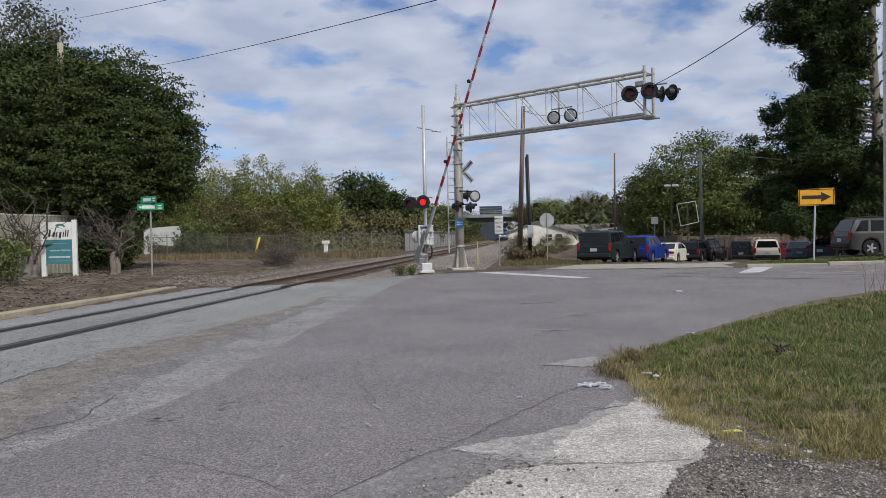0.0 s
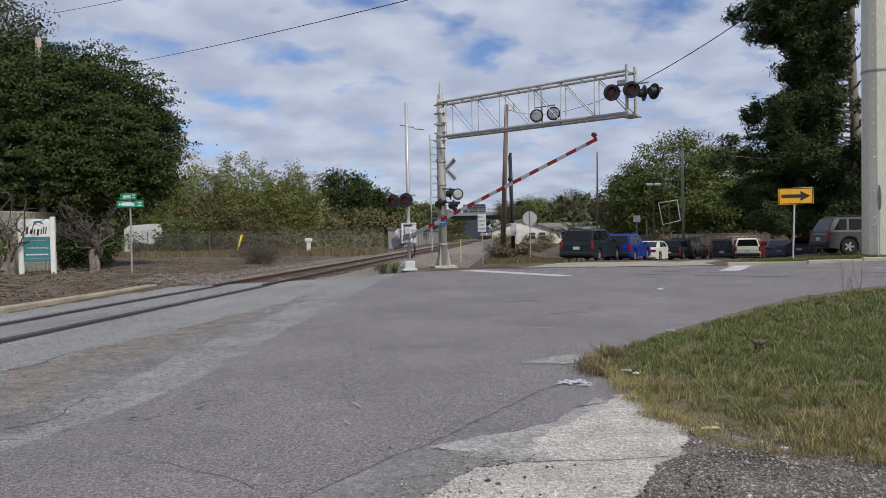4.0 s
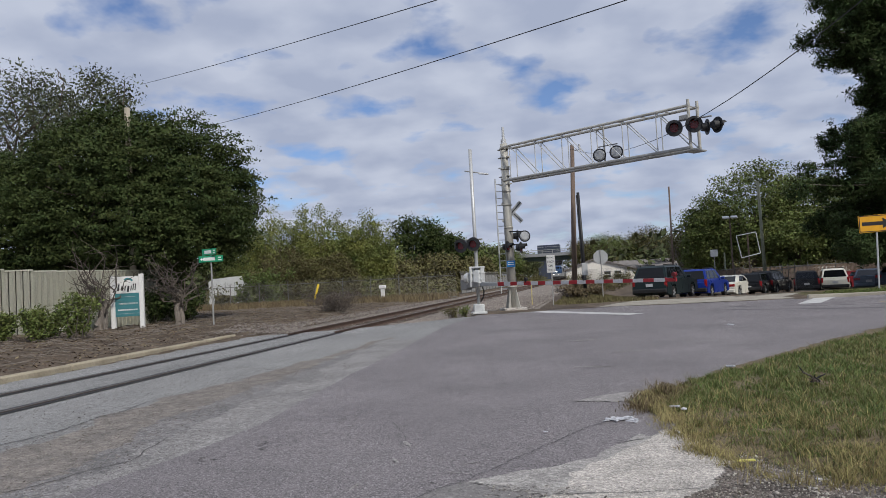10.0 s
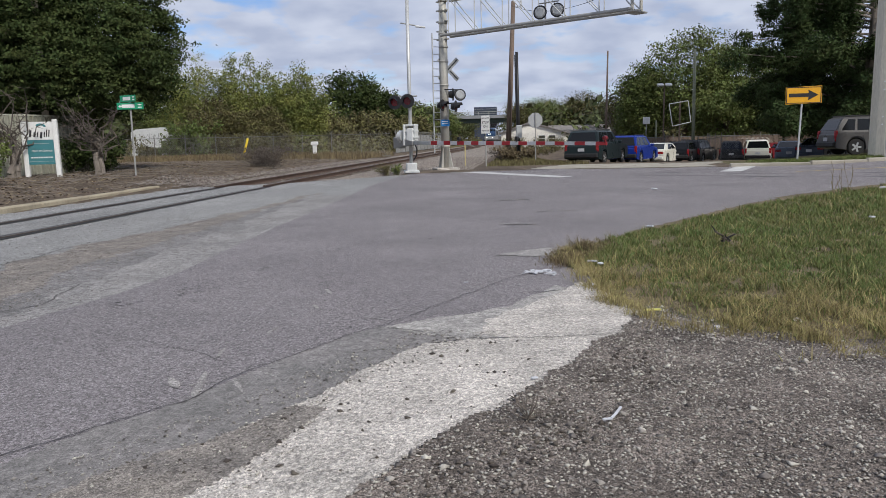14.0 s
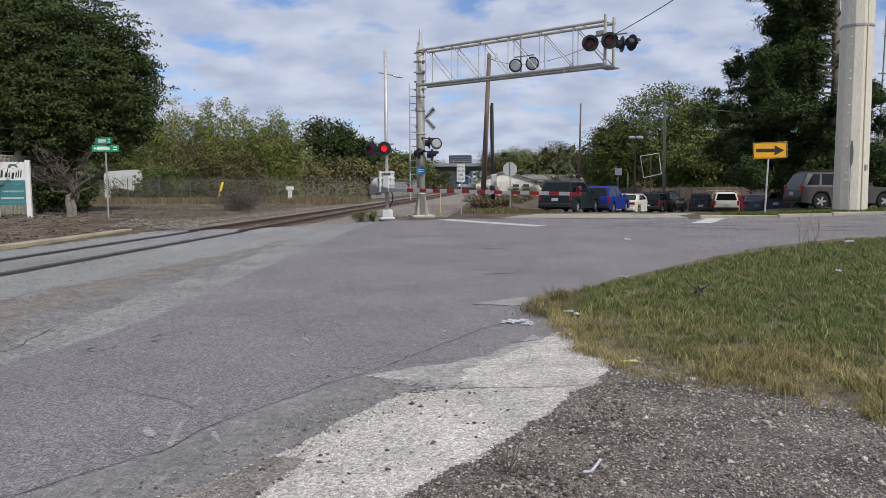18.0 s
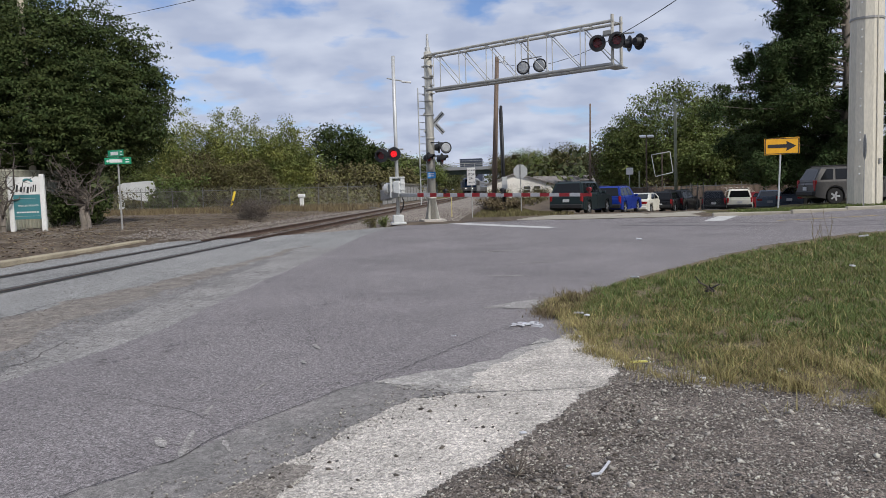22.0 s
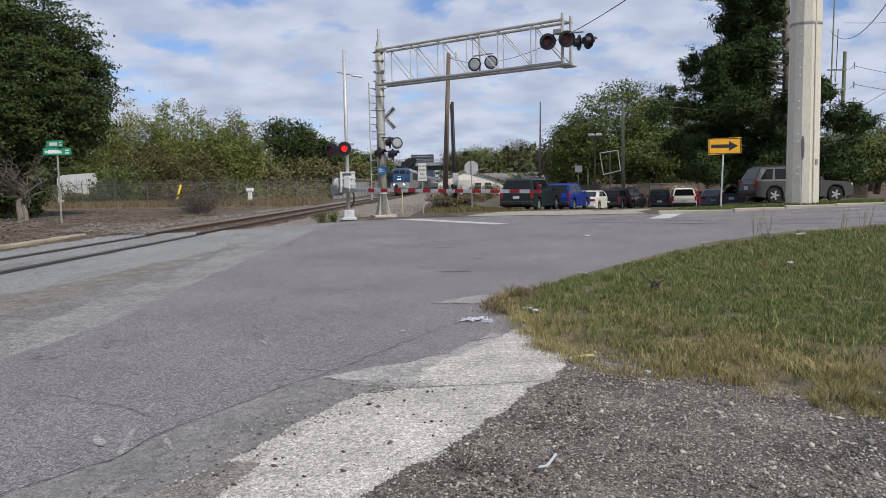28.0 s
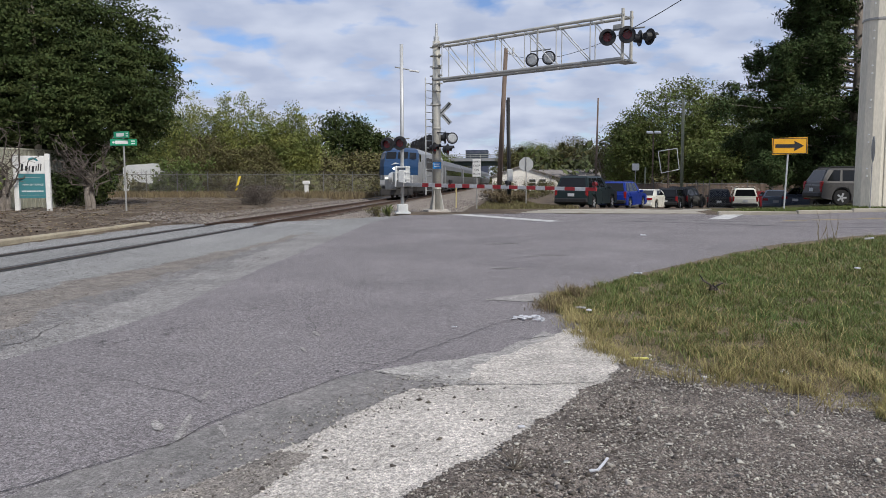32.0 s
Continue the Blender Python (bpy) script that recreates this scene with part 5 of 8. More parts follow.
def steel_pole():
    z0 = land(15.5, 32.3) - 0.2
    root = thing("steel_power_pole", "huge cream twelve-sided steel power pole by the kerb", "pole", pose(15.7, 32.35, z0))
    bm = bmesh.new()
    rod(bm, (0, 0, 0), (0, 0, 7.75), 0.645, 0.60, 12)
    part("lower_shaft", bm, STEEL_POLE, root)
    bm = bmesh.new()
    rod(bm, (0, 0, 7.70), (0, 0, 24), 0.622, 0.40, 12)
    part("upper_shaft", bm, STEEL_POLE, root)
    bm = bmesh.new()
    rod(bm, (0, 0, 7.62), (0, 0, 7.70), 0.635, n=12)
    part("joint_ring", bm, GALV_OLD, root)
    for i in range(9):
        for k in (0, 1):
            bm = bmesh.new()
            z = 1.5 + i * 1.35 + (0.3 if k else 0)
            a = radians(228)
            rr = 0.645 - 0.006 * z
            disc(bm, (math.cos(a) * rr, math.sin(a) * rr, z), (math.cos(a), math.sin(a), 0), 0.032, 0.05, 8)
            part("step_bolt", bm, WHITE, root)
    bm = bmesh.new()
    a = radians(285)
    rod(bm, (math.cos(a) * 0.66, math.sin(a) * 0.66, 0), (math.cos(a) * 0.60, math.sin(a) * 0.60, 9), 0.018, n=6)
    part("ground_wire", bm, STEEL_POLE, root)
    bm = bmesh.new()
    box(bm, (0.13, 0.04, 0.22), (math.cos(radians(300)) * 0.65, math.sin(radians(300)) * 0.65, 2.0), (0, 0, 30), 0.006)
    part("tag", bm, GALV_OLD, root)
    rt = thing("oval_sign", "dark oval sign on a thin post before the steel pole", "road sign", pose(15.22, 31.35, land(15.2, 31.3)))
    sign_post(rt, 2.9, 0.025, GALV_OLD)
    bm = bmesh.new()
    rod(bm, (-0.008, 0, 0), (0.008, 0, 0), 0.5, n=24)
    bmesh.ops.scale(bm, vec=(1, 0.75, 1), verts=bm.verts)
    pl = part("plate", bm, GALV_OLD, rt)
    pl.matrix_basis = pose(0.0, -0.03, 2.42, 0, 0, -15)


steel_pole()


def line_pole():
    root = thing("power_line_pole", "wooden power line pole with crossarms and insulators", "pole", pose(31.2, 60, 0.1))
    bm = bmesh.new()
    rod(bm, (0, 0, -0.3), (0.15, 0, 11.0), 0.19, 0.13, 12)
    part("shaft", bm, GREY_POLE, root)
    for z in (9.6, 8.1, 6.9):
        bm = bmesh.new()
        box(bm, (1.5, 0.09, 0.11), (-0.5, -0.12, z), None, 0.01)
        part("crossarm", bm, GREY_POLE, root)
        bm = bmesh.new()
        rod(bm, (0.45, -0.1, z), (0.85, -0.1, z + 0.35), 0.025, n=6)
        rod(bm, (0.85, -0.1, z + 0.55), (0.85, -0.1, z + 0.05), 0.06, 0.04, n=8)
        part("insulator", bm, GALV_OLD, root)
    bm = bmesh.new()
    rod(bm, (-1.0, 0, 0), (-0.75, 0, 16), 0.07, 0.05, 8)
    part("riser", bm, GREY_POLE, root)
    bm = bmesh.new()
    rod(bm, (0.75, -0.1, 6.2), (0.75, -0.1, 6.6), 0.13, n=10)
    part("splice_case", bm, BLACK, root)
    cs = [((0.75, -0.1, 6.4), (6, -14, 16), 1.2), ((0.3, 0, 5.6), (9, -16, 12.5), 1.4), ((0.2, 0, 6.7), (14, 2, 4.6), 0.6), ((0.85, 0, 9.9), (18, 4, 8.6), 0.5),
          ((0.85, 0, 8.5), (18, 4, 7.6), 0.5), ((-1.0, 0, 12.6), (-11, -26, 9.2), 1.2), ((-0.6, 0, 9.7), (-13.6, -26.5, 7.6), 1.6), ((0, 0, 6.4), (-14.8, -27, 7.3), 3.6), ((0, 0, 13.2), (14, -6, 13.6), 0.6)]
    for a, b, s in cs:
        cable("power_cable", a, b, s, 0.02, "", root)


line_pole()
cable("overhead_cable", (-17.85, 36, 10.28), (4.53, 12.08, 6.07), 0.16, 0.013, "black overhead cable crossing above the road")
cable("overhead_cable", (-21.8, 36, 12.9), (0.17, 13.92, 6.9), 0.08, 0.012, "black overhead cable crossing above the road")
cable("overhead_cable", (0.55, 46, 9.05), (7.4, 13.2, 6.76), 1.55, 0.013, "black overhead cable from the wooden pole")


def pole_fittings():
    for z in (9.0,):
        bm = bmesh.new()
        rod(bm, (0.40, 0, z), (0.9, -0.05, z + 0.05), 0.025, n=6)
        rod(bm, (0.85, -0.05, z - 0.1), (0.85, -0.05, z + 0.35), 0.06, n=8)
        part("bracket", bm, GALV, wood_pole)
    bm = bmesh.new()
    box(bm, (0.34, 0.2, 0.75), (0.0, -0.2, 1.75), None, 0.03)
    part("meter_box", bm, GALV, dark_pole, "grey meter box")
    bm = bmesh.new()
    rod(bm, (-0.12, -0.06, 0), (-0.23, -0.06, 6.2), 0.025, n=8)
    part("conduit", bm, BLACK, dark_pole)


pole_fittings()


# ---------------------------------------------------------------- left bank: sheet fence, board, shrubs
def sheet_fence():
    root = thing("sheet_metal_fence", "tall cream corrugated metal fence curving round the yard", "fence")
    pts = [(-36, 20.8), (-30, 22.6), (-26, 24.0), (-22.6, 25.6), (-20.8, 26.6), (-19.6, 27.8), (-18.9, 29.2), (-18.7, 32)]
    pan = 0
    for (x0, y0), (x1, y1) in zip(pts, pts[1:]):
        ln = math.hypot(x1 - x0, y1 - y0)
        n = max(1, round(ln / 0.9))
        for i in range(n):
            ax, ay = x0 + (x1 - x0) * i / n, y0 + (y1 - y0) * i / n
            w = ln / n
            prof = []
            for k in range(5):
                u = w * k / 4
                prof += [(u, 0), (u + 0.06, 0), (u + 0.085, 0.045), (u + 0.14, 0.045), (u + 0.165, 0)] if k < 4 else [(u, 0)]
            bm = bmesh.new()
            h = 2.85 - 0.35 * smooth01(ax, -26, -19)
            lo = [bm.verts.new((px, -py, 0)) for px, py in prof]
            hi = [bm.verts.new((px, -py, h)) for px, py in prof]
            for a in range(len(prof) - 1):
                bm.faces.new((lo[a], lo[a + 1], hi[a + 1], hi[a]))
            g = bmesh.ops.solidify(bm, geom=bm.faces[:], thickness=0.008)
            ob = part("panel", bm, CREAM_SHEET, root)
            ob.matrix_world = pose(ax, ay, 0.18, 0, 0, math.degrees(math.atan2(y1 - y0, x1 - x0)))
            bm = bmesh.new()
            box(bm, (w, 0.09, 0.05), (w / 2, 0, h + 0.02))
            tr = part("cap", bm, CREAM_SHEET, ob)


sheet_fence()


def vine_stump(x, y, h, seed, label):
    root = thing("leafless_shrub", label, "shrub", pose(x, y, 0.18))
    r = random.Random(seed)
    bm = bmesh.new()
    limb(bm, (0, 0, -0.2), (0.1, 0, 1.5), 0.19, 0.14, r, 0.06, 4, 10)
    part("trunk", bm, PALE_BARK, root, "thick pale peeling trunk")
    bm = bmesh.new()
    limb(bm, (0.21, -0.05, -0.1), (0.17, 0, 1.15), 0.10, 0.08, r, 0.05, 3, 8)
    part("trunk", bm, PALE_BARK, root)
    for k in range(22):
        bm = bmesh.new()
        a = r.uniform(0, 6.28)
        e = Vector((math.cos(a) * r.uniform(0.4, 1.65), math.sin(a) * r.uniform(0.3, 1.0), r.uniform(1.5, h + 0.1)))
        s = Vector((r.uniform(-0.15, 0.25), r.uniform(-0.15, 0.15), r.uniform(0.5, 1.4)))
        pts = limb(bm, s, e, 0.035, 0.012, r, 0.14, 5, 5)
        for q in pts[1:]:
            for _ in range(2):
                limb(bm, q, q + Vector((r.uniform(-0.5, 0.5), r.uniform(-0.4, 0.4), r.uniform(-0.2, 0.45))), 0.011, 0.005, r, 0.15, 2, 4)
        part("branch", bm, TWIG, root)


vine_stump(-15.75, 28.8, 3.1, 3, "gnarled leafless shrub with a thick pale trunk")
vine_stump(-18.15, 27.1, 3.3, 4, "gnarled leafless shrub overgrown with dead vines")


def leafy_bush(name, at, w, h, n, size, leaf, label, seed, stems=10):
    root = thing(name, label, "bush", pose(*at))
    r = random.Random(seed)
    blobs = []
    for k in range(stems):
        a = r.uniform(0, 6.28)
        e = Vector((math.cos(a) * w * r.uniform(0.1, 0.5), math.sin(a) * w * r.uniform(0.1, 0.45), h * r.uniform(0.55, 1.0)))
        bm = bmesh.new()
        limb(bm, (e.x * 0.3, e.y * 0.3, -0.05), e, 0.015, 0.006, r, 0.08, 4, 5)
        part("stem", bm, TWIG, root)
        for t in (0.35, 0.6, 0.85, 1.0):
            blobs.append((e.x * t, e.y * t, e.z * t, w * 0.13, w * 0.13, h * 0.13))
    v, f = leaf_cloud(blobs, n, size, seed, 0.07, 10, 1.0, 0.2)
    pydata("foliage", v, f, leaf, root)


for x, y, w, h, sd in ((-17.9, 21.6, 1.3, 1.15, 1), (-16.2, 21.2, 1.2, 1.35, 2), (-14.9, 21.5, 1.6, 1.95, 3), (-19.8, 22.0, 1.6, 1.3, 4), (-16.9, 22.6, 1.4, 1.2, 5), (-21.5, 22.5, 1.6, 1.1, 6)):
    leafy_bush("weed_clump", (x, y, 0.2), w, h * 0.8, 2600, 0.05, LEAF_MID, "leafy green weeds on the dirt bank", sd, 12)
leafy_bush("grey_bush", (-11.7, 36.8, 0.15), 4.0, 1.0, 4200, 0.04, TWIG, "low grey-brown twiggy bush on the bank", 8, 26)
# dark bushes added as a stand-in for the deep shade under the crown
for x, y, w, h, sd in ((-18.6, 31.4, 2.4, 1.5, 11), (-17.3, 31.8, 2.4, 1.5, 14), (-19.4, 34.0, 3.4, 2.4, 18)):
    leafy_bush("undergrowth", (x, y, 0.2), w, h, 3400, 0.07, LEAF_DARK, "dark undergrowth added to fill the shade beneath the big tree", sd, 12)
for x, y, w, h, sd in ((-31.6, 63, 3.2, 1.2, 18), (-28.9, 62, 2.6, 1.7, 19), (-26, 61.2, 4, 3.4, 15), (-22.5, 62, 4, 2.2, 16), (-28.2, 61.5, 3, 3.0, 17)):
    leafy_bush("roadside_bush", (x, y, 0.0), w, h, 3600, 0.10, LEAF_MID if sd % 2 else LEAF_OLIVE, "bushy growth along the chain-link fence", sd, 14)
for x, y, w, h, sd, lf in ((-3.9, 30.6, 0.8, 0.4, 21, LEAF_MID), (-4.3, 30.0, 0.7, 0.35, 22, LEAF_OLIVE), (0.6, 45.0, 2.6, 0.7, 24, DRY_GRASS), (0.1, 46.5, 2.6, 0.6, 25, TWIG),
                           (0.2, 56, 3, 0.8, 28, DRY_GRASS), (2.6, 58, 3.6, 0.9, 29, LEAF_OLIVE), (1.6, 51, 2.4, 0.5, 30, DRY_GRASS)):
    leafy_bush("trackside_weeds", (x, y, 0.0), w, h, 350 if w < 1 else 1500, 0.04 if w < 1 else 0.06, lf, "dry weeds and scrub beside the track", sd, 12)


def white_shed():
    root = thing("white_tank_shed", "white shed with a curved roof behind the fence", "shed", pose(-32.2, 66, 0))
    bm = bmesh.new()
    pts = [(-2.7, 0), (2.7, 0), (2.7, 2.55), (2.2, 2.78), (0.2, 3.0), (-2.2, 2.86), (-2.7, 2.6)]
    prism(bm, pts, 0, 4)
    part("body", bm, LIGHT_METAL, root)
    for x in (-1.8, -0.9, 0, 0.9, 1.8):
        bm = bmesh.new()
        box(bm, (0.04, 0.03, 2.5), (x, -0.02, 1.25))
        part("seam", bm, SIGN_BACK, root)


white_shed()


def meter_post():
    root = thing("marker_post", "white square marker post with a capped top", "post", pose(-14.36, 55, 0.03))
    bm = bmesh.new()
    box(bm, (0.26, 0.26, 1.2), (0, 0, 0.55), None, 0.02)
    part("shaft", bm, WHITE, root)
    bm = bmesh.new()
    box(bm, (0.50, 0.40, 0.26), (0, 0, 1.22), None, 0.04)
    part("cap", bm, WHITE, root)
    rt = thing("yellow_bollard", "leaning bright yellow steel bollard by the fence", "bollard", pose(-21.28, 58, 0.0))
    bm = bmesh.new()
    rod(bm, (0, 0, -0.2), (0.62, 0, 1.75), 0.085, n=14)
    part("pipe", bm, YELLOW_PAINT, rt, smooth=True)
    rt = thing("pipeline_marker", "thin yellow marker stake beside the ballast", "post", pose(-1.9, 40.5, -0.05))
    bm = bmesh.new()
    box(bm, (0.06, 0.02, 1.3), (0, 0, 0.6), None, 0.004)
    part("stake", bm, mat("faded_yellow", (0.55, 0.46, 0.22), 0.7), rt)


meter_post()


def chain_fence(name, pts, h, label, step=2.6, slats=False, wire=True, infill=None):
    root = thing(name, label, "fence")
    for (x0, y0), (x1, y1) in zip(pts, pts[1:]):
        ln = math.hypot(x1 - x0, y1 - y0)
        ang = math.degrees(math.atan2(y1 - y0, x1 - x0))
        n = max(1, round(ln / step))
        for i in range(n):
            ax, ay = x0 + (x1 - x0) * i / n, y0 + (y1 - y0) * i / n
            w = ln / n
            bm = bmesh.new()
            rod(bm, (0, 0, -0.2), (0, 0, h + 0.25), 0.035, n=8)
            ps = part("fence_post", bm, WIRE, root)
            ps.matrix_world = pose(ax, ay, land(ax, ay), 0, 0, ang)
            for z in (0.06, h - 0.02):
                bm = bmesh.new()
                rod(bm, (0, 0, z), (w, 0, z), 0.024, n=6)
                part("fence_rail", bm, WIRE, ps)
            bm = bmesh.new()
            if slats:
                k = int(w / 0.11)
                for q in range(k):
                    box(bm, (0.085, 0.012, h - 0.1), ((q + 0.5) * w / k, 0.02, h / 2))
                part("slat_infill", bm, infill or GALV_OLD, ps)
            else:
                g = 0.16
                for q in range(int((w + h) / g)):
                    for sgn in (1, -1):
                        u0 = q * g if sgn > 0 else q * g - h
                        a, b = max(0, u0 if sgn < 0 else u0 - h), min(w, u0 + (h if sgn < 0 else 0))
                        if b - a < 0.02:
                            continue
                        za = (u0 - a) if sgn > 0 else (a - u0)
                        zb = (u0 - b) if sgn > 0 else (b - u0)
                        rod(bm, (a, 0.01 * sgn, za), (b, 0.01 * sgn, zb), 0.0055, n=3, caps=False)
                me = part("wire_mesh", bm, WIRE, ps)
            if wire:
                bm = bmesh.new()
                m = 26
                pts3 = [(w * j / m, 0.16 * math.cos(j * 1.9), h + 0.2 + 0.17 * math.sin(j * 1.9)) for j in range(m + 1)]
                for a, b in zip(pts3, pts3[1:]):
                    rod(bm, a, b, 0.008, n=3, caps=False)
                part("barbed_coil", bm, WIRE, ps)


chain_fence("chain_link_fence", [(-36, 57), (-24.2, 60), (-9.6, 60.5)], 1.85, "chain-link fence with a barbed coil along its top")
chain_fence("slatted_fence", [(-11.9, 76), (-12.0, 132)], 2.0, "grey slatted chain-link fence along the railway", 3.2, True)
chain_fence("lot_fence", [(14.6, 60), (14.9, 54.5), (16.0, 54.2)], 1.8, "chain-link gate and fence of the car lot", 1.5, False, False)
chain_fence("lot_fence", [(8.6, 66), (12.4, 62), (14.5, 66), (40, 72)], 2.2, "weathered brown board fence behind the car lot", 2.4, True, False, POLE_WOOD)


# ---------------------------------------------------------------- parked vehicles
def vehicle(name, label, x, y, az, L, W, H, paint, style="suv", z=None, group="parked cars"):
    """A parked vehicle: nose towards +x in its own space; az: heading in degrees clockwise from the track's far end."""
    root = thing(name, label, "car", pose(x, y, land(x, y) if z is None else z, 0, 0, 90 - az), group)
    wr = 0.35 if style in ("suv", "truck") else 0.31
    fa, ra = L * 0.315, -L * 0.30
    belt = H * (0.60 if style in ("suv", "truck") else 0.66)
    low = 0.26 if style in ("suv", "truck") else 0.18
    hood = belt - (0.03 if style != "sedan" else 0.06)

    def arch(cx):
        return [(cx + (wr + 0.07) * math.cos(a), wr + (wr + 0.07) * math.sin(a)) for a in np.linspace(-0.25, math.pi + 0.25, 11)]
    prof = [(-L / 2 + 0.06, low + 0.06), (ra - wr - 0.1, low)] + arch(ra)[::-1] + [(ra + wr + 0.1, low), (fa - wr - 0.1, low)] + arch(fa)[::-1]
    prof += [(fa + wr + 0.1, low), (L / 2 - 0.05, low + 0.06), (L / 2, 0.5), (L / 2 - 0.05, hood - 0.16), (L / 2 - 0.22, hood - 0.06), (L * 0.22, hood + 0.02)]
    tailz = belt if style == "suv" else belt + (0.02 if style == "sedan" else 0.0)
    prof += [(L * 0.18, belt), (-L / 2 + 0.10, tailz), (-L / 2 + 0.02, tailz - 0.12), (-L / 2, 0.55)]
    bm = bmesh.new()
    prism(bm, prof, -W / 2, W / 2)
    side = [e for e in bm.edges if abs(abs(e.verts[0].co.y) - W / 2) < 1e-4 and abs(e.verts[0].co.y - e.verts[1].co.y) < 1e-4 and (e.verts[0].co.z + e.verts[1].co.z) / 2 > 0.5]
    bmesh.ops.bevel(bm, geom=side, offset=0.07, segments=2, affect="EDGES", clamp_overlap=True)
    part("body", bm, paint, root)
    # cabin
    if style == "suv":
        b0, b1, r0, r1 = -L / 2 + 0.06, L * 0.205, -L / 2 + 0.42, L * 0.05
    elif style == "truck":
        b0, b1, r0, r1 = -L * 0.10, L * 0.24, -L * 0.04, L * 0.10
    else:
        b0, b1, r0, r1 = -L * 0.40, L * 0.20, -L * 0.20, L * 0.03
    wb, wt = W / 2 - 0.05, W / 2 - 0.24

    def lerp(u, v, h):
        """A place on the cabin's skin: u along (0 rear, 1 front), v side, h height share."""
        xb, xt = b0 + (b1 - b0) * u, r0 + (r1 - r0) * u
        return Vector((xb + (xt - xb) * h, v * (wb + (wt - wb) * h), belt - 0.01 + (H - belt) * h))
    bm = bmesh.new()
    rings = []
    for h in (0, 0.5, 0.86, 1.0):
        k = 1.0 if h < 1 else 0.86
        rings.append([tuple(lerp(u if h < 1 else 0.06 + 0.88 * u, v * k, h)) for u, v in ((0, -1), (1, -1), (1, 1), (0, 1))])
    loft(bm, rings)
    part("cabin", bm, paint, root)
    for v in (-1, 1):
        cuts = ((0.06, 0.24), (0.28, 0.55), (0.59, 0.86)) if style == "suv" else ((0.20, 0.50), (0.54, 0.84))
        for u0, u1 in cuts:
            bm = bmesh.new()
            q = [lerp(u0, v, 0.14), lerp(u1, v, 0.14), lerp(u1 if u1 < 0.8 else u1 - 0.0, v, 0.84), lerp(u0 + (0.05 if u0 < 0.25 else 0), v, 0.84)]
            n = Vector((0, v, 0.25)).normalized()
            a = [bm.verts.new(p + n * 0.012) for p in q]
            b = [bm.verts.new(p - n * 0.01) for p in q]
            bm.faces.new(a); bm.faces.new(b[::-1])
            for i in range(4):
                bm.faces.new((a[i], b[i], b[(i + 1) % 4], a[(i + 1) % 4]))
            bmesh.ops.recalc_face_normals(bm, faces=bm.faces)
            part("side_window", bm, CAR_GLASS, root)
    for nm, u, sg in (("windscreen", 1, 1), ("rear_window", 0, -1)):
        bm = bmesh.new()
        q = [lerp(u, -0.88, 0.14), lerp(u, 0.88, 0.14), lerp(u, 0.84, 0.84), lerp(u, -0.84, 0.84)]
        n = Vector((sg, 0, 0.4)).normalized()
        a = [bm.verts.new(p + n * 0.014) for p in q]
        b = [bm.verts.new(p - n * 0.01) for p in q]
        bm.faces.new(a); bm.faces.new(b[::-1])
        for i in range(4):
            bm.faces.new((a[i], b[i], b[(i + 1) % 4], a[(i + 1) % 4]))
        bmesh.ops.recalc_face_normals(bm, faces=bm.faces)
        part(nm, bm, CAR_GLASS, root)
    for cx in (fa, ra):
        for v in (-1, 1):
            bm = bmesh.new()
            disc(bm, (cx, v * (W / 2 - 0.12), wr), (0, 1, 0), wr, 0.21, 24)
            es = [e for e in bm.edges if len(e.link_faces) == 2 and any(len(f.verts) > 6 for f in e.link_faces)]
            bmesh.ops.bevel(bm, geom=es, offset=0.03, segments=2, affect="EDGES")
            wl = part("wheel", bm, TYRE, root, smooth=False)
            bm = bmesh.new()
            yo = v * (W / 2 - 0.012)
            disc(bm, (cx, yo - v * 0.02, wr), (0, 1, 0), wr * 0.64, 0.03, 20)
            for k in range(5):
                a = 2 * math.pi * k / 5
                box(bm, (wr * 0.54, 0.02, 0.075), (cx + math.cos(a) * wr * 0.32, yo, wr + math.sin(a) * wr * 0.32), (0, -math.degrees(a), 0))
            part("rim", bm, ALLOY, wl)
    for v in (-1, 1):
        bm = bmesh.new()
        if style == "suv":
            box(bm, (0.12, 0.15, 0.46), (-L / 2 + 0.07, v * (W / 2 - 0.10), belt - 0.16), None, 0.02)
        else:
            box(bm, (0.10, 0.36, 0.17), (-L / 2 + 0.05, v * (W / 2 - 0.22), belt - 0.17), None, 0.02)
        part("tail_lamp", bm, TAIL_RED, root)
        bm = bmesh.new()
        box(bm, (0.14, 0.34, 0.17), (L / 2 - 0.09, v * (W / 2 - 0.22), hood - 0.20), None, 0.03)
        part("headlamp", bm, HEAD_CLEAR, root)
        bm = bmesh.new()
        box(bm, (0.14, 0.2, 0.14), (L * 0.15, v * (W / 2 + 0.08), belt + 0.08), None, 0.03)
        part("mirror", bm, paint, root)
        bm = bmesh.new()
        for dx in (L * 0.16, -L * 0.04, -L * 0.24):
            box(bm, (0.012, 0.006, belt - low - 0.32), (dx, v * (W / 2 + 0.001), (belt + low) / 2 + 0.03))
        part("door_seam", bm, TRIM_BLACK, root)
        if style == "suv":
            bm = bmesh.new()
            rod(bm, (r0 + 0.1, v * (wt - 0.08), H + 0.03), (r1 - 0.05, v * (wt - 0.08), H + 0.03), 0.022, n=6)
            part("roof_rail", bm, TRIM_BLACK, root)
    bm = bmesh.new()
    box(bm, (0.16, W - 0.08, 0.24), (-L / 2 + 0.02, 0, low + 0.22), None, 0.05)
    part("rear_bumper", bm, TRIM_BLACK if style != "sedan" else paint, root)
    bm = bmesh.new()
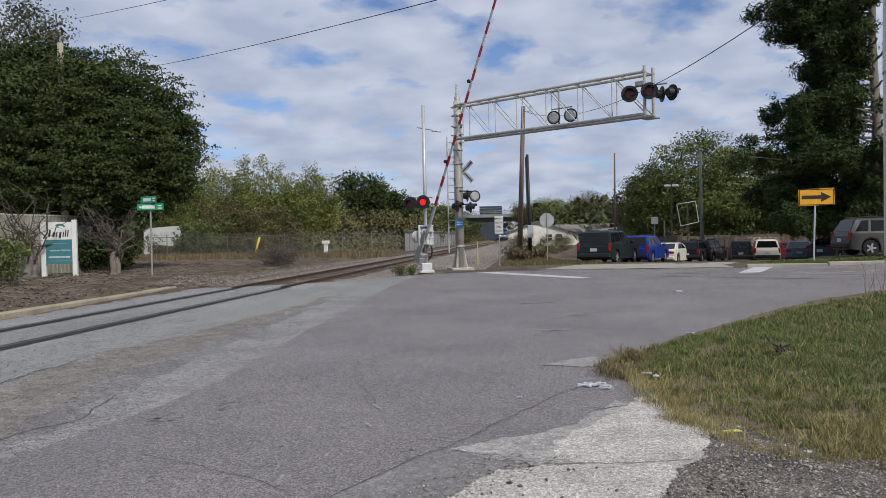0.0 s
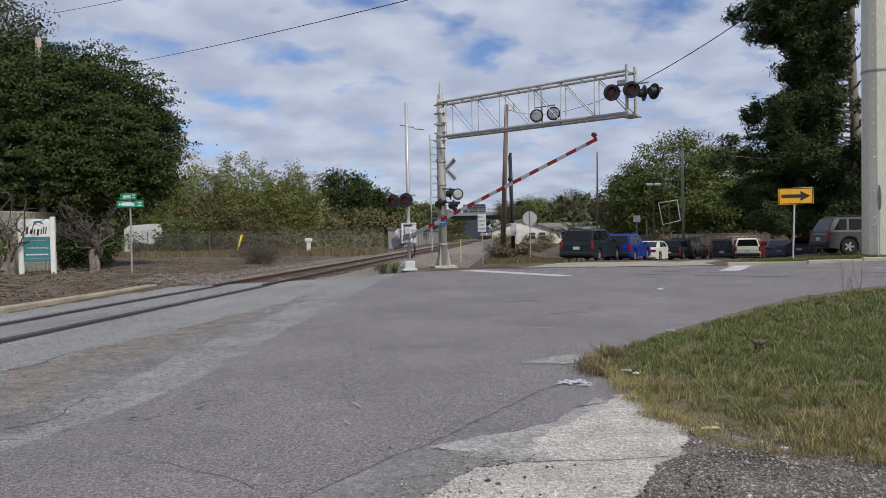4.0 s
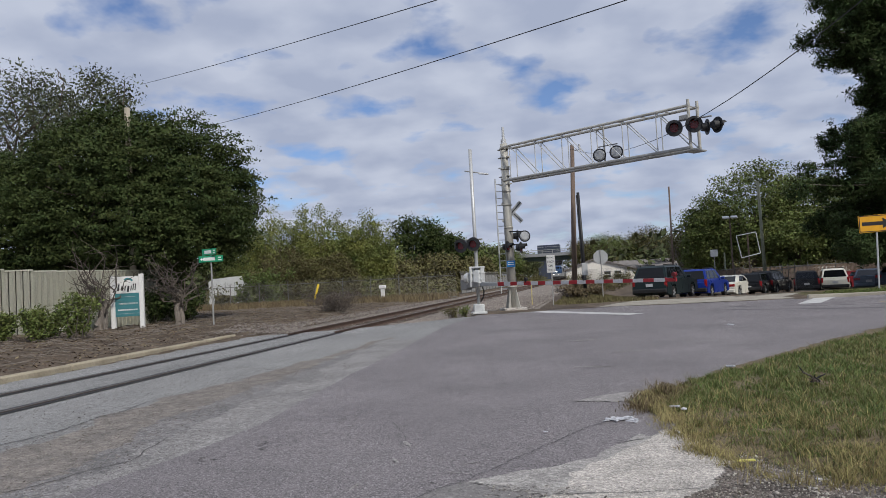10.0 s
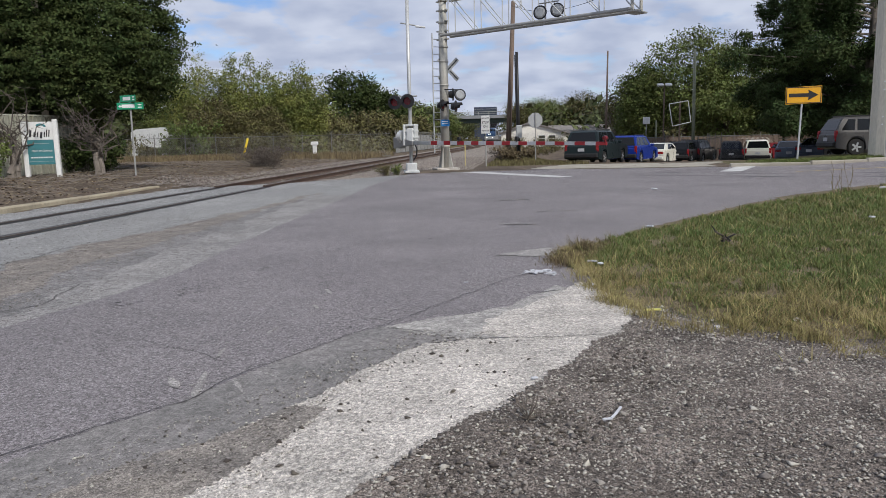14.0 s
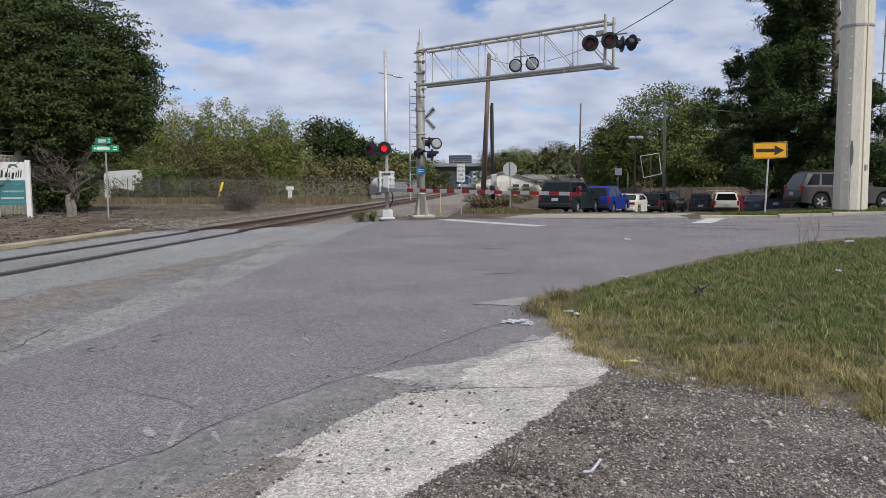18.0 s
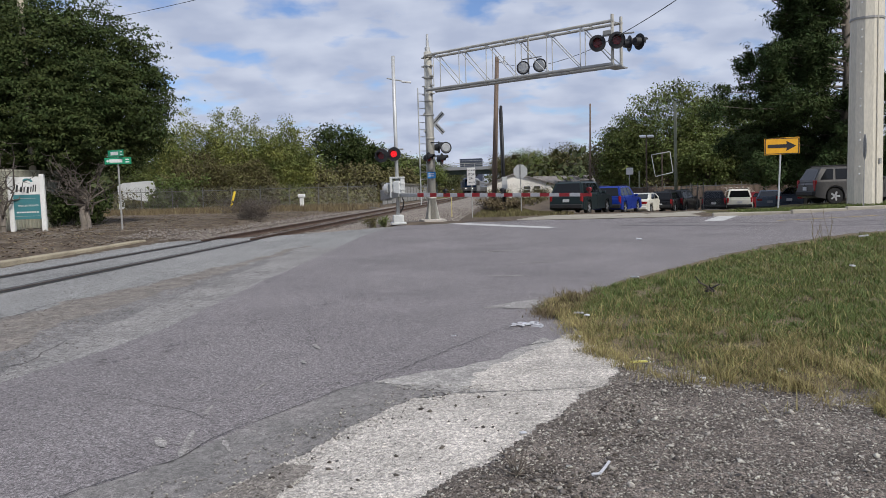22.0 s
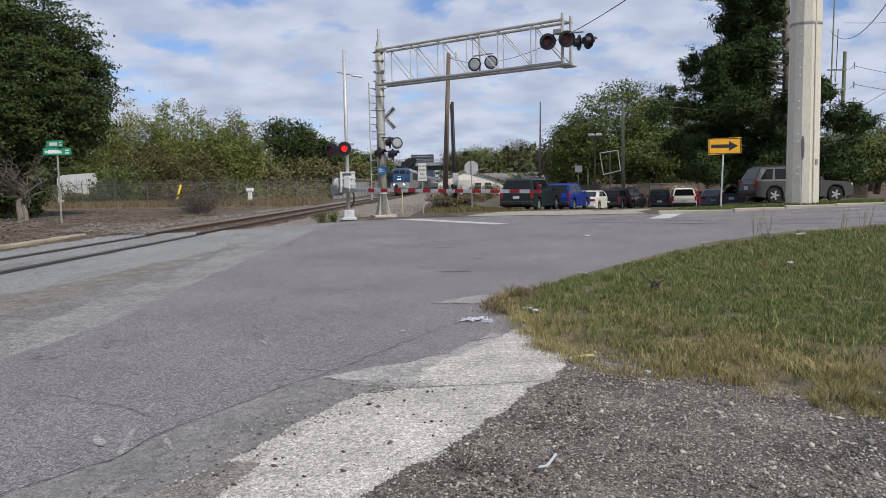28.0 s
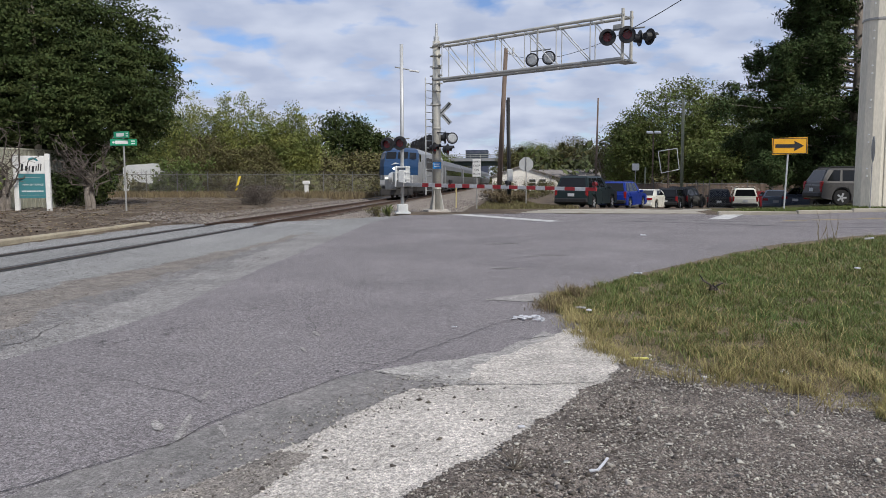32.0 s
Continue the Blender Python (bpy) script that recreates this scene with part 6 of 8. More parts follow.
    box(bm, (0.16, W - 0.12, 0.24), (L / 2 - 0.03, 0, low + 0.20), None, 0.05)
    part("front_bumper", bm, TRIM_BLACK if style != "sedan" else paint, root)
    bm = bmesh.new()
    box(bm, (0.05, W * 0.55, 0.16), (L / 2 - 0.01, 0, hood - 0.22), None, 0.01)
    part("grille", bm, TRIM_BLACK, root)
    bm = bmesh.new()
    box(bm, (0.02, 0.36, 0.16), (-L / 2 - 0.012, 0, belt - 0.30), None, 0.005)
    part("number_plate", bm, PLATE, root)
    return root


def paint(name, col, metal=0.3):
    return mat(name, col, 0.3, metal * 0.2, tuple(c * 0.85 for c in col), 2, 200, 0.0, 0.3, 0.22)


P_GREEN, P_BLUE, P_WHITE, P_BLACK = paint("dark_green_paint", (0.016, 0.026, 0.028)), paint("bright_blue_paint", (0.012, 0.035, 0.24)), paint("cream_white_paint", (0.66, 0.65, 0.58), 0), paint("black_car_paint", (0.010, 0.011, 0.013))
P_GREY, P_SILVER, P_RED, P_STEEL = paint("grey_car_paint", (0.082, 0.079, 0.077)), paint("silver_blue_paint", (0.16, 0.19, 0.24)), paint("red_car_paint", (0.15, 0.012, 0.016)), paint("dark_steel_paint", (0.045, 0.055, 0.075))
AZ = 25
vehicle("parked_suv", "dark green sport utility vehicle parked at the lot's edge", 5.25, 42.4, AZ, 4.95, 1.90, 1.80, P_GREEN)
vehicle("parked_suv", "bright blue sport utility vehicle with chrome wheels", 7.85, 47.1, AZ, 4.45, 1.82, 1.68, P_BLUE)
vehicle("parked_coupe", "cream-white two-door coupe parked beside the blue one", 10.5, 52.6, AZ + 3, 4.6, 1.78, 1.38, P_WHITE, "sedan")
vehicle("parked_hatchback", "small black hatchback parked nose to the fence", 12.35, 54.4, AZ, 4.2, 1.74, 1.50, P_BLACK)
vehicle("parked_suv", "black sport utility vehicle behind the hatchback", 13.7, 56.6, AZ + 4, 4.6, 1.82, 1.66, P_BLACK)
vehicle("parked_suv", "black sport utility vehicle inside the fenced lot", 17.6, 62.0, 15, 4.6, 1.82, 1.70, P_BLACK)
vehicle("parked_pickup", "white sport utility truck inside the fenced lot", 19.6, 62.6, 12, 4.9, 1.92, 1.78, P_WHITE)
vehicle("parked_sedan", "dark red car half hidden in the lot", 22.9, 68.6, 60, 4.5, 1.8, 1.5, P_RED, "sedan")
vehicle("parked_van", "white van roof showing over the other cars", 23.2, 73.0, 75, 4.9, 1.9, 1.95, P_WHITE)
vehicle("parked_sedan", "silver-blue sedan parked behind the grass bank", 19.8, 55.6, 18, 4.6, 1.78, 1.42, P_SILVER, "sedan")
vehicle("parked_sedan", "steel-blue sedan beside the grass bank", 20.7, 52.0, 40, 4.6, 1.78, 1.48, P_STEEL, "sedan")
vehicle("parked_suv", "grey compact sport utility vehicle by the steel pole", 16.75, 35.4, 87, 4.55, 1.8, 1.66, P_GREY)

# ---------------------------------------------------------------- house, lot fittings, bridge and distance
def house():
    root = thing("white_house", "small weathered white house with a grey shingle roof", "house", pose(0, 105, -0.05))
    bm = bmesh.new()
    prism(bm, [(-2.0, 0), (6.9, 0), (6.9, 1.9), (2.0, 3.35), (-2.0, 1.95)], 0, 9)
    part("gable_wing", bm, HOUSE_WHITE, root)
    bm = bmesh.new()
    prism(bm, [(-2.4, 1.84), (2.0, 3.38), (7.3, 1.80), (7.3, 1.93), (2.0, 3.54), (-2.4, 1.98)], -0.4, 9.3)
    part("roof", bm, SHINGLE, root)
    bm = bmesh.new()
    box(bm, (6.2, 6, 1.9), (9.95, 4.5, 0.95))
    part("side_wing", bm, HOUSE_WHITE, root)
    bm = bmesh.new()
    prism(bm, [(1.0, 1.75), (4.5, 2.85), (8.0, 1.75), (8.0, 1.88), (4.5, 3.0), (1.0, 1.88)], 4.6, 13.2, "x")
    part("roof", bm, SHINGLE, root)
    for x, yw in ((3.6, -0.03), (5.0, -0.03), (8.2, 1.47), (10.0, 1.47), (11.8, 1.47)):
        bm = bmesh.new()
        box(bm, (0.9, 0.06, 0.9), (x, yw, 1.15))
        w = part("window", bm, DARK_INK, root)
        bm = bmesh.new()
        for dx in (-0.47, 0.47):
            box(bm, (0.07, 0.09, 1.0), (x + dx, yw - 0.01, 1.15))
        for dz in (-0.47, 0, 0.47):
            box(bm, (0.9, 0.09, 0.07), (x, yw - 0.015, 1.15 + dz))
        part("window_frame", bm, WHITE, w)
    bm = bmesh.new()
    for i in range(14):
        box(bm, (7.8, 0.02, 0.015), (2.8, -0.008, 0.15 + i * 0.14))
    part("board_joints", bm, SHINGLE, root)
    hedge = [(-1.6 + i * 0.62 + 0.3 * noise.noise((i, 0, 0)), -0.7 + 0.3 * noise.noise((i, 4, 0)), 0.75 + 0.35 * noise.noise((i * 1.7, 0, 9)), 0.5, 0.4, 0.6) for i in range(14) if i not in (5, 6, 9)]
    v, f = leaf_cloud(hedge, 7000, 0.05, 44, 0.2, 12, 0.8, 0.3)
    ivy = pydata("ivy", v, f, LEAF_OLIVE)
    ivy.matrix_world = pose(0, 105, 0)
    tagged(ivy, "dark ivy growing along the house wall", "hedge", kind="stuff")


house()


def lot_fittings():
    g = -land(12.3, 62)
    rt = thing("lot_lamp", "twin floodlight on a thin rusty pole", "street lamp", pose(12.3, 62, -g))
    bm = bmesh.new()
    rod(bm, (0, 0, -0.2), (0, 0, 5.1 + g), 0.07, 0.05, 8)
    part("pole", bm, POLE_WOOD, rt)
    for sx in (-0.3, 0.32):
        bm = bmesh.new()
        box(bm, (0.5, 0.4, 0.14), (sx, -0.1, 5.2 + g), (20, 0, 0), 0.03)
        part("lamp_head", bm, LIGHT_METAL, rt)
    rt = thing("empty_sign_frame", "tilted empty white sign frame among the trees", "sign frame", pose(13.45, 62, -g))
    cs = [(-0.75, 3.7), (0.72, 3.92), (0.95, 2.25), (-0.45, 1.95)]
    for a, b in zip(cs, cs[1:] + cs[:1]):
        bm = bmesh.new()
        rod(bm, (a[0], 0, a[1] + g), (b[0], 0, b[1] + g), 0.035, n=6)
        part("frame_bar", bm, WHITE, rt)
    bm = bmesh.new()
    rod(bm, (0.1, 0.05, -0.2), (0.1, 0.05, 3.9 + g), 0.06, n=8)
    part("post", bm, POLE_WOOD, rt)
    rt = thing("notice_board", "small white notice on a post in the lot", "sign", pose(10.95, 62, -g))
    sign_post(rt, 2.3 + g, 0.04)
    bm = bmesh.new()
    box(bm, (0.55, 0.03, 0.55), (0, -0.05, 2.45 + g), None, 0.005)
    part("plate", bm, WHITE, rt)
    for x, y, h in ((20.2, 58, 4.2), (11.9, 63, 3.5)):
        pole("short_post", (x, y), h, 0.07, 0.06, GREY_POLE, "short grey wooden post in the lot")


lot_fittings()


def bridge():
    root = thing("road_bridge", "grey concrete road bridge with a railing crossing the railway", "bridge", pose(0, 150, 0), kind="structure")
    bm = bmesh.new()
    box(bm, (124, 7.6, 0.62), (7.2, 3.5, 5.57))
    part("deck", bm, BRIDGE, root)
    for y in (0.6, 2.6, 4.6, 6.6):
        bm = bmesh.new()
        box(bm, (124, 0.3, 0.80), (7.2, y, 4.87))
        part("girder", bm, BRIDGE_DARK, root)
    for z, t in ((6.56, 0.10), (6.22, 0.07)):
        bm = bmesh.new()
        box(bm, (124, 0.1, t), (7.2, -0.2, z))
        part("rail", bm, GALV_OLD, root)
    for i in range(60):
        bm = bmesh.new()
        box(bm, (0.09, 0.09, 0.72), (-53 + i * 2.05, -0.2, 6.22))
        part("railing_post", bm, GALV_OLD, root)
    for x in (-14.6, 2.8, 16.7):
        bm = bmesh.new()
        box(bm, (1.0, 6.6, 4.9), (x, 3.5, 2.05), None, 0.05)
        part("pier", bm, BRIDGE, root)
    rt = thing("dark_building", "dark blue flat-roofed building beyond the bridge", "building", pose(-12.55, 262, 0))
    bm = bmesh.new()
    box(bm, (7.8, 8, 12.1), (0, 4, 6.05))
    part("wall", bm, DARK_BLUE_CLAD, rt)
    for i in range(6):
        bm = bmesh.new()
        box(bm, (7.84, 0.1, 0.10), (0, -0.04, 8.4 + i * 0.6))
        part("cladding_joint", bm, SIGN_BACK if i == 5 else BRIDGE_DARK, rt)
    rt = thing("brick_block", "far brown brick building over the trees", "building", pose(14.0, 190, 0))
    bm = bmesh.new()
    box(bm, (4.2, 8, 9.6), (0, 4, 4.8))
    part("wall", bm, BRICK_FAR, rt)
    bm = bmesh.new()
    box(bm, (4.5, 8.3, 0.4), (0, 4, 9.7))
    part("roof", bm, BRIDGE, rt)


bridge()


def far_woods():
    """A belt of woods that closes the distance all round."""
    rng = np.random.default_rng(5)
    blobs = []
    for i in range(420):
        side = rng.random()
        if side < 0.42:
            x, y = rng.uniform(-150, -38), rng.uniform(78, 170)
        elif side < 0.74:
            x, y = rng.uniform(6, 170), rng.uniform(108, 190)
        elif side < 0.86:
            x, y = rng.uniform(-120, 120), rng.uniform(340, 380)
        elif side < 0.93:
            x, y = rng.uniform(70, 170), rng.uniform(60, 110)
        else:
            x, y = rng.uniform(-90, -48), rng.uniform(30, 80)
        h = rng.uniform(2.6, 4.2) * (1 + (0.5 if y > 300 else 0))
        blobs.append((x, y, h, rng.uniform(4, 7), rng.uniform(3, 5), h * 1.05))
    v, f = leaf_cloud(blobs, 95000, 0.55, 9, 0.9, 14, 0.6, 0.6)
    ob = pydata("far_woods", v, f, LEAF_FAR)
    tagged(ob, "distant belt of mixed green and brown woods", "woods", kind="stuff")
    blobs = []
    for i in range(260):
        k = rng.random()
        if k < 0.45:
            x, y = rng.uniform(-40, -13.5), rng.uniform(63, 118)
        elif k < 0.75:
            x, y = rng.uniform(13, 44), rng.uniform(70, 112)
        else:
            x, y = rng.choice([-14.5, 0.5]) + rng.uniform(-1.2, 1.2), rng.uniform(112, 330)
        blobs.append((x, y, 0.7, rng.uniform(1.2, 2.6), rng.uniform(1, 2), rng.uniform(0.7, 1.7)))
    v, f = leaf_cloud(blobs, 52000, 0.17, 10, 0.35, 12, 0.8, 0.3)
    ob = pydata("scrub", v, f, LEAF_OLIVE)
    tagged(ob, "olive scrub and undergrowth below the trees", "scrub", kind="stuff")


far_woods()


# ---------------------------------------------------------------- the train
def locomotive():
    root = thing("locomotive", "blue-nosed silver diesel locomotive with lit headlights", "locomotive")
    lv = [(0.55, 0.45, 0.85, 1.35), (1.0, 0.08, 0.92, 1.50), (1.9, 0.0, 0.95, 1.55), (2.6, 0.10, 0.95, 1.55), (3.15, 0.42, 0.93, 1.55), (3.75, 0.92, 0.90, 1.50), (4.02, 1.5, 0.80, 1.32), (4.2, 2.2, 0.65, 1.0)]
    rings = []
    for z, yf, hw, w in lv:
        rings.append([(-hw, yf, z), (hw, yf, z), (w, yf + 1.35, z), (w, 20.8, z), (-w, 20.8, z), (-w, yf + 1.35, z)])
    bm = bmesh.new()
    loft(bm, rings)
    for f in bm.faces:
        c = f.calc_center_median()
        f.material_index = 1 if (c.y < 4 and c.z > 1.85 and abs(f.normal.x) < 0.93 and c.z < 4.4) else (2 if c.z < 0.95 else 0)
    part("body", bm, [TRAIN_SILVER, TRAIN_BLUE, TRAIN_DARK], root)
    bm = bmesh.new()
    for v in (-1, 1):
        a = Vector((v * 0.08, 0.50, 3.22)); b = Vector((v * 0.86, 0.50, 3.22)); c = Vector((v * 0.84, 0.90, 3.78)); d = Vector((v * 0.08, 0.90, 3.78))
        n = Vector((0, -0.8, 0.55)) * 0.03
        vs = [bm.verts.new(p + n) for p in (a, b, c, d)]
        bm.faces.new(vs if v > 0 else vs[::-1])
        # quarter panes on the chamfers
        q = [Vector((v * 0.98, 0.62, 3.22)), Vector((v * 1.40, 1.25, 3.22)), Vector((v * 1.37, 1.62, 3.74)), Vector((v * 0.95, 1.02, 3.74))]
        n = Vector((v * 0.75, -0.55, 0.35)) * 0.03
        vs = [bm.verts.new(p + n) for p in q]
        bm.faces.new(vs if v > 0 else vs[::-1])
    part("windscreen", bm, CAR_GLASS, root)
    for v in (-1, 1):
        bm = bmesh.new()
        box(bm, (0.03, 0.9, 0.62), (v * 1.545, 2.75, 3.35), None, 0.01)
        part("cab_window", bm, CAR_GLASS, root)
        bm = bmesh.new()
        disc(bm, (v * 0.72, -0.03, 1.62), (0, 1, 0), 0.09, 0.08, 14)
        part("ditch_light", bm, HEADLIGHT, root, "lit white lamp")
        bm = bmesh.new()
        disc(bm, (v * 0.15, -0.02, 2.42), (0, 1, 0), 0.085, 0.1, 14)
        part("headlight", bm, HEADLIGHT, root, "lit white lamp")
        bm = bmesh.new()
        rod(bm, (v * 1.2, 0.5, 0.9), (v * 1.2, 0.5, 1.9), 0.025, n=6)
        part("handrail", bm, WHITE, root)
        bm = bmesh.new()
        box(bm, (0.03, 12, 1.2), (v * 1.56, 12.5, 2.9), None, 0.01)
        part("side_grille", bm, TRAIN_DARK, root)
        bm = bmesh.new()
        box(bm, (0.03, 0.85, 2.2), (v * 1.56, 4.4, 2.15), None, 0.01)
        part("cab_door", bm, TRAIN_SILVER, root)
        for yb in (4.0, 16.5):
            bm = bmesh.new()
            box(bm, (0.16, 3.6, 0.42), (v * 1.12, yb, 0.62), None, 0.05)
            part("bogie_frame", bm, TRAIN_DARK, root)
            for k in (-1.15, 1.15):
                bm = bmesh.new()
                disc(bm, (v * 0.80, yb + k, 0.5), (1, 0, 0), 0.5, 0.14, 24)
                part("wheel", bm, RAIL, root)
    bm = bmesh.new()
    prism(bm, [(-0.36, 2.12), (-0.05, 2.30), (0.40, 2.14), (0.05, 2.20)], -0.03, 0.02)
    bmesh.ops.translate(bm, verts=bm.verts, vec=(0, 0.06, 0.62))
    part("emblem", bm, WHITE, root, "plain white swoosh shape")
    bm = bmesh.new()
    box(bm, (2.5, 0.35, 0.55), (0, 0.25, 0.52), None, 0.06)
    part("pilot_plow", bm, TRAIN_DARK, root)
    bm = bmesh.new()
    box(bm, (0.3, 0.6, 0.3), (0, -0.05, 0.92), None, 0.05)
    part("coupler", bm, TRAIN_DARK, root)
    bm = bmesh.new()
    box(bm, (2.5, 0.06, 0.35), (0, 0.02, 1.30), None, 0.01)
    part("lower_band", bm, TRAIN_SILVER, root)
    bm = bmesh.new()
    box(bm, (2.4, 6.5, 0.9), (0, 10.2, 0.72), None, 0.12)
    part("fuel_tank", bm, TRAIN_DARK, root)
    for y in (9.0, 14.0, 17.5):
        bm = bmesh.new()
        disc(bm, (0, y, 4.46), (0, 0, 1), 0.6, 0.12, 20)
        part("roof_fan", bm, TRAIN_DARK, root)
    return root


def coach(k):
    root = thing("passenger_coach", "ribbed stainless steel passenger coach with dark windows", "train car", None, "train cars")
    prof = [(-1.35, 0.75), (-1.55, 1.25), (-1.58, 2.4), (-1.48, 3.2), (-1.15, 3.75), (-0.5, 3.95), (0.5, 3.95), (1.15, 3.75), (1.48, 3.2), (1.58, 2.4), (1.55, 1.25), (1.35, 0.75)]
    bm = bmesh.new()
    prism(bm, prof, 0.3, 25.7)
    part("shell", bm, STAINLESS, root)
    for v in (-1, 1):
        bm = bmesh.new()
        box(bm, (0.03, 21, 0.62), (v * 1.575, 13, 2.35), (0, v * -3, 0), 0.01)
        part("window_band", bm, CAR_GLASS, root)
        for i in range(5):
            bm = bmesh.new()
            box(bm, (0.03, 25.2, 0.035), (v * 1.57, 13, 1.25 + i * 0.13))
            part("flute", bm, STAINLESS, root)
        bm = bmesh.new()
        box(bm, (0.04, 0.8, 2.0), (v * 1.56, 1.6, 2.0), None, 0.01)
        part("door", bm, TRAIN_SILVER, root)
        for yb in (4, 22):
            bm = bmesh.new()
            box(bm, (0.14, 2.9, 0.35), (v * 1.05, yb, 0.55), None, 0.05)
            part("bogie_frame", bm, TRAIN_DARK, root)
            for q in (-1.1, 1.1):
                bm = bmesh.new()
                disc(bm, (v * 0.80, yb + q, 0.46), (1, 0, 0), 0.46, 0.13, 20)
                part("wheel", bm, RAIL, root)
    bm = bmesh.new()
    box(bm, (2.4, 12, 0.5), (0, 13, 0.6), None, 0.05)
    part("underframe", bm, TRAIN_DARK, root)
    return root


def lower(root):
    """The train's true height and width over the rails."""
    for ob in list(root.children_recursive):
        if ob.type == "MESH":
            ob.data.transform(Matrix.Diagonal((0.94, 1, 0.9, 1)))


loco = locomotive()
lower(loco)
coaches = [coach(0)]
lower(coaches[0])
for k in range(1, 5):
    coaches.append(copy_thing(coaches[0], pose(0, 0, 0)))


def smoke():
    """Thin exhaust that hangs over the locomotive: small uneven puffs."""
    m = bpy.data.materials.new("exhaust")
    m.use_nodes = True
    b = m.node_tree.nodes["Principled BSDF"]
    b.inputs["Base Color"].default_value = (0.16, 0.165, 0.18, 1)
    b.inputs["Roughness"].default_value = 1.0
    b.inputs["Specular IOR Level"].default_value = 0.0
    b.inputs["Alpha"].default_value = 0.03
    rg = random.Random(8)
    bm = bmesh.new()
    for i in range(34):
        t = rg.random()
        r = 0.35 + 0.8 * t * rg.uniform(0.6, 1.2)
        g = bmesh.ops.create_icosphere(bm, subdivisions=2, radius=r)["verts"]
        c = Vector((rg.gauss(0, 0.25 + 0.7 * t), 11 + 13 * t, 3.95 + 1.3 * t ** 0.7 + rg.gauss(0, 0.25)))
        for v in g:
            v.co = c + v.co * (1 + 0.3 * noise.noise(v.co * 1.6 + c))
    ob = link("exhaust_smoke", bm, m, smooth=True)
    return tagged(ob, "thin grey diesel exhaust drifting over the locomotive", "smoke", kind="stuff")


plume = smoke()


# ---------------------------------------------------------------- near ground: grass, stones, cracks, litter
def blades(name, spots, heights, widths, seed, material, label, lean=0.5, category="grass"):
    """Grass blades as thin bent strips, one stuff object."""
    rng = np.random.default_rng(seed)
    n = len(spots)
    a = rng.uniform(0, 2 * np.pi, n)
    side = np.stack([np.cos(a), np.sin(a), np.zeros(n)], 1) * (widths / 2)[:, None]
    b = rng.uniform(0, 2 * np.pi, n)
    tilt = rng.random(n) * lean
    top = np.stack([np.cos(b) * tilt, np.sin(b) * tilt, np.ones(n)], 1) * heights[:, None]
    mid = top * np.array([0.35, 0.35, 0.55])
    v = np.stack([spots - side, spots + side, spots + mid + side * 0.8, spots + mid - side * 0.8, spots + top + side * 0.15, spots + top - side * 0.15], 1).reshape(-1, 3)
    i = np.arange(n)[:, None] * 6
    f = np.concatenate([i + np.array([0, 1, 2, 3]), i + np.array([3, 2, 4, 5])])
    ob = pydata(name, v, f, material)
    return tagged(ob, label, category, kind="stuff")


FIELD_BLADE = mat("mixed_grass_blades", (0.095, 0.092, 0.04), 0.8, 0, (0.17, 0.135, 0.075), 0.5, 8, 0, 0.9, 0.15, island=0.5)


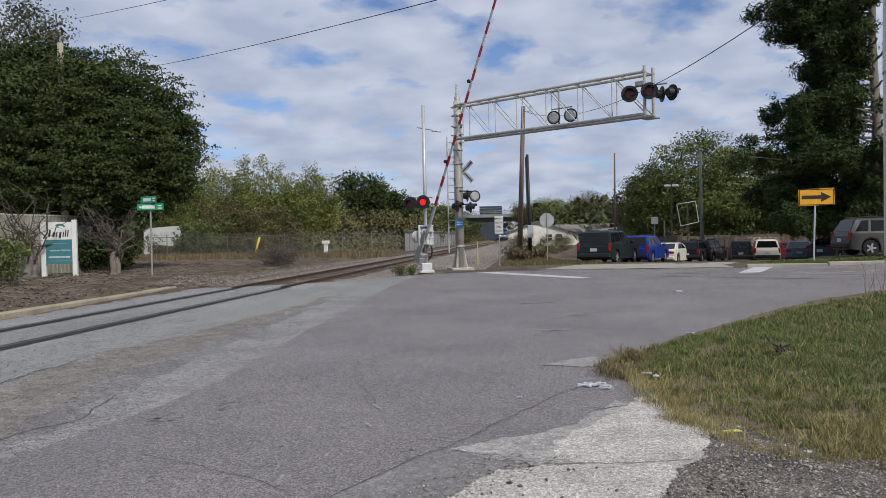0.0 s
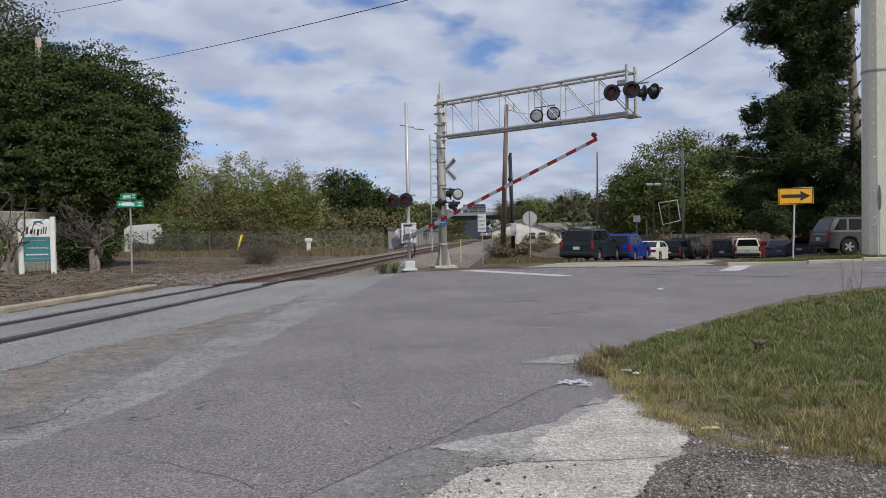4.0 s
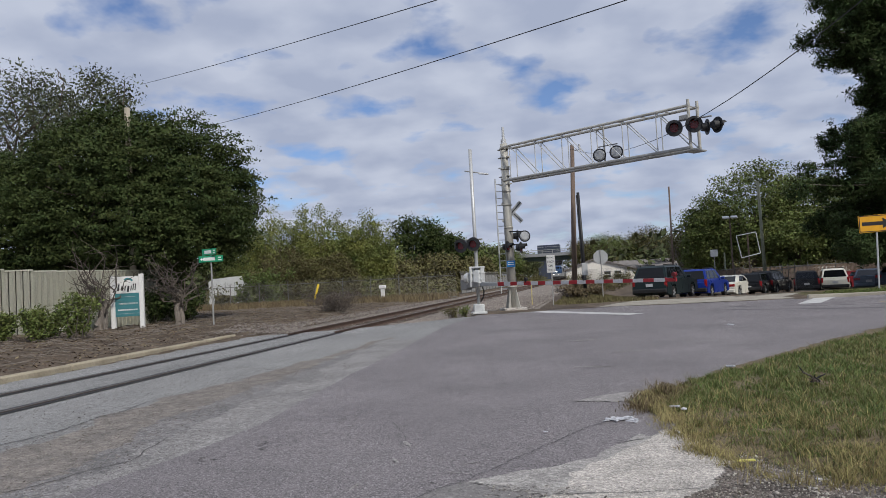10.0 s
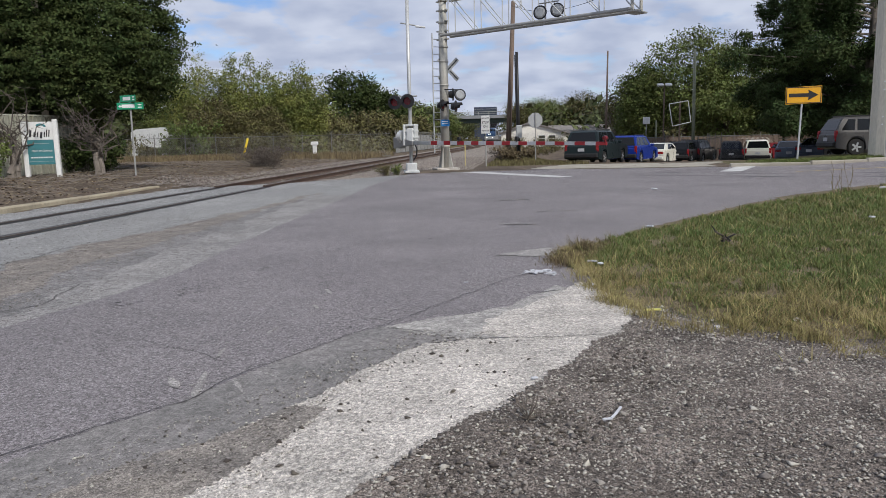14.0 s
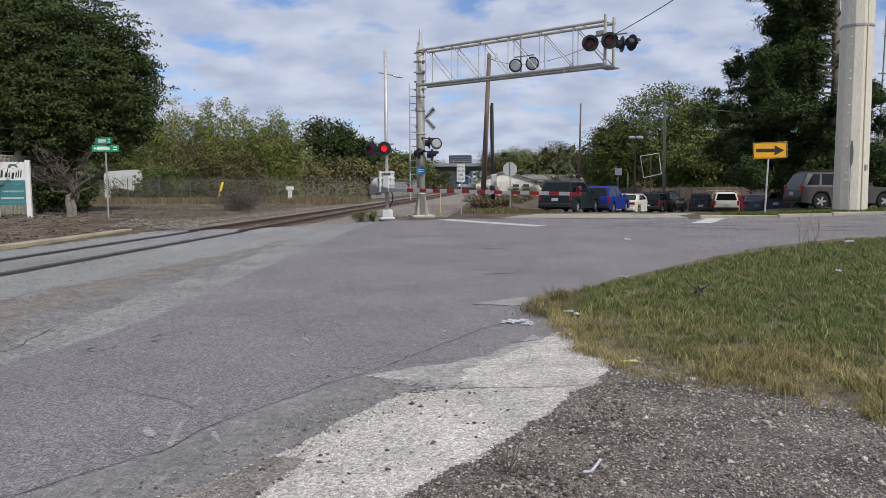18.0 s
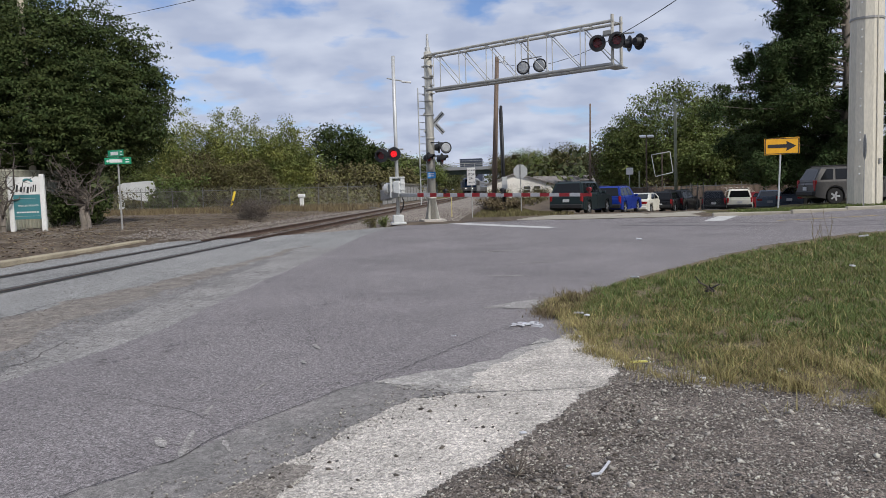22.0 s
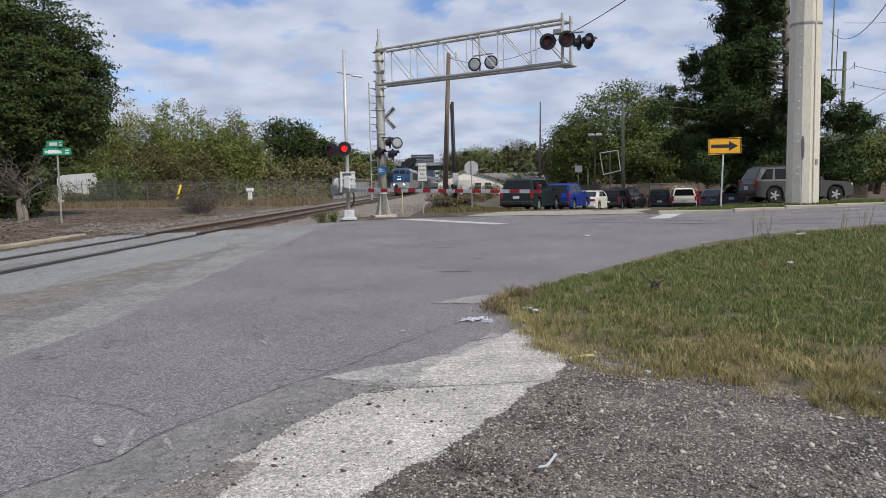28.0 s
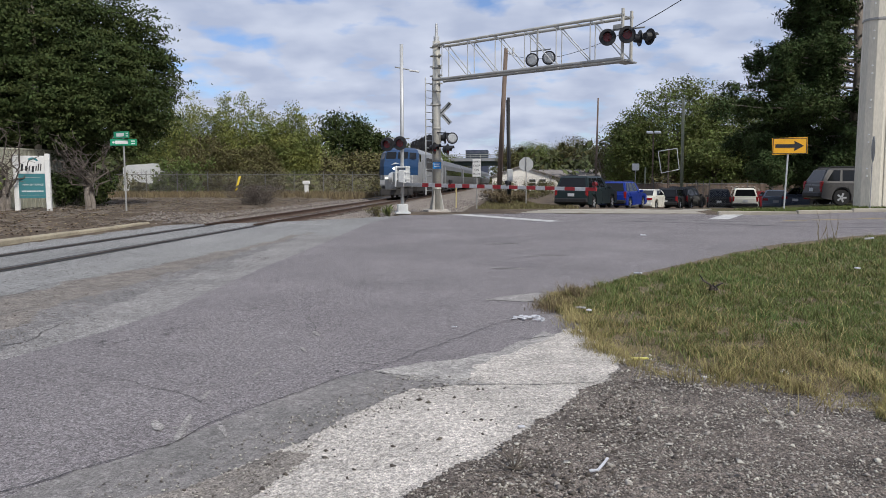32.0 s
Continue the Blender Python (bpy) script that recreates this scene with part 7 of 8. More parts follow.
def verge_blades():
    rng = np.random.default_rng(3)
    green, straw, dead = [], [], []
    def front(x):
        pts = ((1.6, 6.6), (2.2, 6.25), (2.4, 5.9), (2.71, 5.8), (3.05, 5.66), (3.36, 5.5), (3.6, 5.2), (3.8, 4.9), (30, 4.3))
        for (x0, y0), (x1, y1) in zip(pts, pts[1:]):
            if x <= x1:
                return y0 + (y1 - y0) * (x - x0) / (x1 - x0)
        return 4.3
    # thinning out with the distance from the road corner
    for _ in range(520000):
        far, a = 4.3 * math.exp(1.75 * rng.random()), rng.uniform(0.02, 1.08)
        x, y = 1.3 + far * math.sin(a), 0.75 + far * math.cos(a)
        j = noise.noise_vector((x * 1.3, y * 1.3, 0.0)) * 0.16 + noise.noise_vector((x * 4.5, y * 4.5, 7.0)) * 0.13
        if not inside(x + j.x, y + j.y, VERGE):
            continue
        z = verge_height(x, y)
        d = y - front(x)
        patch = noise.noise((x * 0.55, y * 0.55, 9.0)) + 0.7 * noise.noise((x * 1.7, y * 1.7, 4.0)) + 0.45 * noise.noise((x * 5.1, y * 5.1, 14.0))
        bare = noise.noise((x * 1.5, y * 1.5, 21.0)) + 0.7 * noise.noise((x * 5, y * 5, 2.0))
        if bare > 0.14 + 0.07 * max(d, 0) and rng.random() < 0.8:
            continue
        tip = smooth01(2.6 - x, 0, 0.7) * smooth01(y, 7.4, 8.2) * smooth01(10.6, 9.6, y)
        sc = 1.75 - 1.25 * d + 1.5 * patch + 1.6 * tip
        p = rng.random()
        if rng.random() < 0.55 * tip + (0.10 if patch > 0.5 else 0.03):
            dead.append((x, y, z))
        elif p < 0.07 + 0.88 / (1 + math.exp(-2.0 * (sc - 0.5))):
            straw.append((x, y, z))
        else:
            green.append((x, y, z))
    # matted dead grass hanging over the road at the tip
    for _ in range(5200):
        t = rng.random()
        x, y = 1.66 + 0.5 * t + rng.normal(0, 0.10), 8.6 + 1.5 * t * rng.uniform(0.6, 1.1) + rng.normal(0, 0.16)
        dead.append((x, y, max(verge_height(x, y), 0.012)) if inside(x, y, VERGE) else (x, y, 0.012))
    # stray tufts out on the gravel
    for q in range(240):
        cx = rng.uniform(2.1, 5.5)
        cy = front(cx) - abs(rng.normal(0, 0.05 if q % 6 else 0.4))
        if q > 130:
            cy = rng.uniform(6.4, 9.4)
            cx = (1.85 + max(0, 7.6 - cy) * 0.2) + rng.normal(0, 0.05)
        for _ in range(int(rng.uniform(8, 45))):
            x, y = cx + rng.normal(0, 0.05), cy + rng.normal(0, 0.05)
            straw.append((x, y, hill(x, y) + 0.014))
    for nm, pts, h, w, m, lb, ln in (("grass", green, (0.015, 0.07), 0.0055, GRASS, "short green grass of the verge", 1.5), ("straw_grass", straw, (0.02, 0.12), 0.0042, STRAW, "straw-coloured dry grass at the edge", 1.5),
                                     ("dead_grass", dead, (0.02, 0.085), 0.0045, DRY_GRASS, "matted brown dead grass by the road", 1.5)):
        p = np.array(pts)
        if not len(p):
            continue
        far = np.clip((np.hypot(p[:, 0] - 1.3, p[:, 1] - 0.75) - 6) / 9, 0, 1.7)
        tuft = np.array([0.75 + 1.1 * noise.noise((q[0] * 4, q[1] * 4, 6.0)) + 0.5 * noise.noise((q[0] * 11, q[1] * 11, 1.0)) for q in pts])
        hh = rng.uniform(h[0], h[1], len(p)) * np.clip(tuft, 0.2, 1.9) * (1 + 0.2 * far)
        ww = w * (0.7 + 0.6 * rng.random(len(p))) * (1 + 1.25 * far)
        blades(nm, p, hh, ww, 5, m, lb, ln)
    # bank behind the far kerb
    sp = []
    for _ in range(26000):
        x = rng.uniform(10.5, 34)
        y = kerb_far(x) + 0.15 + abs(rng.normal(0, 0.9))
        sp.append((x, y, land(x, y)))
    p = np.array(sp)
    blades("bank_grass", p, rng.uniform(0.05, 0.15, len(p)), rng.uniform(0.02, 0.035, len(p)), 6, LEAF_MID, "green grass on the bank behind the kerb", 0.8)
    sp, short = [], []
    for _ in range(22000):
        x, y = rng.uniform(-34, -10.2), rng.uniform(50, 66)
        sp.append((x, y, land(x, y)))
    for _ in range(9000):
        x, y = rng.uniform(-0.6, 4.5), rng.uniform(37, 60)
        if x > 2.4 and y < 38:
            continue
        short.append((x, y, land(x, y)))
    p = np.array(short)
    blades("lot_edge_grass", p, rng.uniform(0.05, 0.22, len(p)), rng.uniform(0.02, 0.04, len(p)), 17, FIELD_BLADE, "short green and brown grass beside the car lot", 0.8)
    p = np.array(sp)
    blades("tall_dry_grass", p, rng.uniform(0.15, 0.55, len(p)), rng.uniform(0.03, 0.05, len(p)), 7, DRY_GRASS, "tall dry grass along the fences", 0.5)
    # thin weeds at the verge's right end
    r = random.Random(9)
    for k, (x, y) in enumerate(((7.45, 16.0), (7.7, 16.25), (7.3, 15.9), (10.2, 18.2), (10.6, 18.0), (10.9, 18.4), (10.0, 17.7))):
        root = thing("tall_weed", "thin dry weed stalk standing in the verge", "weed", pose(x, y, verge_height(x, y)))
        for q in range(3):
            bm = bmesh.new()
            limb(bm, (0, 0, 0), (r.uniform(-0.15, 0.15), r.uniform(-0.1, 0.1), r.uniform(0.3, 0.8)), 0.006, 0.003, r, 0.06, 3, 4)
            part("stalk", bm, DRY_GRASS, root)


verge_blades()


def pebbles(name, pts, radii, seed, material, label, flat=0.6, category="stones"):
    """Loose stones: uneven eight-sided lumps, one stuff object."""
    rng = np.random.default_rng(seed)
    n = len(pts)
    base = np.array([(1, 0, 0), (0, 1, 0), (-1, 0, 0), (0, -1, 0), (0, 0, 1), (0, 0, -1)], float)
    k = base[None] * (radii[:, None] * rng.uniform(0.55, 1.3, (n, 6)))[:, :, None] * np.array([1, 1, flat])
    k += rng.normal(size=(n, 6, 3)) * (radii * 0.18)[:, None, None]
    a = rng.uniform(0, 6.28, n)
    c, s = np.cos(a), np.sin(a)
    x = k[:, :, 0] * c[:, None] - k[:, :, 1] * s[:, None]
    y = k[:, :, 0] * s[:, None] + k[:, :, 1] * c[:, None]
    v = np.stack([x, y, k[:, :, 2]], 2) + pts[:, None, :]
    tri = np.array([(0, 1, 4), (1, 2, 4), (2, 3, 4), (3, 0, 4), (1, 0, 5), (2, 1, 5), (3, 2, 5), (0, 3, 5)])
    f = (np.arange(n)[:, None, None] * 6 + tri[None]).reshape(-1, 3)
    ob = pydata(name, v.reshape(-1, 3), f, material)
    return tagged(ob, label, category, kind="stuff")


def scatter(poly, n, seed, z):
    rng = random.Random(seed)
    xs, ys = [p[0] for p in poly], [p[1] for p in poly]
    out = []
    while len(out) < n:
        x, y = rng.uniform(min(xs), max(xs)), rng.uniform(min(ys), max(ys))
        if inside(x, y, poly):
            out.append((x, y, hill(x, y) + z))
    return np.array(out)


GRAVEL_AREA = GRAVEL_EDGE[:-1] + [(6.0, 2.2), (6.0, 5.2), (3.5, 5.4), (2.5, 6.3)]
_r = np.random.default_rng(2)
pebbles("gravel", scatter(GRAVEL_AREA, 46000, 4, 0.015), 0.003 + 0.008 * _r.random(46000) ** 2.0, 4, STONE, "small grey and brown gravel stones")
pebbles("coarse_gravel", scatter(GRAVEL_AREA, 1500, 5, 0.018), 0.009 + 0.017 * _r.random(1500) ** 3, 5, STONE, "coarser loose stones on the shoulder")
DARKSTONE = mat("dark_clods", (0.10, 0.085, 0.072), 0.95, 0, (0.06, 0.05, 0.043), 20, 80, 0.3, 0.7, island=0.4)
pebbles("dark_clods", scatter([(0.9, 3.2), (1.9, 4.2), (2.2, 6.0), (2.4, 6.4), (1.5, 4.6), (0.75, 3.4)], 300, 6, 0.018), 0.006 + 0.014 * _r.random(300) ** 2, 6, DARKSTONE, "dark clods of soil along the concrete edge")
pebbles("apron_clods", scatter([(0.2, 3.2), (0.9, 3.9), (1.7, 5.8), (0.9, 5.6), (0.1, 4.2), (-0.4, 3.5)], 120, 7, 0.012), 0.004 + 0.018 * _r.random(120) ** 3, 7, DARKSTONE, "small dark clods strewn on the concrete")
pebbles("road_grit", scatter([(-0.9, 3.2), (0.3, 3.4), (0.3, 4.6), (1.2, 5.8), (0.5, 5.8), (-0.2, 4.4)], 1500, 8, 0.012), 0.003 + 0.007 * _r.random(1500) ** 2, 8, STONE, "pale grit at the edge of the asphalt")
WORN_AREA = [(-4.9, 4.6), (-2.95, 4.6), (-3.0, 6.3), (-3.25, 7.7), (-3.5, 9.7), (-3.75, 13.5), (-4.5, 13.5), (-4.75, 10.5), (-4.7, 8.0)]
pebbles("strip_grit", scatter(WORN_AREA, 4200, 18, 0.003), 0.003 + 0.008 * _r.random(4200) ** 2, 18, BALLAST_STONE, "loose tan grit lying on the worn strip", 0.5)
OLD_AREA = [(-6.2, 4.6), (-2.6, 4.6), (-2.6, 8.0), (-3.1, 14), (-6.4, 14)]
pebbles("pavement_grit", scatter(OLD_AREA, 5000, 19, 0.002), 0.003 + 0.008 * _r.random(5000) ** 2, 19, DARKSTONE, "dark grit and broken specks on the old pavement", 0.4)
BAL = [(-11.2, 24.3), (-4.9, 27.6), (-3.5, 31.8), (-1.6, 34.5), (-1.1, 60), (-11.2, 60)]
pebbles("ballast_stones", scatter(BAL, 24000, 9, -0.11), 0.02 + 0.035 * _r.random(24000), 9, BALLAST_STONE, "crushed stone around the sleepers", 0.8)
pebbles("kerb_rubble", scatter([(-10.8, 22.5), (-9.9, 22.3), (-8.6, 24.2), (-9.5, 27), (-12, 27)], 700, 10, 0.06), 0.015 + 0.035 * _r.random(700), 10, BALLAST_STONE, "rubble where the kerb ends")


def litter_leaves():
    rng = np.random.default_rng(12)
    pts = []
    for _ in range(34000):
        x, y = rng.uniform(-26, -9.95), rng.uniform(10, 50)
        if y < 15 and x > -10:
            continue
        pts.append((x, y, land(x, y) + 0.02 + 0.035 * noise.noise((x * 0.6, y * 0.6, 1.0)) + 0.02 * noise.noise((x * 2.1, y * 2.1, 5.0)) + rng.uniform(0, 0.02)))
    p = np.array(pts)
    n = len(p)
    a = rng.uniform(0, 6.28, n)
    s = rng.uniform(0.02, 0.055, n)
    u = np.stack([np.cos(a), np.sin(a), rng.normal(0, 0.25, n)], 1) * s[:, None]
    w = np.stack([-np.sin(a), np.cos(a), rng.normal(0, 0.25, n)], 1) * s[:, None] * 0.6
    v = np.stack([p - u, p - w, p + u, p + w], 1).reshape(-1, 3)
    ob = pydata("fallen_leaves", v, np.arange(n * 4).reshape(-1, 4), mat("brown_leaves", (0.20, 0.145, 0.098), 0.85, 0, (0.085, 0.062, 0.043), 1.0, 10, 0, 0.9, 0.2, island=0.7))
    tagged(ob, "fallen brown leaves on the bank", "leaves", kind="stuff")
    # short broken twigs among the leaves
    m = 2600
    q = p[rng.choice(n, m)]
    a = rng.uniform(0, 6.28, m)
    ln = rng.uniform(0.08, 0.42, m)
    u = np.stack([np.cos(a), np.sin(a), rng.normal(0, 0.12, m)], 1) * ln[:, None]
    w = np.stack([-np.sin(a), np.cos(a), np.zeros(m)], 1) * 0.008
    up = np.array([0, 0, 0.012])
    v = np.stack([q - u - w, q - u + w, q - u + up, q + u - w * 0.5, q + u + w * 0.5, q + u + up * 0.6], 1) + np.array([0, 0, 0.02])
    k = np.arange(m)[:, None, None] * 6
    f = (k + np.array([(0, 1, 4, 3), (1, 2, 5, 4), (2, 0, 3, 5)])[None]).reshape(-1, 4)
    tagged(pydata("twig_litter", v.reshape(-1, 3), f, PALE_BARK), "broken dry twigs strewn over the bank", "twigs", kind="stuff")


litter_leaves()
r = random.Random(31)
for k in range(46):
    x, y = r.uniform(-22, -10.5), r.uniform(17, 42)
    bm = bmesh.new()
    a = r.uniform(0, 6.28)
    ln = r.uniform(0.3, 1.3)
    limb(bm, (0, 0, 0.03), (math.cos(a) * ln, math.sin(a) * ln, 0.06), 0.016, 0.008, r, 0.1, 3, 5)
    st = link("fallen_stick", bm, PALE_BARK if k % 3 == 0 else TWIG)
    st.matrix_world = pose(x, y, land(x, y) + 0.02)
    tagged(st, "dry stick lying on the leaf litter", "stick", "fallen sticks")


CRACK = mat("open_crack", (0.07, 0.066, 0.064), 0.95)
PATCH = mat("greenish_asphalt_patch", (0.228, 0.213, 0.206), 0.88, 0, (0.162, 0.157, 0.151), 1.6, 14, 0.5, 0.9, 0.25, speck=0.34)
SCUFF = mat("pale_scuffed_asphalt", (0.335, 0.318, 0.30), 0.9, 0, (0.23, 0.22, 0.212), 9, 40, 0.5, 0.9, 0.2, speck=0.4)
SKID = mat("tyre_mark", (0.075, 0.072, 0.074), 0.85, 0, (0.115, 0.112, 0.115), 1.2, 40, 0.3, 0.9, 0.25)


def ribbon(name, pts, width, material, label, lift=0.004, wander=0.03, seed=0, step=0.06, taper=True, category="crack"):
    """A crack or mark: a narrow band of uneven width along a line on the road."""
    rg = random.Random(seed)
    P = []
    for (x0, y0), (x1, y1) in zip(pts, pts[1:]):
        n = max(1, int(math.hypot(x1 - x0, y1 - y0) / step))
        P += [(x0 + (x1 - x0) * i / n, y0 + (y1 - y0) * i / n) for i in range(n)]
    P.append(pts[-1])
    Q = []
    for i, (x, y) in enumerate(P):
        v = noise.noise_vector((x * 3.1 + seed, y * 3.1, 0.0)) * wander + noise.noise_vector((x * 11 + seed, y * 11, 2.0)) * wander * 0.5
        Q.append(Vector((x + v.x, y + v.y, 0)))
    verts, faces = [], []
    for i, q in enumerate(Q):
        t = (Q[min(i + 1, len(Q) - 1)] - Q[max(i - 1, 0)])
        s = Vector((-t.y, t.x, 0)).normalized() if t.length else Vector((1, 0, 0))
        w = width * (0.45 + 0.9 * rg.random()) / 2
        if taper:
            w *= min(1, (i + 0.3) / 3, (len(Q) - i - 0.7) / 3)
        for e in (-1, 1):
            p = q + s * w * e
            verts.append((p.x, p.y, hill(p.x, p.y) + lift))
    faces = [(2 * i, 2 * i + 1, 2 * i + 3, 2 * i + 2) for i in range(len(Q) - 1)]
    ob = pydata(name, verts, faces, material)
    return tagged(ob, label, category, kind="structure")


sheet("asphalt_patch", [(-1.2, 3.0), (-0.76, 3.94), (-0.47, 4.38), (-0.24, 5.05), (0.12, 5.74), (0.26, 5.91), (0.6, 5.72), (0.92, 5.57), (0.63, 5.47), (0.39, 4.99), (0.2, 4.47), (-0.03, 4.01), (-0.5, 3.0)], 0.006, 0.03, PATCH,
      "greenish grey asphalt patch beside the crack", "pavement", 0.02, freq=3)
sheet("gravelly_edge", [(-1.3, 2.0), (-0.6, 3.2), (-0.35, 3.6), (-0.05, 3.95), (0.12, 4.3), (0.3, 4.25), (0.2, 3.8), (0.05, 3.4), (-0.2, 2.0)], 0.0105, 0.02, WORN_BAND,
      "gravelly broken edge of the asphalt", "pavement", 0.06, freq=4)
sheet("pale_sand", [(0.95, 9.2), (1.3, 9.1), (1.85, 9.25), (1.9, 9.6), (1.6, 9.75), (1.25, 9.5)], 0.006, 0.04, SCUFF, "pale washed sand at the grass tip", "pavement", 0.06, freq=3)
ribbon("crack", [(-1.5, 3.0), (-0.76, 3.94), (-0.47, 4.38), (-0.36, 4.75), (-0.24, 5.05), (0.12, 5.74), (0.26, 5.91), (0.57, 6.52), (1.12, 7.76), (1.6, 8.3), (1.9, 8.6)], 0.008, CRACK, "long dark crack in the asphalt", 0.010, 0.04, 1, 0.022)
ribbon("crack", [(0.26, 5.91), (0.6, 5.74), (0.92, 5.6), (1.3, 5.62), (1.91, 5.74)], 0.007, CRACK, "dark joint across the concrete", 0.013, 0.03, 2, 0.022)
ribbon("crack", [(-1.87, 5.72), (-1.28, 5.47), (-0.76, 5.18), (-0.55, 5.01)], 0.005, CRACK, "fine dark crack in the asphalt", 0.006, 0.03, 3, 0.03)
ribbon("crack", [(1.25, 7.15), (1.45, 7.1), (1.65, 7.25)], 0.016, CRACK, "short dark crack near the apron", 0.012, 0.02, 4, 0.03)
ribbon("crack", [(-0.9, 8.2), (-0.62, 7.6), (-0.5, 7.2)], 0.005, CRACK, "fine dark crack in the asphalt", 0.006, 0.03, 6, 0.03)
ribbon("crack", [(-3.7, 5.2), (-3.2, 5.8), (-2.9, 6.6), (-3.1, 7.6)], 0.014, CRACK, "broken crack in the old pavement", 0.003, 0.06, 7, 0.05)
ribbon("crack", [(-5.6, 5.6), (-5.0, 6.6), (-4.7, 8.0), (-4.9, 10.2)], 0.022, CRACK, "broken crack beside the tan strip", 0.003, 0.10, 8, 0.05)


def spots(name, items, material, label, lift, seed):
    """Small irregular flat patches (x, y, length, width, heading), one stuff object."""
    rg = random.Random(seed)
    vv, ff = [], []
    for x, y, ln, wd, a in items:
        ca, sa = math.cos(a), math.sin(a)
        k = len(vv)
        for q in range(8):
            t = q * math.pi / 4
            u, w = math.cos(t) * ln / 2 * rg.uniform(0.6, 1.2), math.sin(t) * wd / 2 * rg.uniform(0.5, 1.25)
            px, py = x + u * ca - w * sa, y + u * sa + w * ca
            vv.append((px, py, hill(px, py) + lift + 0.0002 * (len(ff) % 16)))
        ff.append(tuple(range(k, k + 8)))
    return tagged(pydata(name, vv, ff, material), label, "mark", kind="stuff")


r = random.Random(77)
PIT_A = [(-2.6, 6.2), (-2.13, 6.77), (-1.76, 7.4), (-1.6, 8.01), (-1.42, 8.82), (-0.88, 10.06), (-0.29, 12.09), (0.9, 13.16), (2.2, 15.0), (4.0, 17.2)]
PIT_B = [(-2.3, 6.3), (-1.91, 6.81), (-1.44, 7.57), (-0.76, 8.96), (-0.21, 10.41), (0.79, 11.5), (1.9, 13.3)]
pits = []
for line in (PIT_A, PIT_B):
    for (x0, y0), (x1, y1) in zip(line, line[1:]):
        a = math.atan2(y1 - y0, x1 - x0)
        for i in range(int(math.hypot(x1 - x0, y1 - y0) / 0.04)):
            t = r.random()
            ln = 0.012 + 0.08 * r.random() ** 1.5
            pits.append((x0 + (x1 - x0) * t + r.gauss(0, 0.045), y0 + (y1 - y0) * t + r.gauss(0, 0.035), ln, ln * r.uniform(0.14, 0.3), a - 0.5 + r.gauss(0, 0.3)))
for i in range(420):
    ln = 0.008 + 0.03 * r.random() ** 3
    pits.append((r.uniform(-2.6, 1.4), r.uniform(3.6, 13), ln, ln * r.uniform(0.4, 0.9), r.uniform(0, 3.1)))
spots("pits", pits, CRACK, "rows of small dark pits in the worn asphalt", 0.0075, 3)
chips = []
for (x0, y0), (x1, y1), w in (((-0.60, 4.84), (-0.44, 4.30), 0.075), ((-0.76, 4.71), (-0.61, 4.51), 0.07), ((-0.39, 4.75), (-0.21, 4.44), 0.04), ((-0.24, 4.83), (-0.12, 4.74), 0.04), ((-0.68, 5.33), (-0.64, 5.1), 0.05),
                              ((-0.51, 5.94), (-0.53, 5.64), 0.035), ((-0.45, 6.6), (-0.37, 6.46), 0.06), ((-0.53, 7.27), (-0.41, 7.03), 0.06), ((0.05, 6.2), (0.3, 6.1), 0.02), ((0.15, 6.4), (0.32, 6.5), 0.02), ((-0.9, 5.35), (-0.6, 5.5), 0.015),
                              ((0.3, 8.6), (0.5, 8.7), 0.02), ((0.9, 12.3), (1.6, 12.2), 0.10), ((0.6, 16.7), (1.5, 17.0), 0.16), ((1.3, 14.2), (2.3, 14.4), 0.10)):
    n = max(3, int(math.hypot(x1 - x0, y1 - y0) / (w * 0.45)))
    a = math.atan2(y1 - y0, x1 - x0)
    chips.append(((x0 + x1) / 2, (y0 + y1) / 2, math.hypot(x1 - x0, y1 - y0) * 0.95, w * 0.8, a))
    for i in range(n // 2):
        t = r.random()
        chips.append((x0 + (x1 - x0) * t + r.gauss(0, w * 0.35), y0 + (y1 - y0) * t + r.gauss(0, w * 0.35), w * r.uniform(0.3, 0.9), w * r.uniform(0.15, 0.35), a + r.gauss(0, 0.4)))
for i in range(60):
    w = r.uniform(0.008, 0.022)
    chips.append((-0.2 + r.gauss(0, 0.35), 5.6 + r.gauss(0, 0.8), w * r.uniform(1.5, 4), w * 0.5, 0.6 + r.gauss(0, 0.5)))
spots("scuffs", chips, SCUFF, "pale chipped scuffs in the asphalt", 0.007, 4)
ribbon("tyre_mark", [(4.2, 26.6), (7.0, 25.0), (9.5, 23.4), (13, 22.2), (18, 22.6)], 0.24, SKID, "curved dark tyre mark", 0.004, 0.06, 2, 0.3, category="mark")
ribbon("tyre_mark", [(5.6, 28.0), (8.5, 26.0), (12, 24.6), (18, 24.4)], 0.20, SKID, "curved dark tyre mark", 0.004, 0.06, 3, 0.3, category="mark")


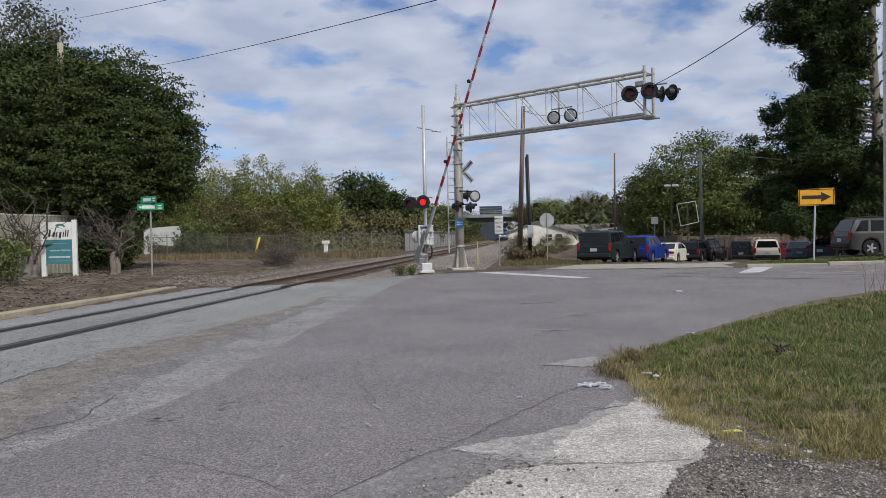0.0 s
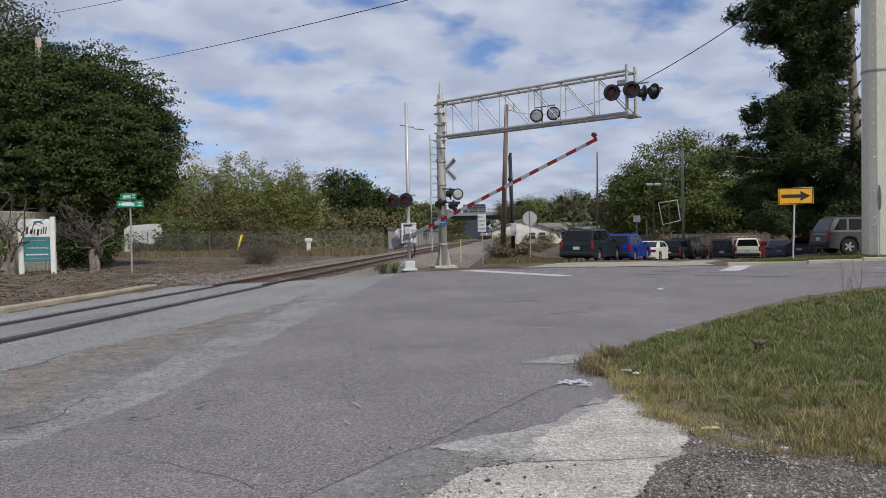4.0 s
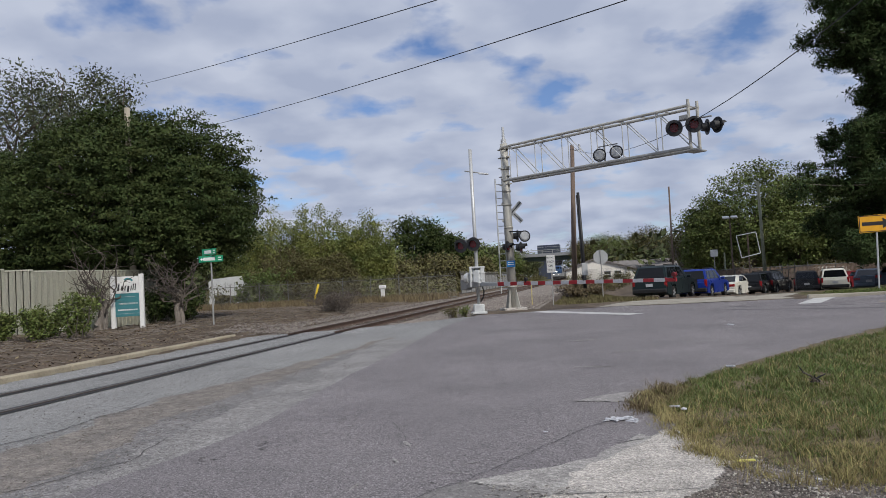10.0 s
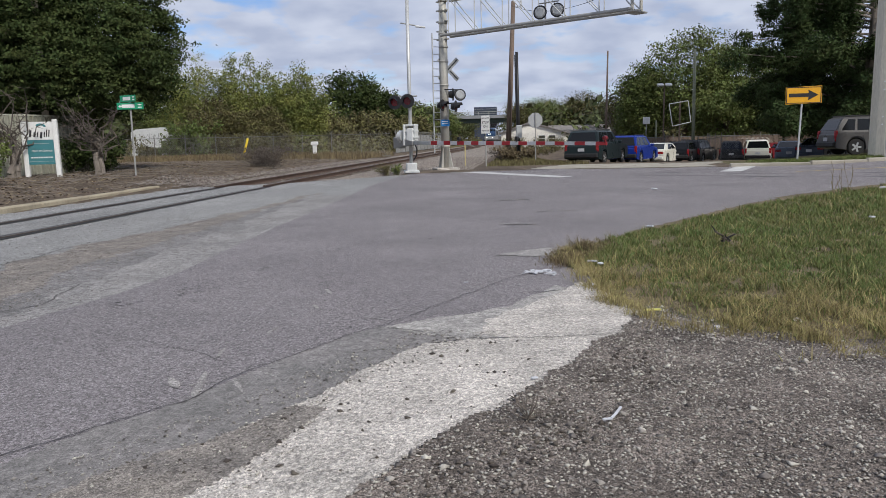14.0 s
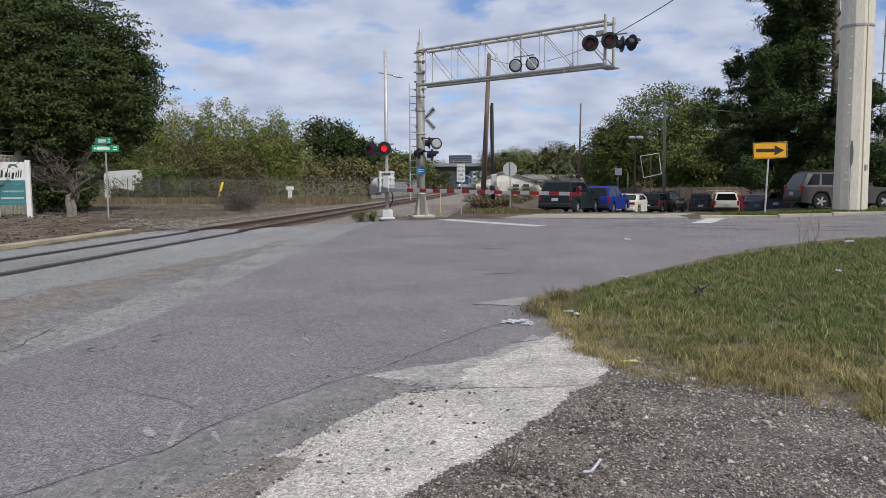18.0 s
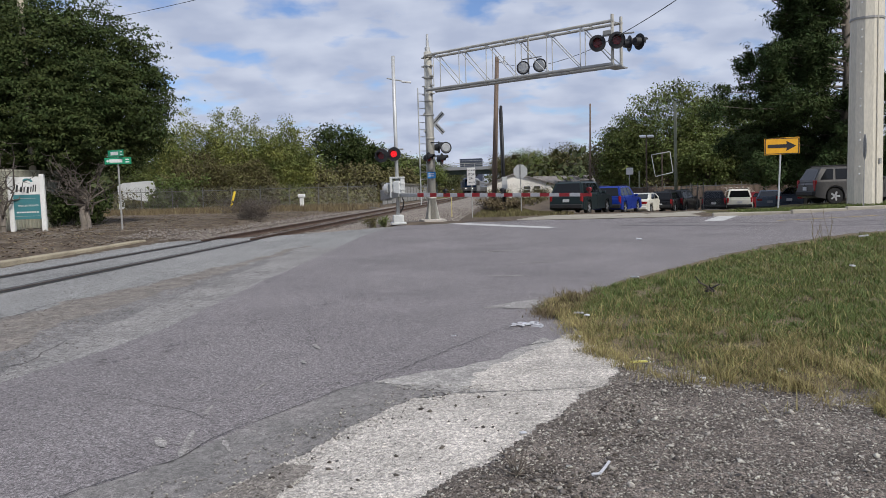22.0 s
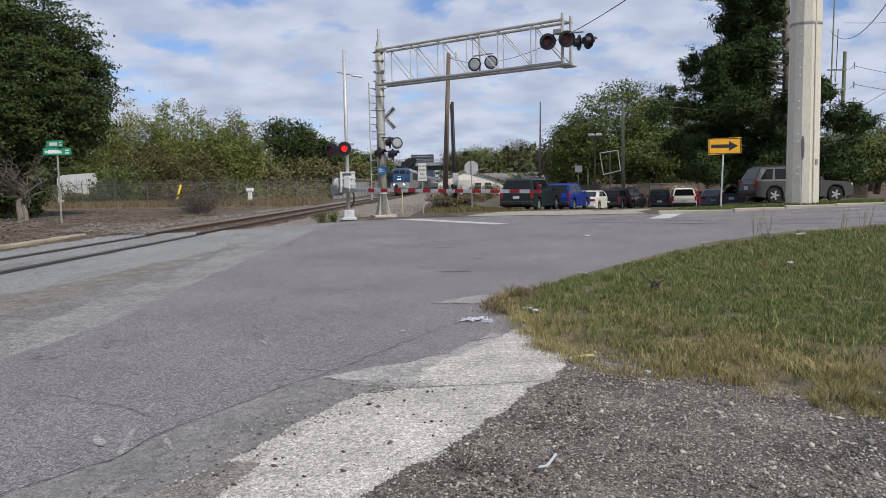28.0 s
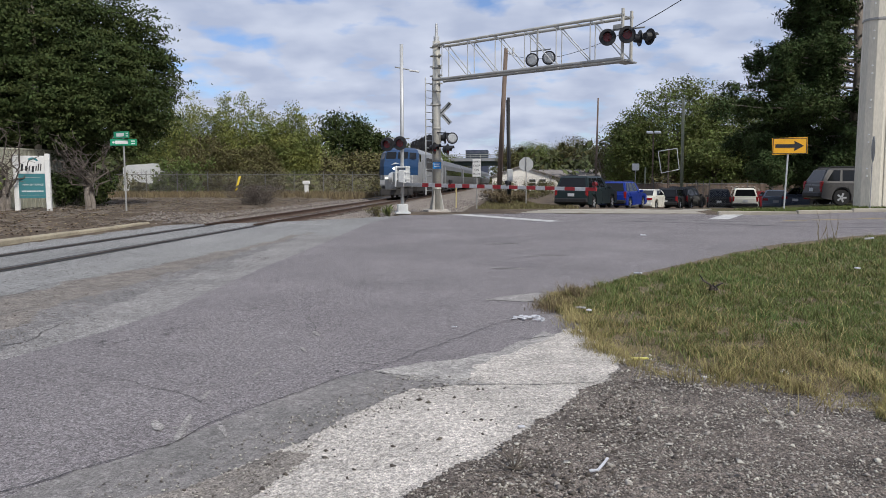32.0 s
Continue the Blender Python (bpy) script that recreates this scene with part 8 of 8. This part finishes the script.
def debris():
    rg = random.Random(5)
    bm = bmesh.new()
    for k in range(7):
        a = rg.uniform(0, 6.28)
        c = Vector((rg.uniform(-0.13, 0.13), rg.uniform(-0.10, 0.10), 0.012))
        pts = [c + Vector((math.cos(a + t) * 0.07, math.sin(a + t) * 0.05, 0.012 * math.sin(3 * t))) for t in np.linspace(0, 3.6, 7)]
        for p, q in zip(pts, pts[1:]):
            box(bm, ((q - p).length * 1.05, 0.02, 0.008), (p + q) / 2, (rg.uniform(-30, 30), 0, math.degrees(math.atan2((q - p).y, (q - p).x))))
    ob = link("crumpled_paper", bm, PAPER)
    ob.matrix_world = pose(1.42, 8.02, 0.006)
    tagged(ob, "crumpled white plastic strips on the asphalt", "litter")
    bm = bmesh.new()
    pts = [Vector((1.66, 4.12, 0.03)), Vector((1.70, 4.135, 0.036)), Vector((1.725, 4.19, 0.034)), Vector((1.76, 4.28, 0.036))]
    for p, q in zip(pts, pts[1:]):
        box(bm, ((q - p).length * 1.08, 0.012, 0.006), (p + q) / 2, (10, 0, math.degrees(math.atan2((q - p).y, (q - p).x))))
    tagged(link("white_strip", bm, PAPER), "bent white plastic strip on the gravel", "litter")
    bm = bmesh.new()
    box(bm, (0.13, 0.035, 0.012), (0, 0, 0), (0, 0, 12), 0.003)
    ob = link("yellow_wrapper", bm, mat("yellow_wrapper_plastic", (0.62, 0.58, 0.14), 0.5))
    ob.matrix_world = pose(2.24, 6.28, 0.05)
    tagged(ob, "small yellow wrapper at the grass edge", "litter")
    bm = bmesh.new()
    bmesh.ops.create_icosphere(bm, subdivisions=2, radius=0.035)
    for v in bm.verts:
        v.co *= 1 + 0.25 * noise.noise(v.co * 14)
    ob = link("pale_stone", bm, mat("pale_stone", (0.5, 0.48, 0.46), 0.9))
    ob.matrix_world = pose(3.17, 6.0, 0.03)
    tagged(ob, "pale stone lying at the grass edge", "stone")
    for x, y, s in ((1.98, 8.35, 0.05), (2.05, 8.2, 0.04), (1.9, 7.4, 0.04), (4.46, 19.36, 0.07), (2.62, 5.9, 0.025), (1.35, 4.75, 0.02), (8.8, 17.2, 0.09), (6.2, 11.8, 0.05), (3.1, 11.7, 0.06), (0.75, 7.5, 0.02)):
        bm = bmesh.new()
        box(bm, (s * 2, s, s * 0.4), (0, 0, 0), (8, 5, rg.uniform(0, 180)), s * 0.1)
        ob = link("scrap", bm, PAPER)
        ob.matrix_world = pose(x, y, (verge_height(x, y) + 0.06) if inside(x, y, VERGE) else hill(x, y) + 0.02)
        tagged(ob, "small white scrap of litter", "litter", "scraps of litter")
    root = thing("dead_branch", "small dark dead branch lying in the grass", "branch", pose(3.48, 9.2, verge_height(3.48, 9.2) + 0.05))
    for k in range(6):
        bm = bmesh.new()
        limb(bm, (rg.uniform(-0.1, 0.1), 0, 0.02), (rg.uniform(-0.3, 0.3), rg.uniform(-0.12, 0.12), rg.uniform(0.05, 0.2)), 0.014, 0.005, rg, 0.15, 3, 5)
        part("twig", bm, TRIM_BLACK if k % 2 else TWIG, root)
    root = thing("dead_weed", "dark dead weed in the gravel", "weed", pose(1.31, 4.15, 0.015))
    for k in range(16):
        bm = bmesh.new()
        limb(bm, (0, 0, 0), (rg.uniform(-0.13, 0.13), rg.uniform(-0.13, 0.13), rg.uniform(0.03, 0.13)), 0.004, 0.002, rg, 0.15, 3, 4)
        part("twig", bm, TWIG, root)


debris()


def motions():
    az = ARM_AZ
    # the hub sinks a little as the counterweights swing up
    rows = [(0.0, 60, 0), (0.5, 54.2, 0), (1.0, 48.3, 0), (1.5, 42.8, 0), (2.0, 37.2, 0), (2.5, 31.7, 0), (3.0, 26.2, 0), (3.5, 20.7, -0.01), (4.0, 15.3, -0.03), (4.5, 10.2, -0.06), (5.0, 5, -0.11), (5.5, 1, -0.16),
            (5.9, -0.6, -0.19), (6.5, -0.6, -0.19), (32.0, -0.6, -0.19)]
    walk(arm_root, [(t, Matrix.Translation(PIVOT + Vector((0, 0, dz))) @ pose(0, 0, 0, 0, 0, az) @ pose(0, 0, 0, 0, -e, 0)) for t, e, dz in rows])
    flash = []
    for k in range(-1, 27):
        on, off = 0.97 + 1.21 * k, 0.97 + 1.21 * k + 0.57
        for t, d in ((on - 0.034, 0), (on, 1), (off - 0.034, 1), (off, 0)):
            if 0 <= t <= 32:
                flash.append((t, pose(*(bulb_dir * (0.0 if d == 0 else 0.024)))))
    flash.insert(0, (0.0, pose(*(bulb_dir * 0.024))))
    flash.append((32.0, pose(0, 0, 0)))
    walk(mast_bulb, flash)
    run = [(0, 233), (9, 200), (13, 186), (17, 178), (20, 166), (22, 156), (24, 140), (25, 130), (28, 104), (29, 92.5), (30, 80), (31, 67.2), (32, 54.2)]
    walk(loco, [(t, pose(TRACK_X, y, 0.077)) for t, y in run])
    walk(plume, [(t, pose(TRACK_X, y, 0.077)) for t, y in run])
    for k, c in enumerate(coaches):
        walk(c, [(t, pose(TRACK_X, y + 21.3 + 26.2 * k, 0.077)) for t, y in run])


motions()
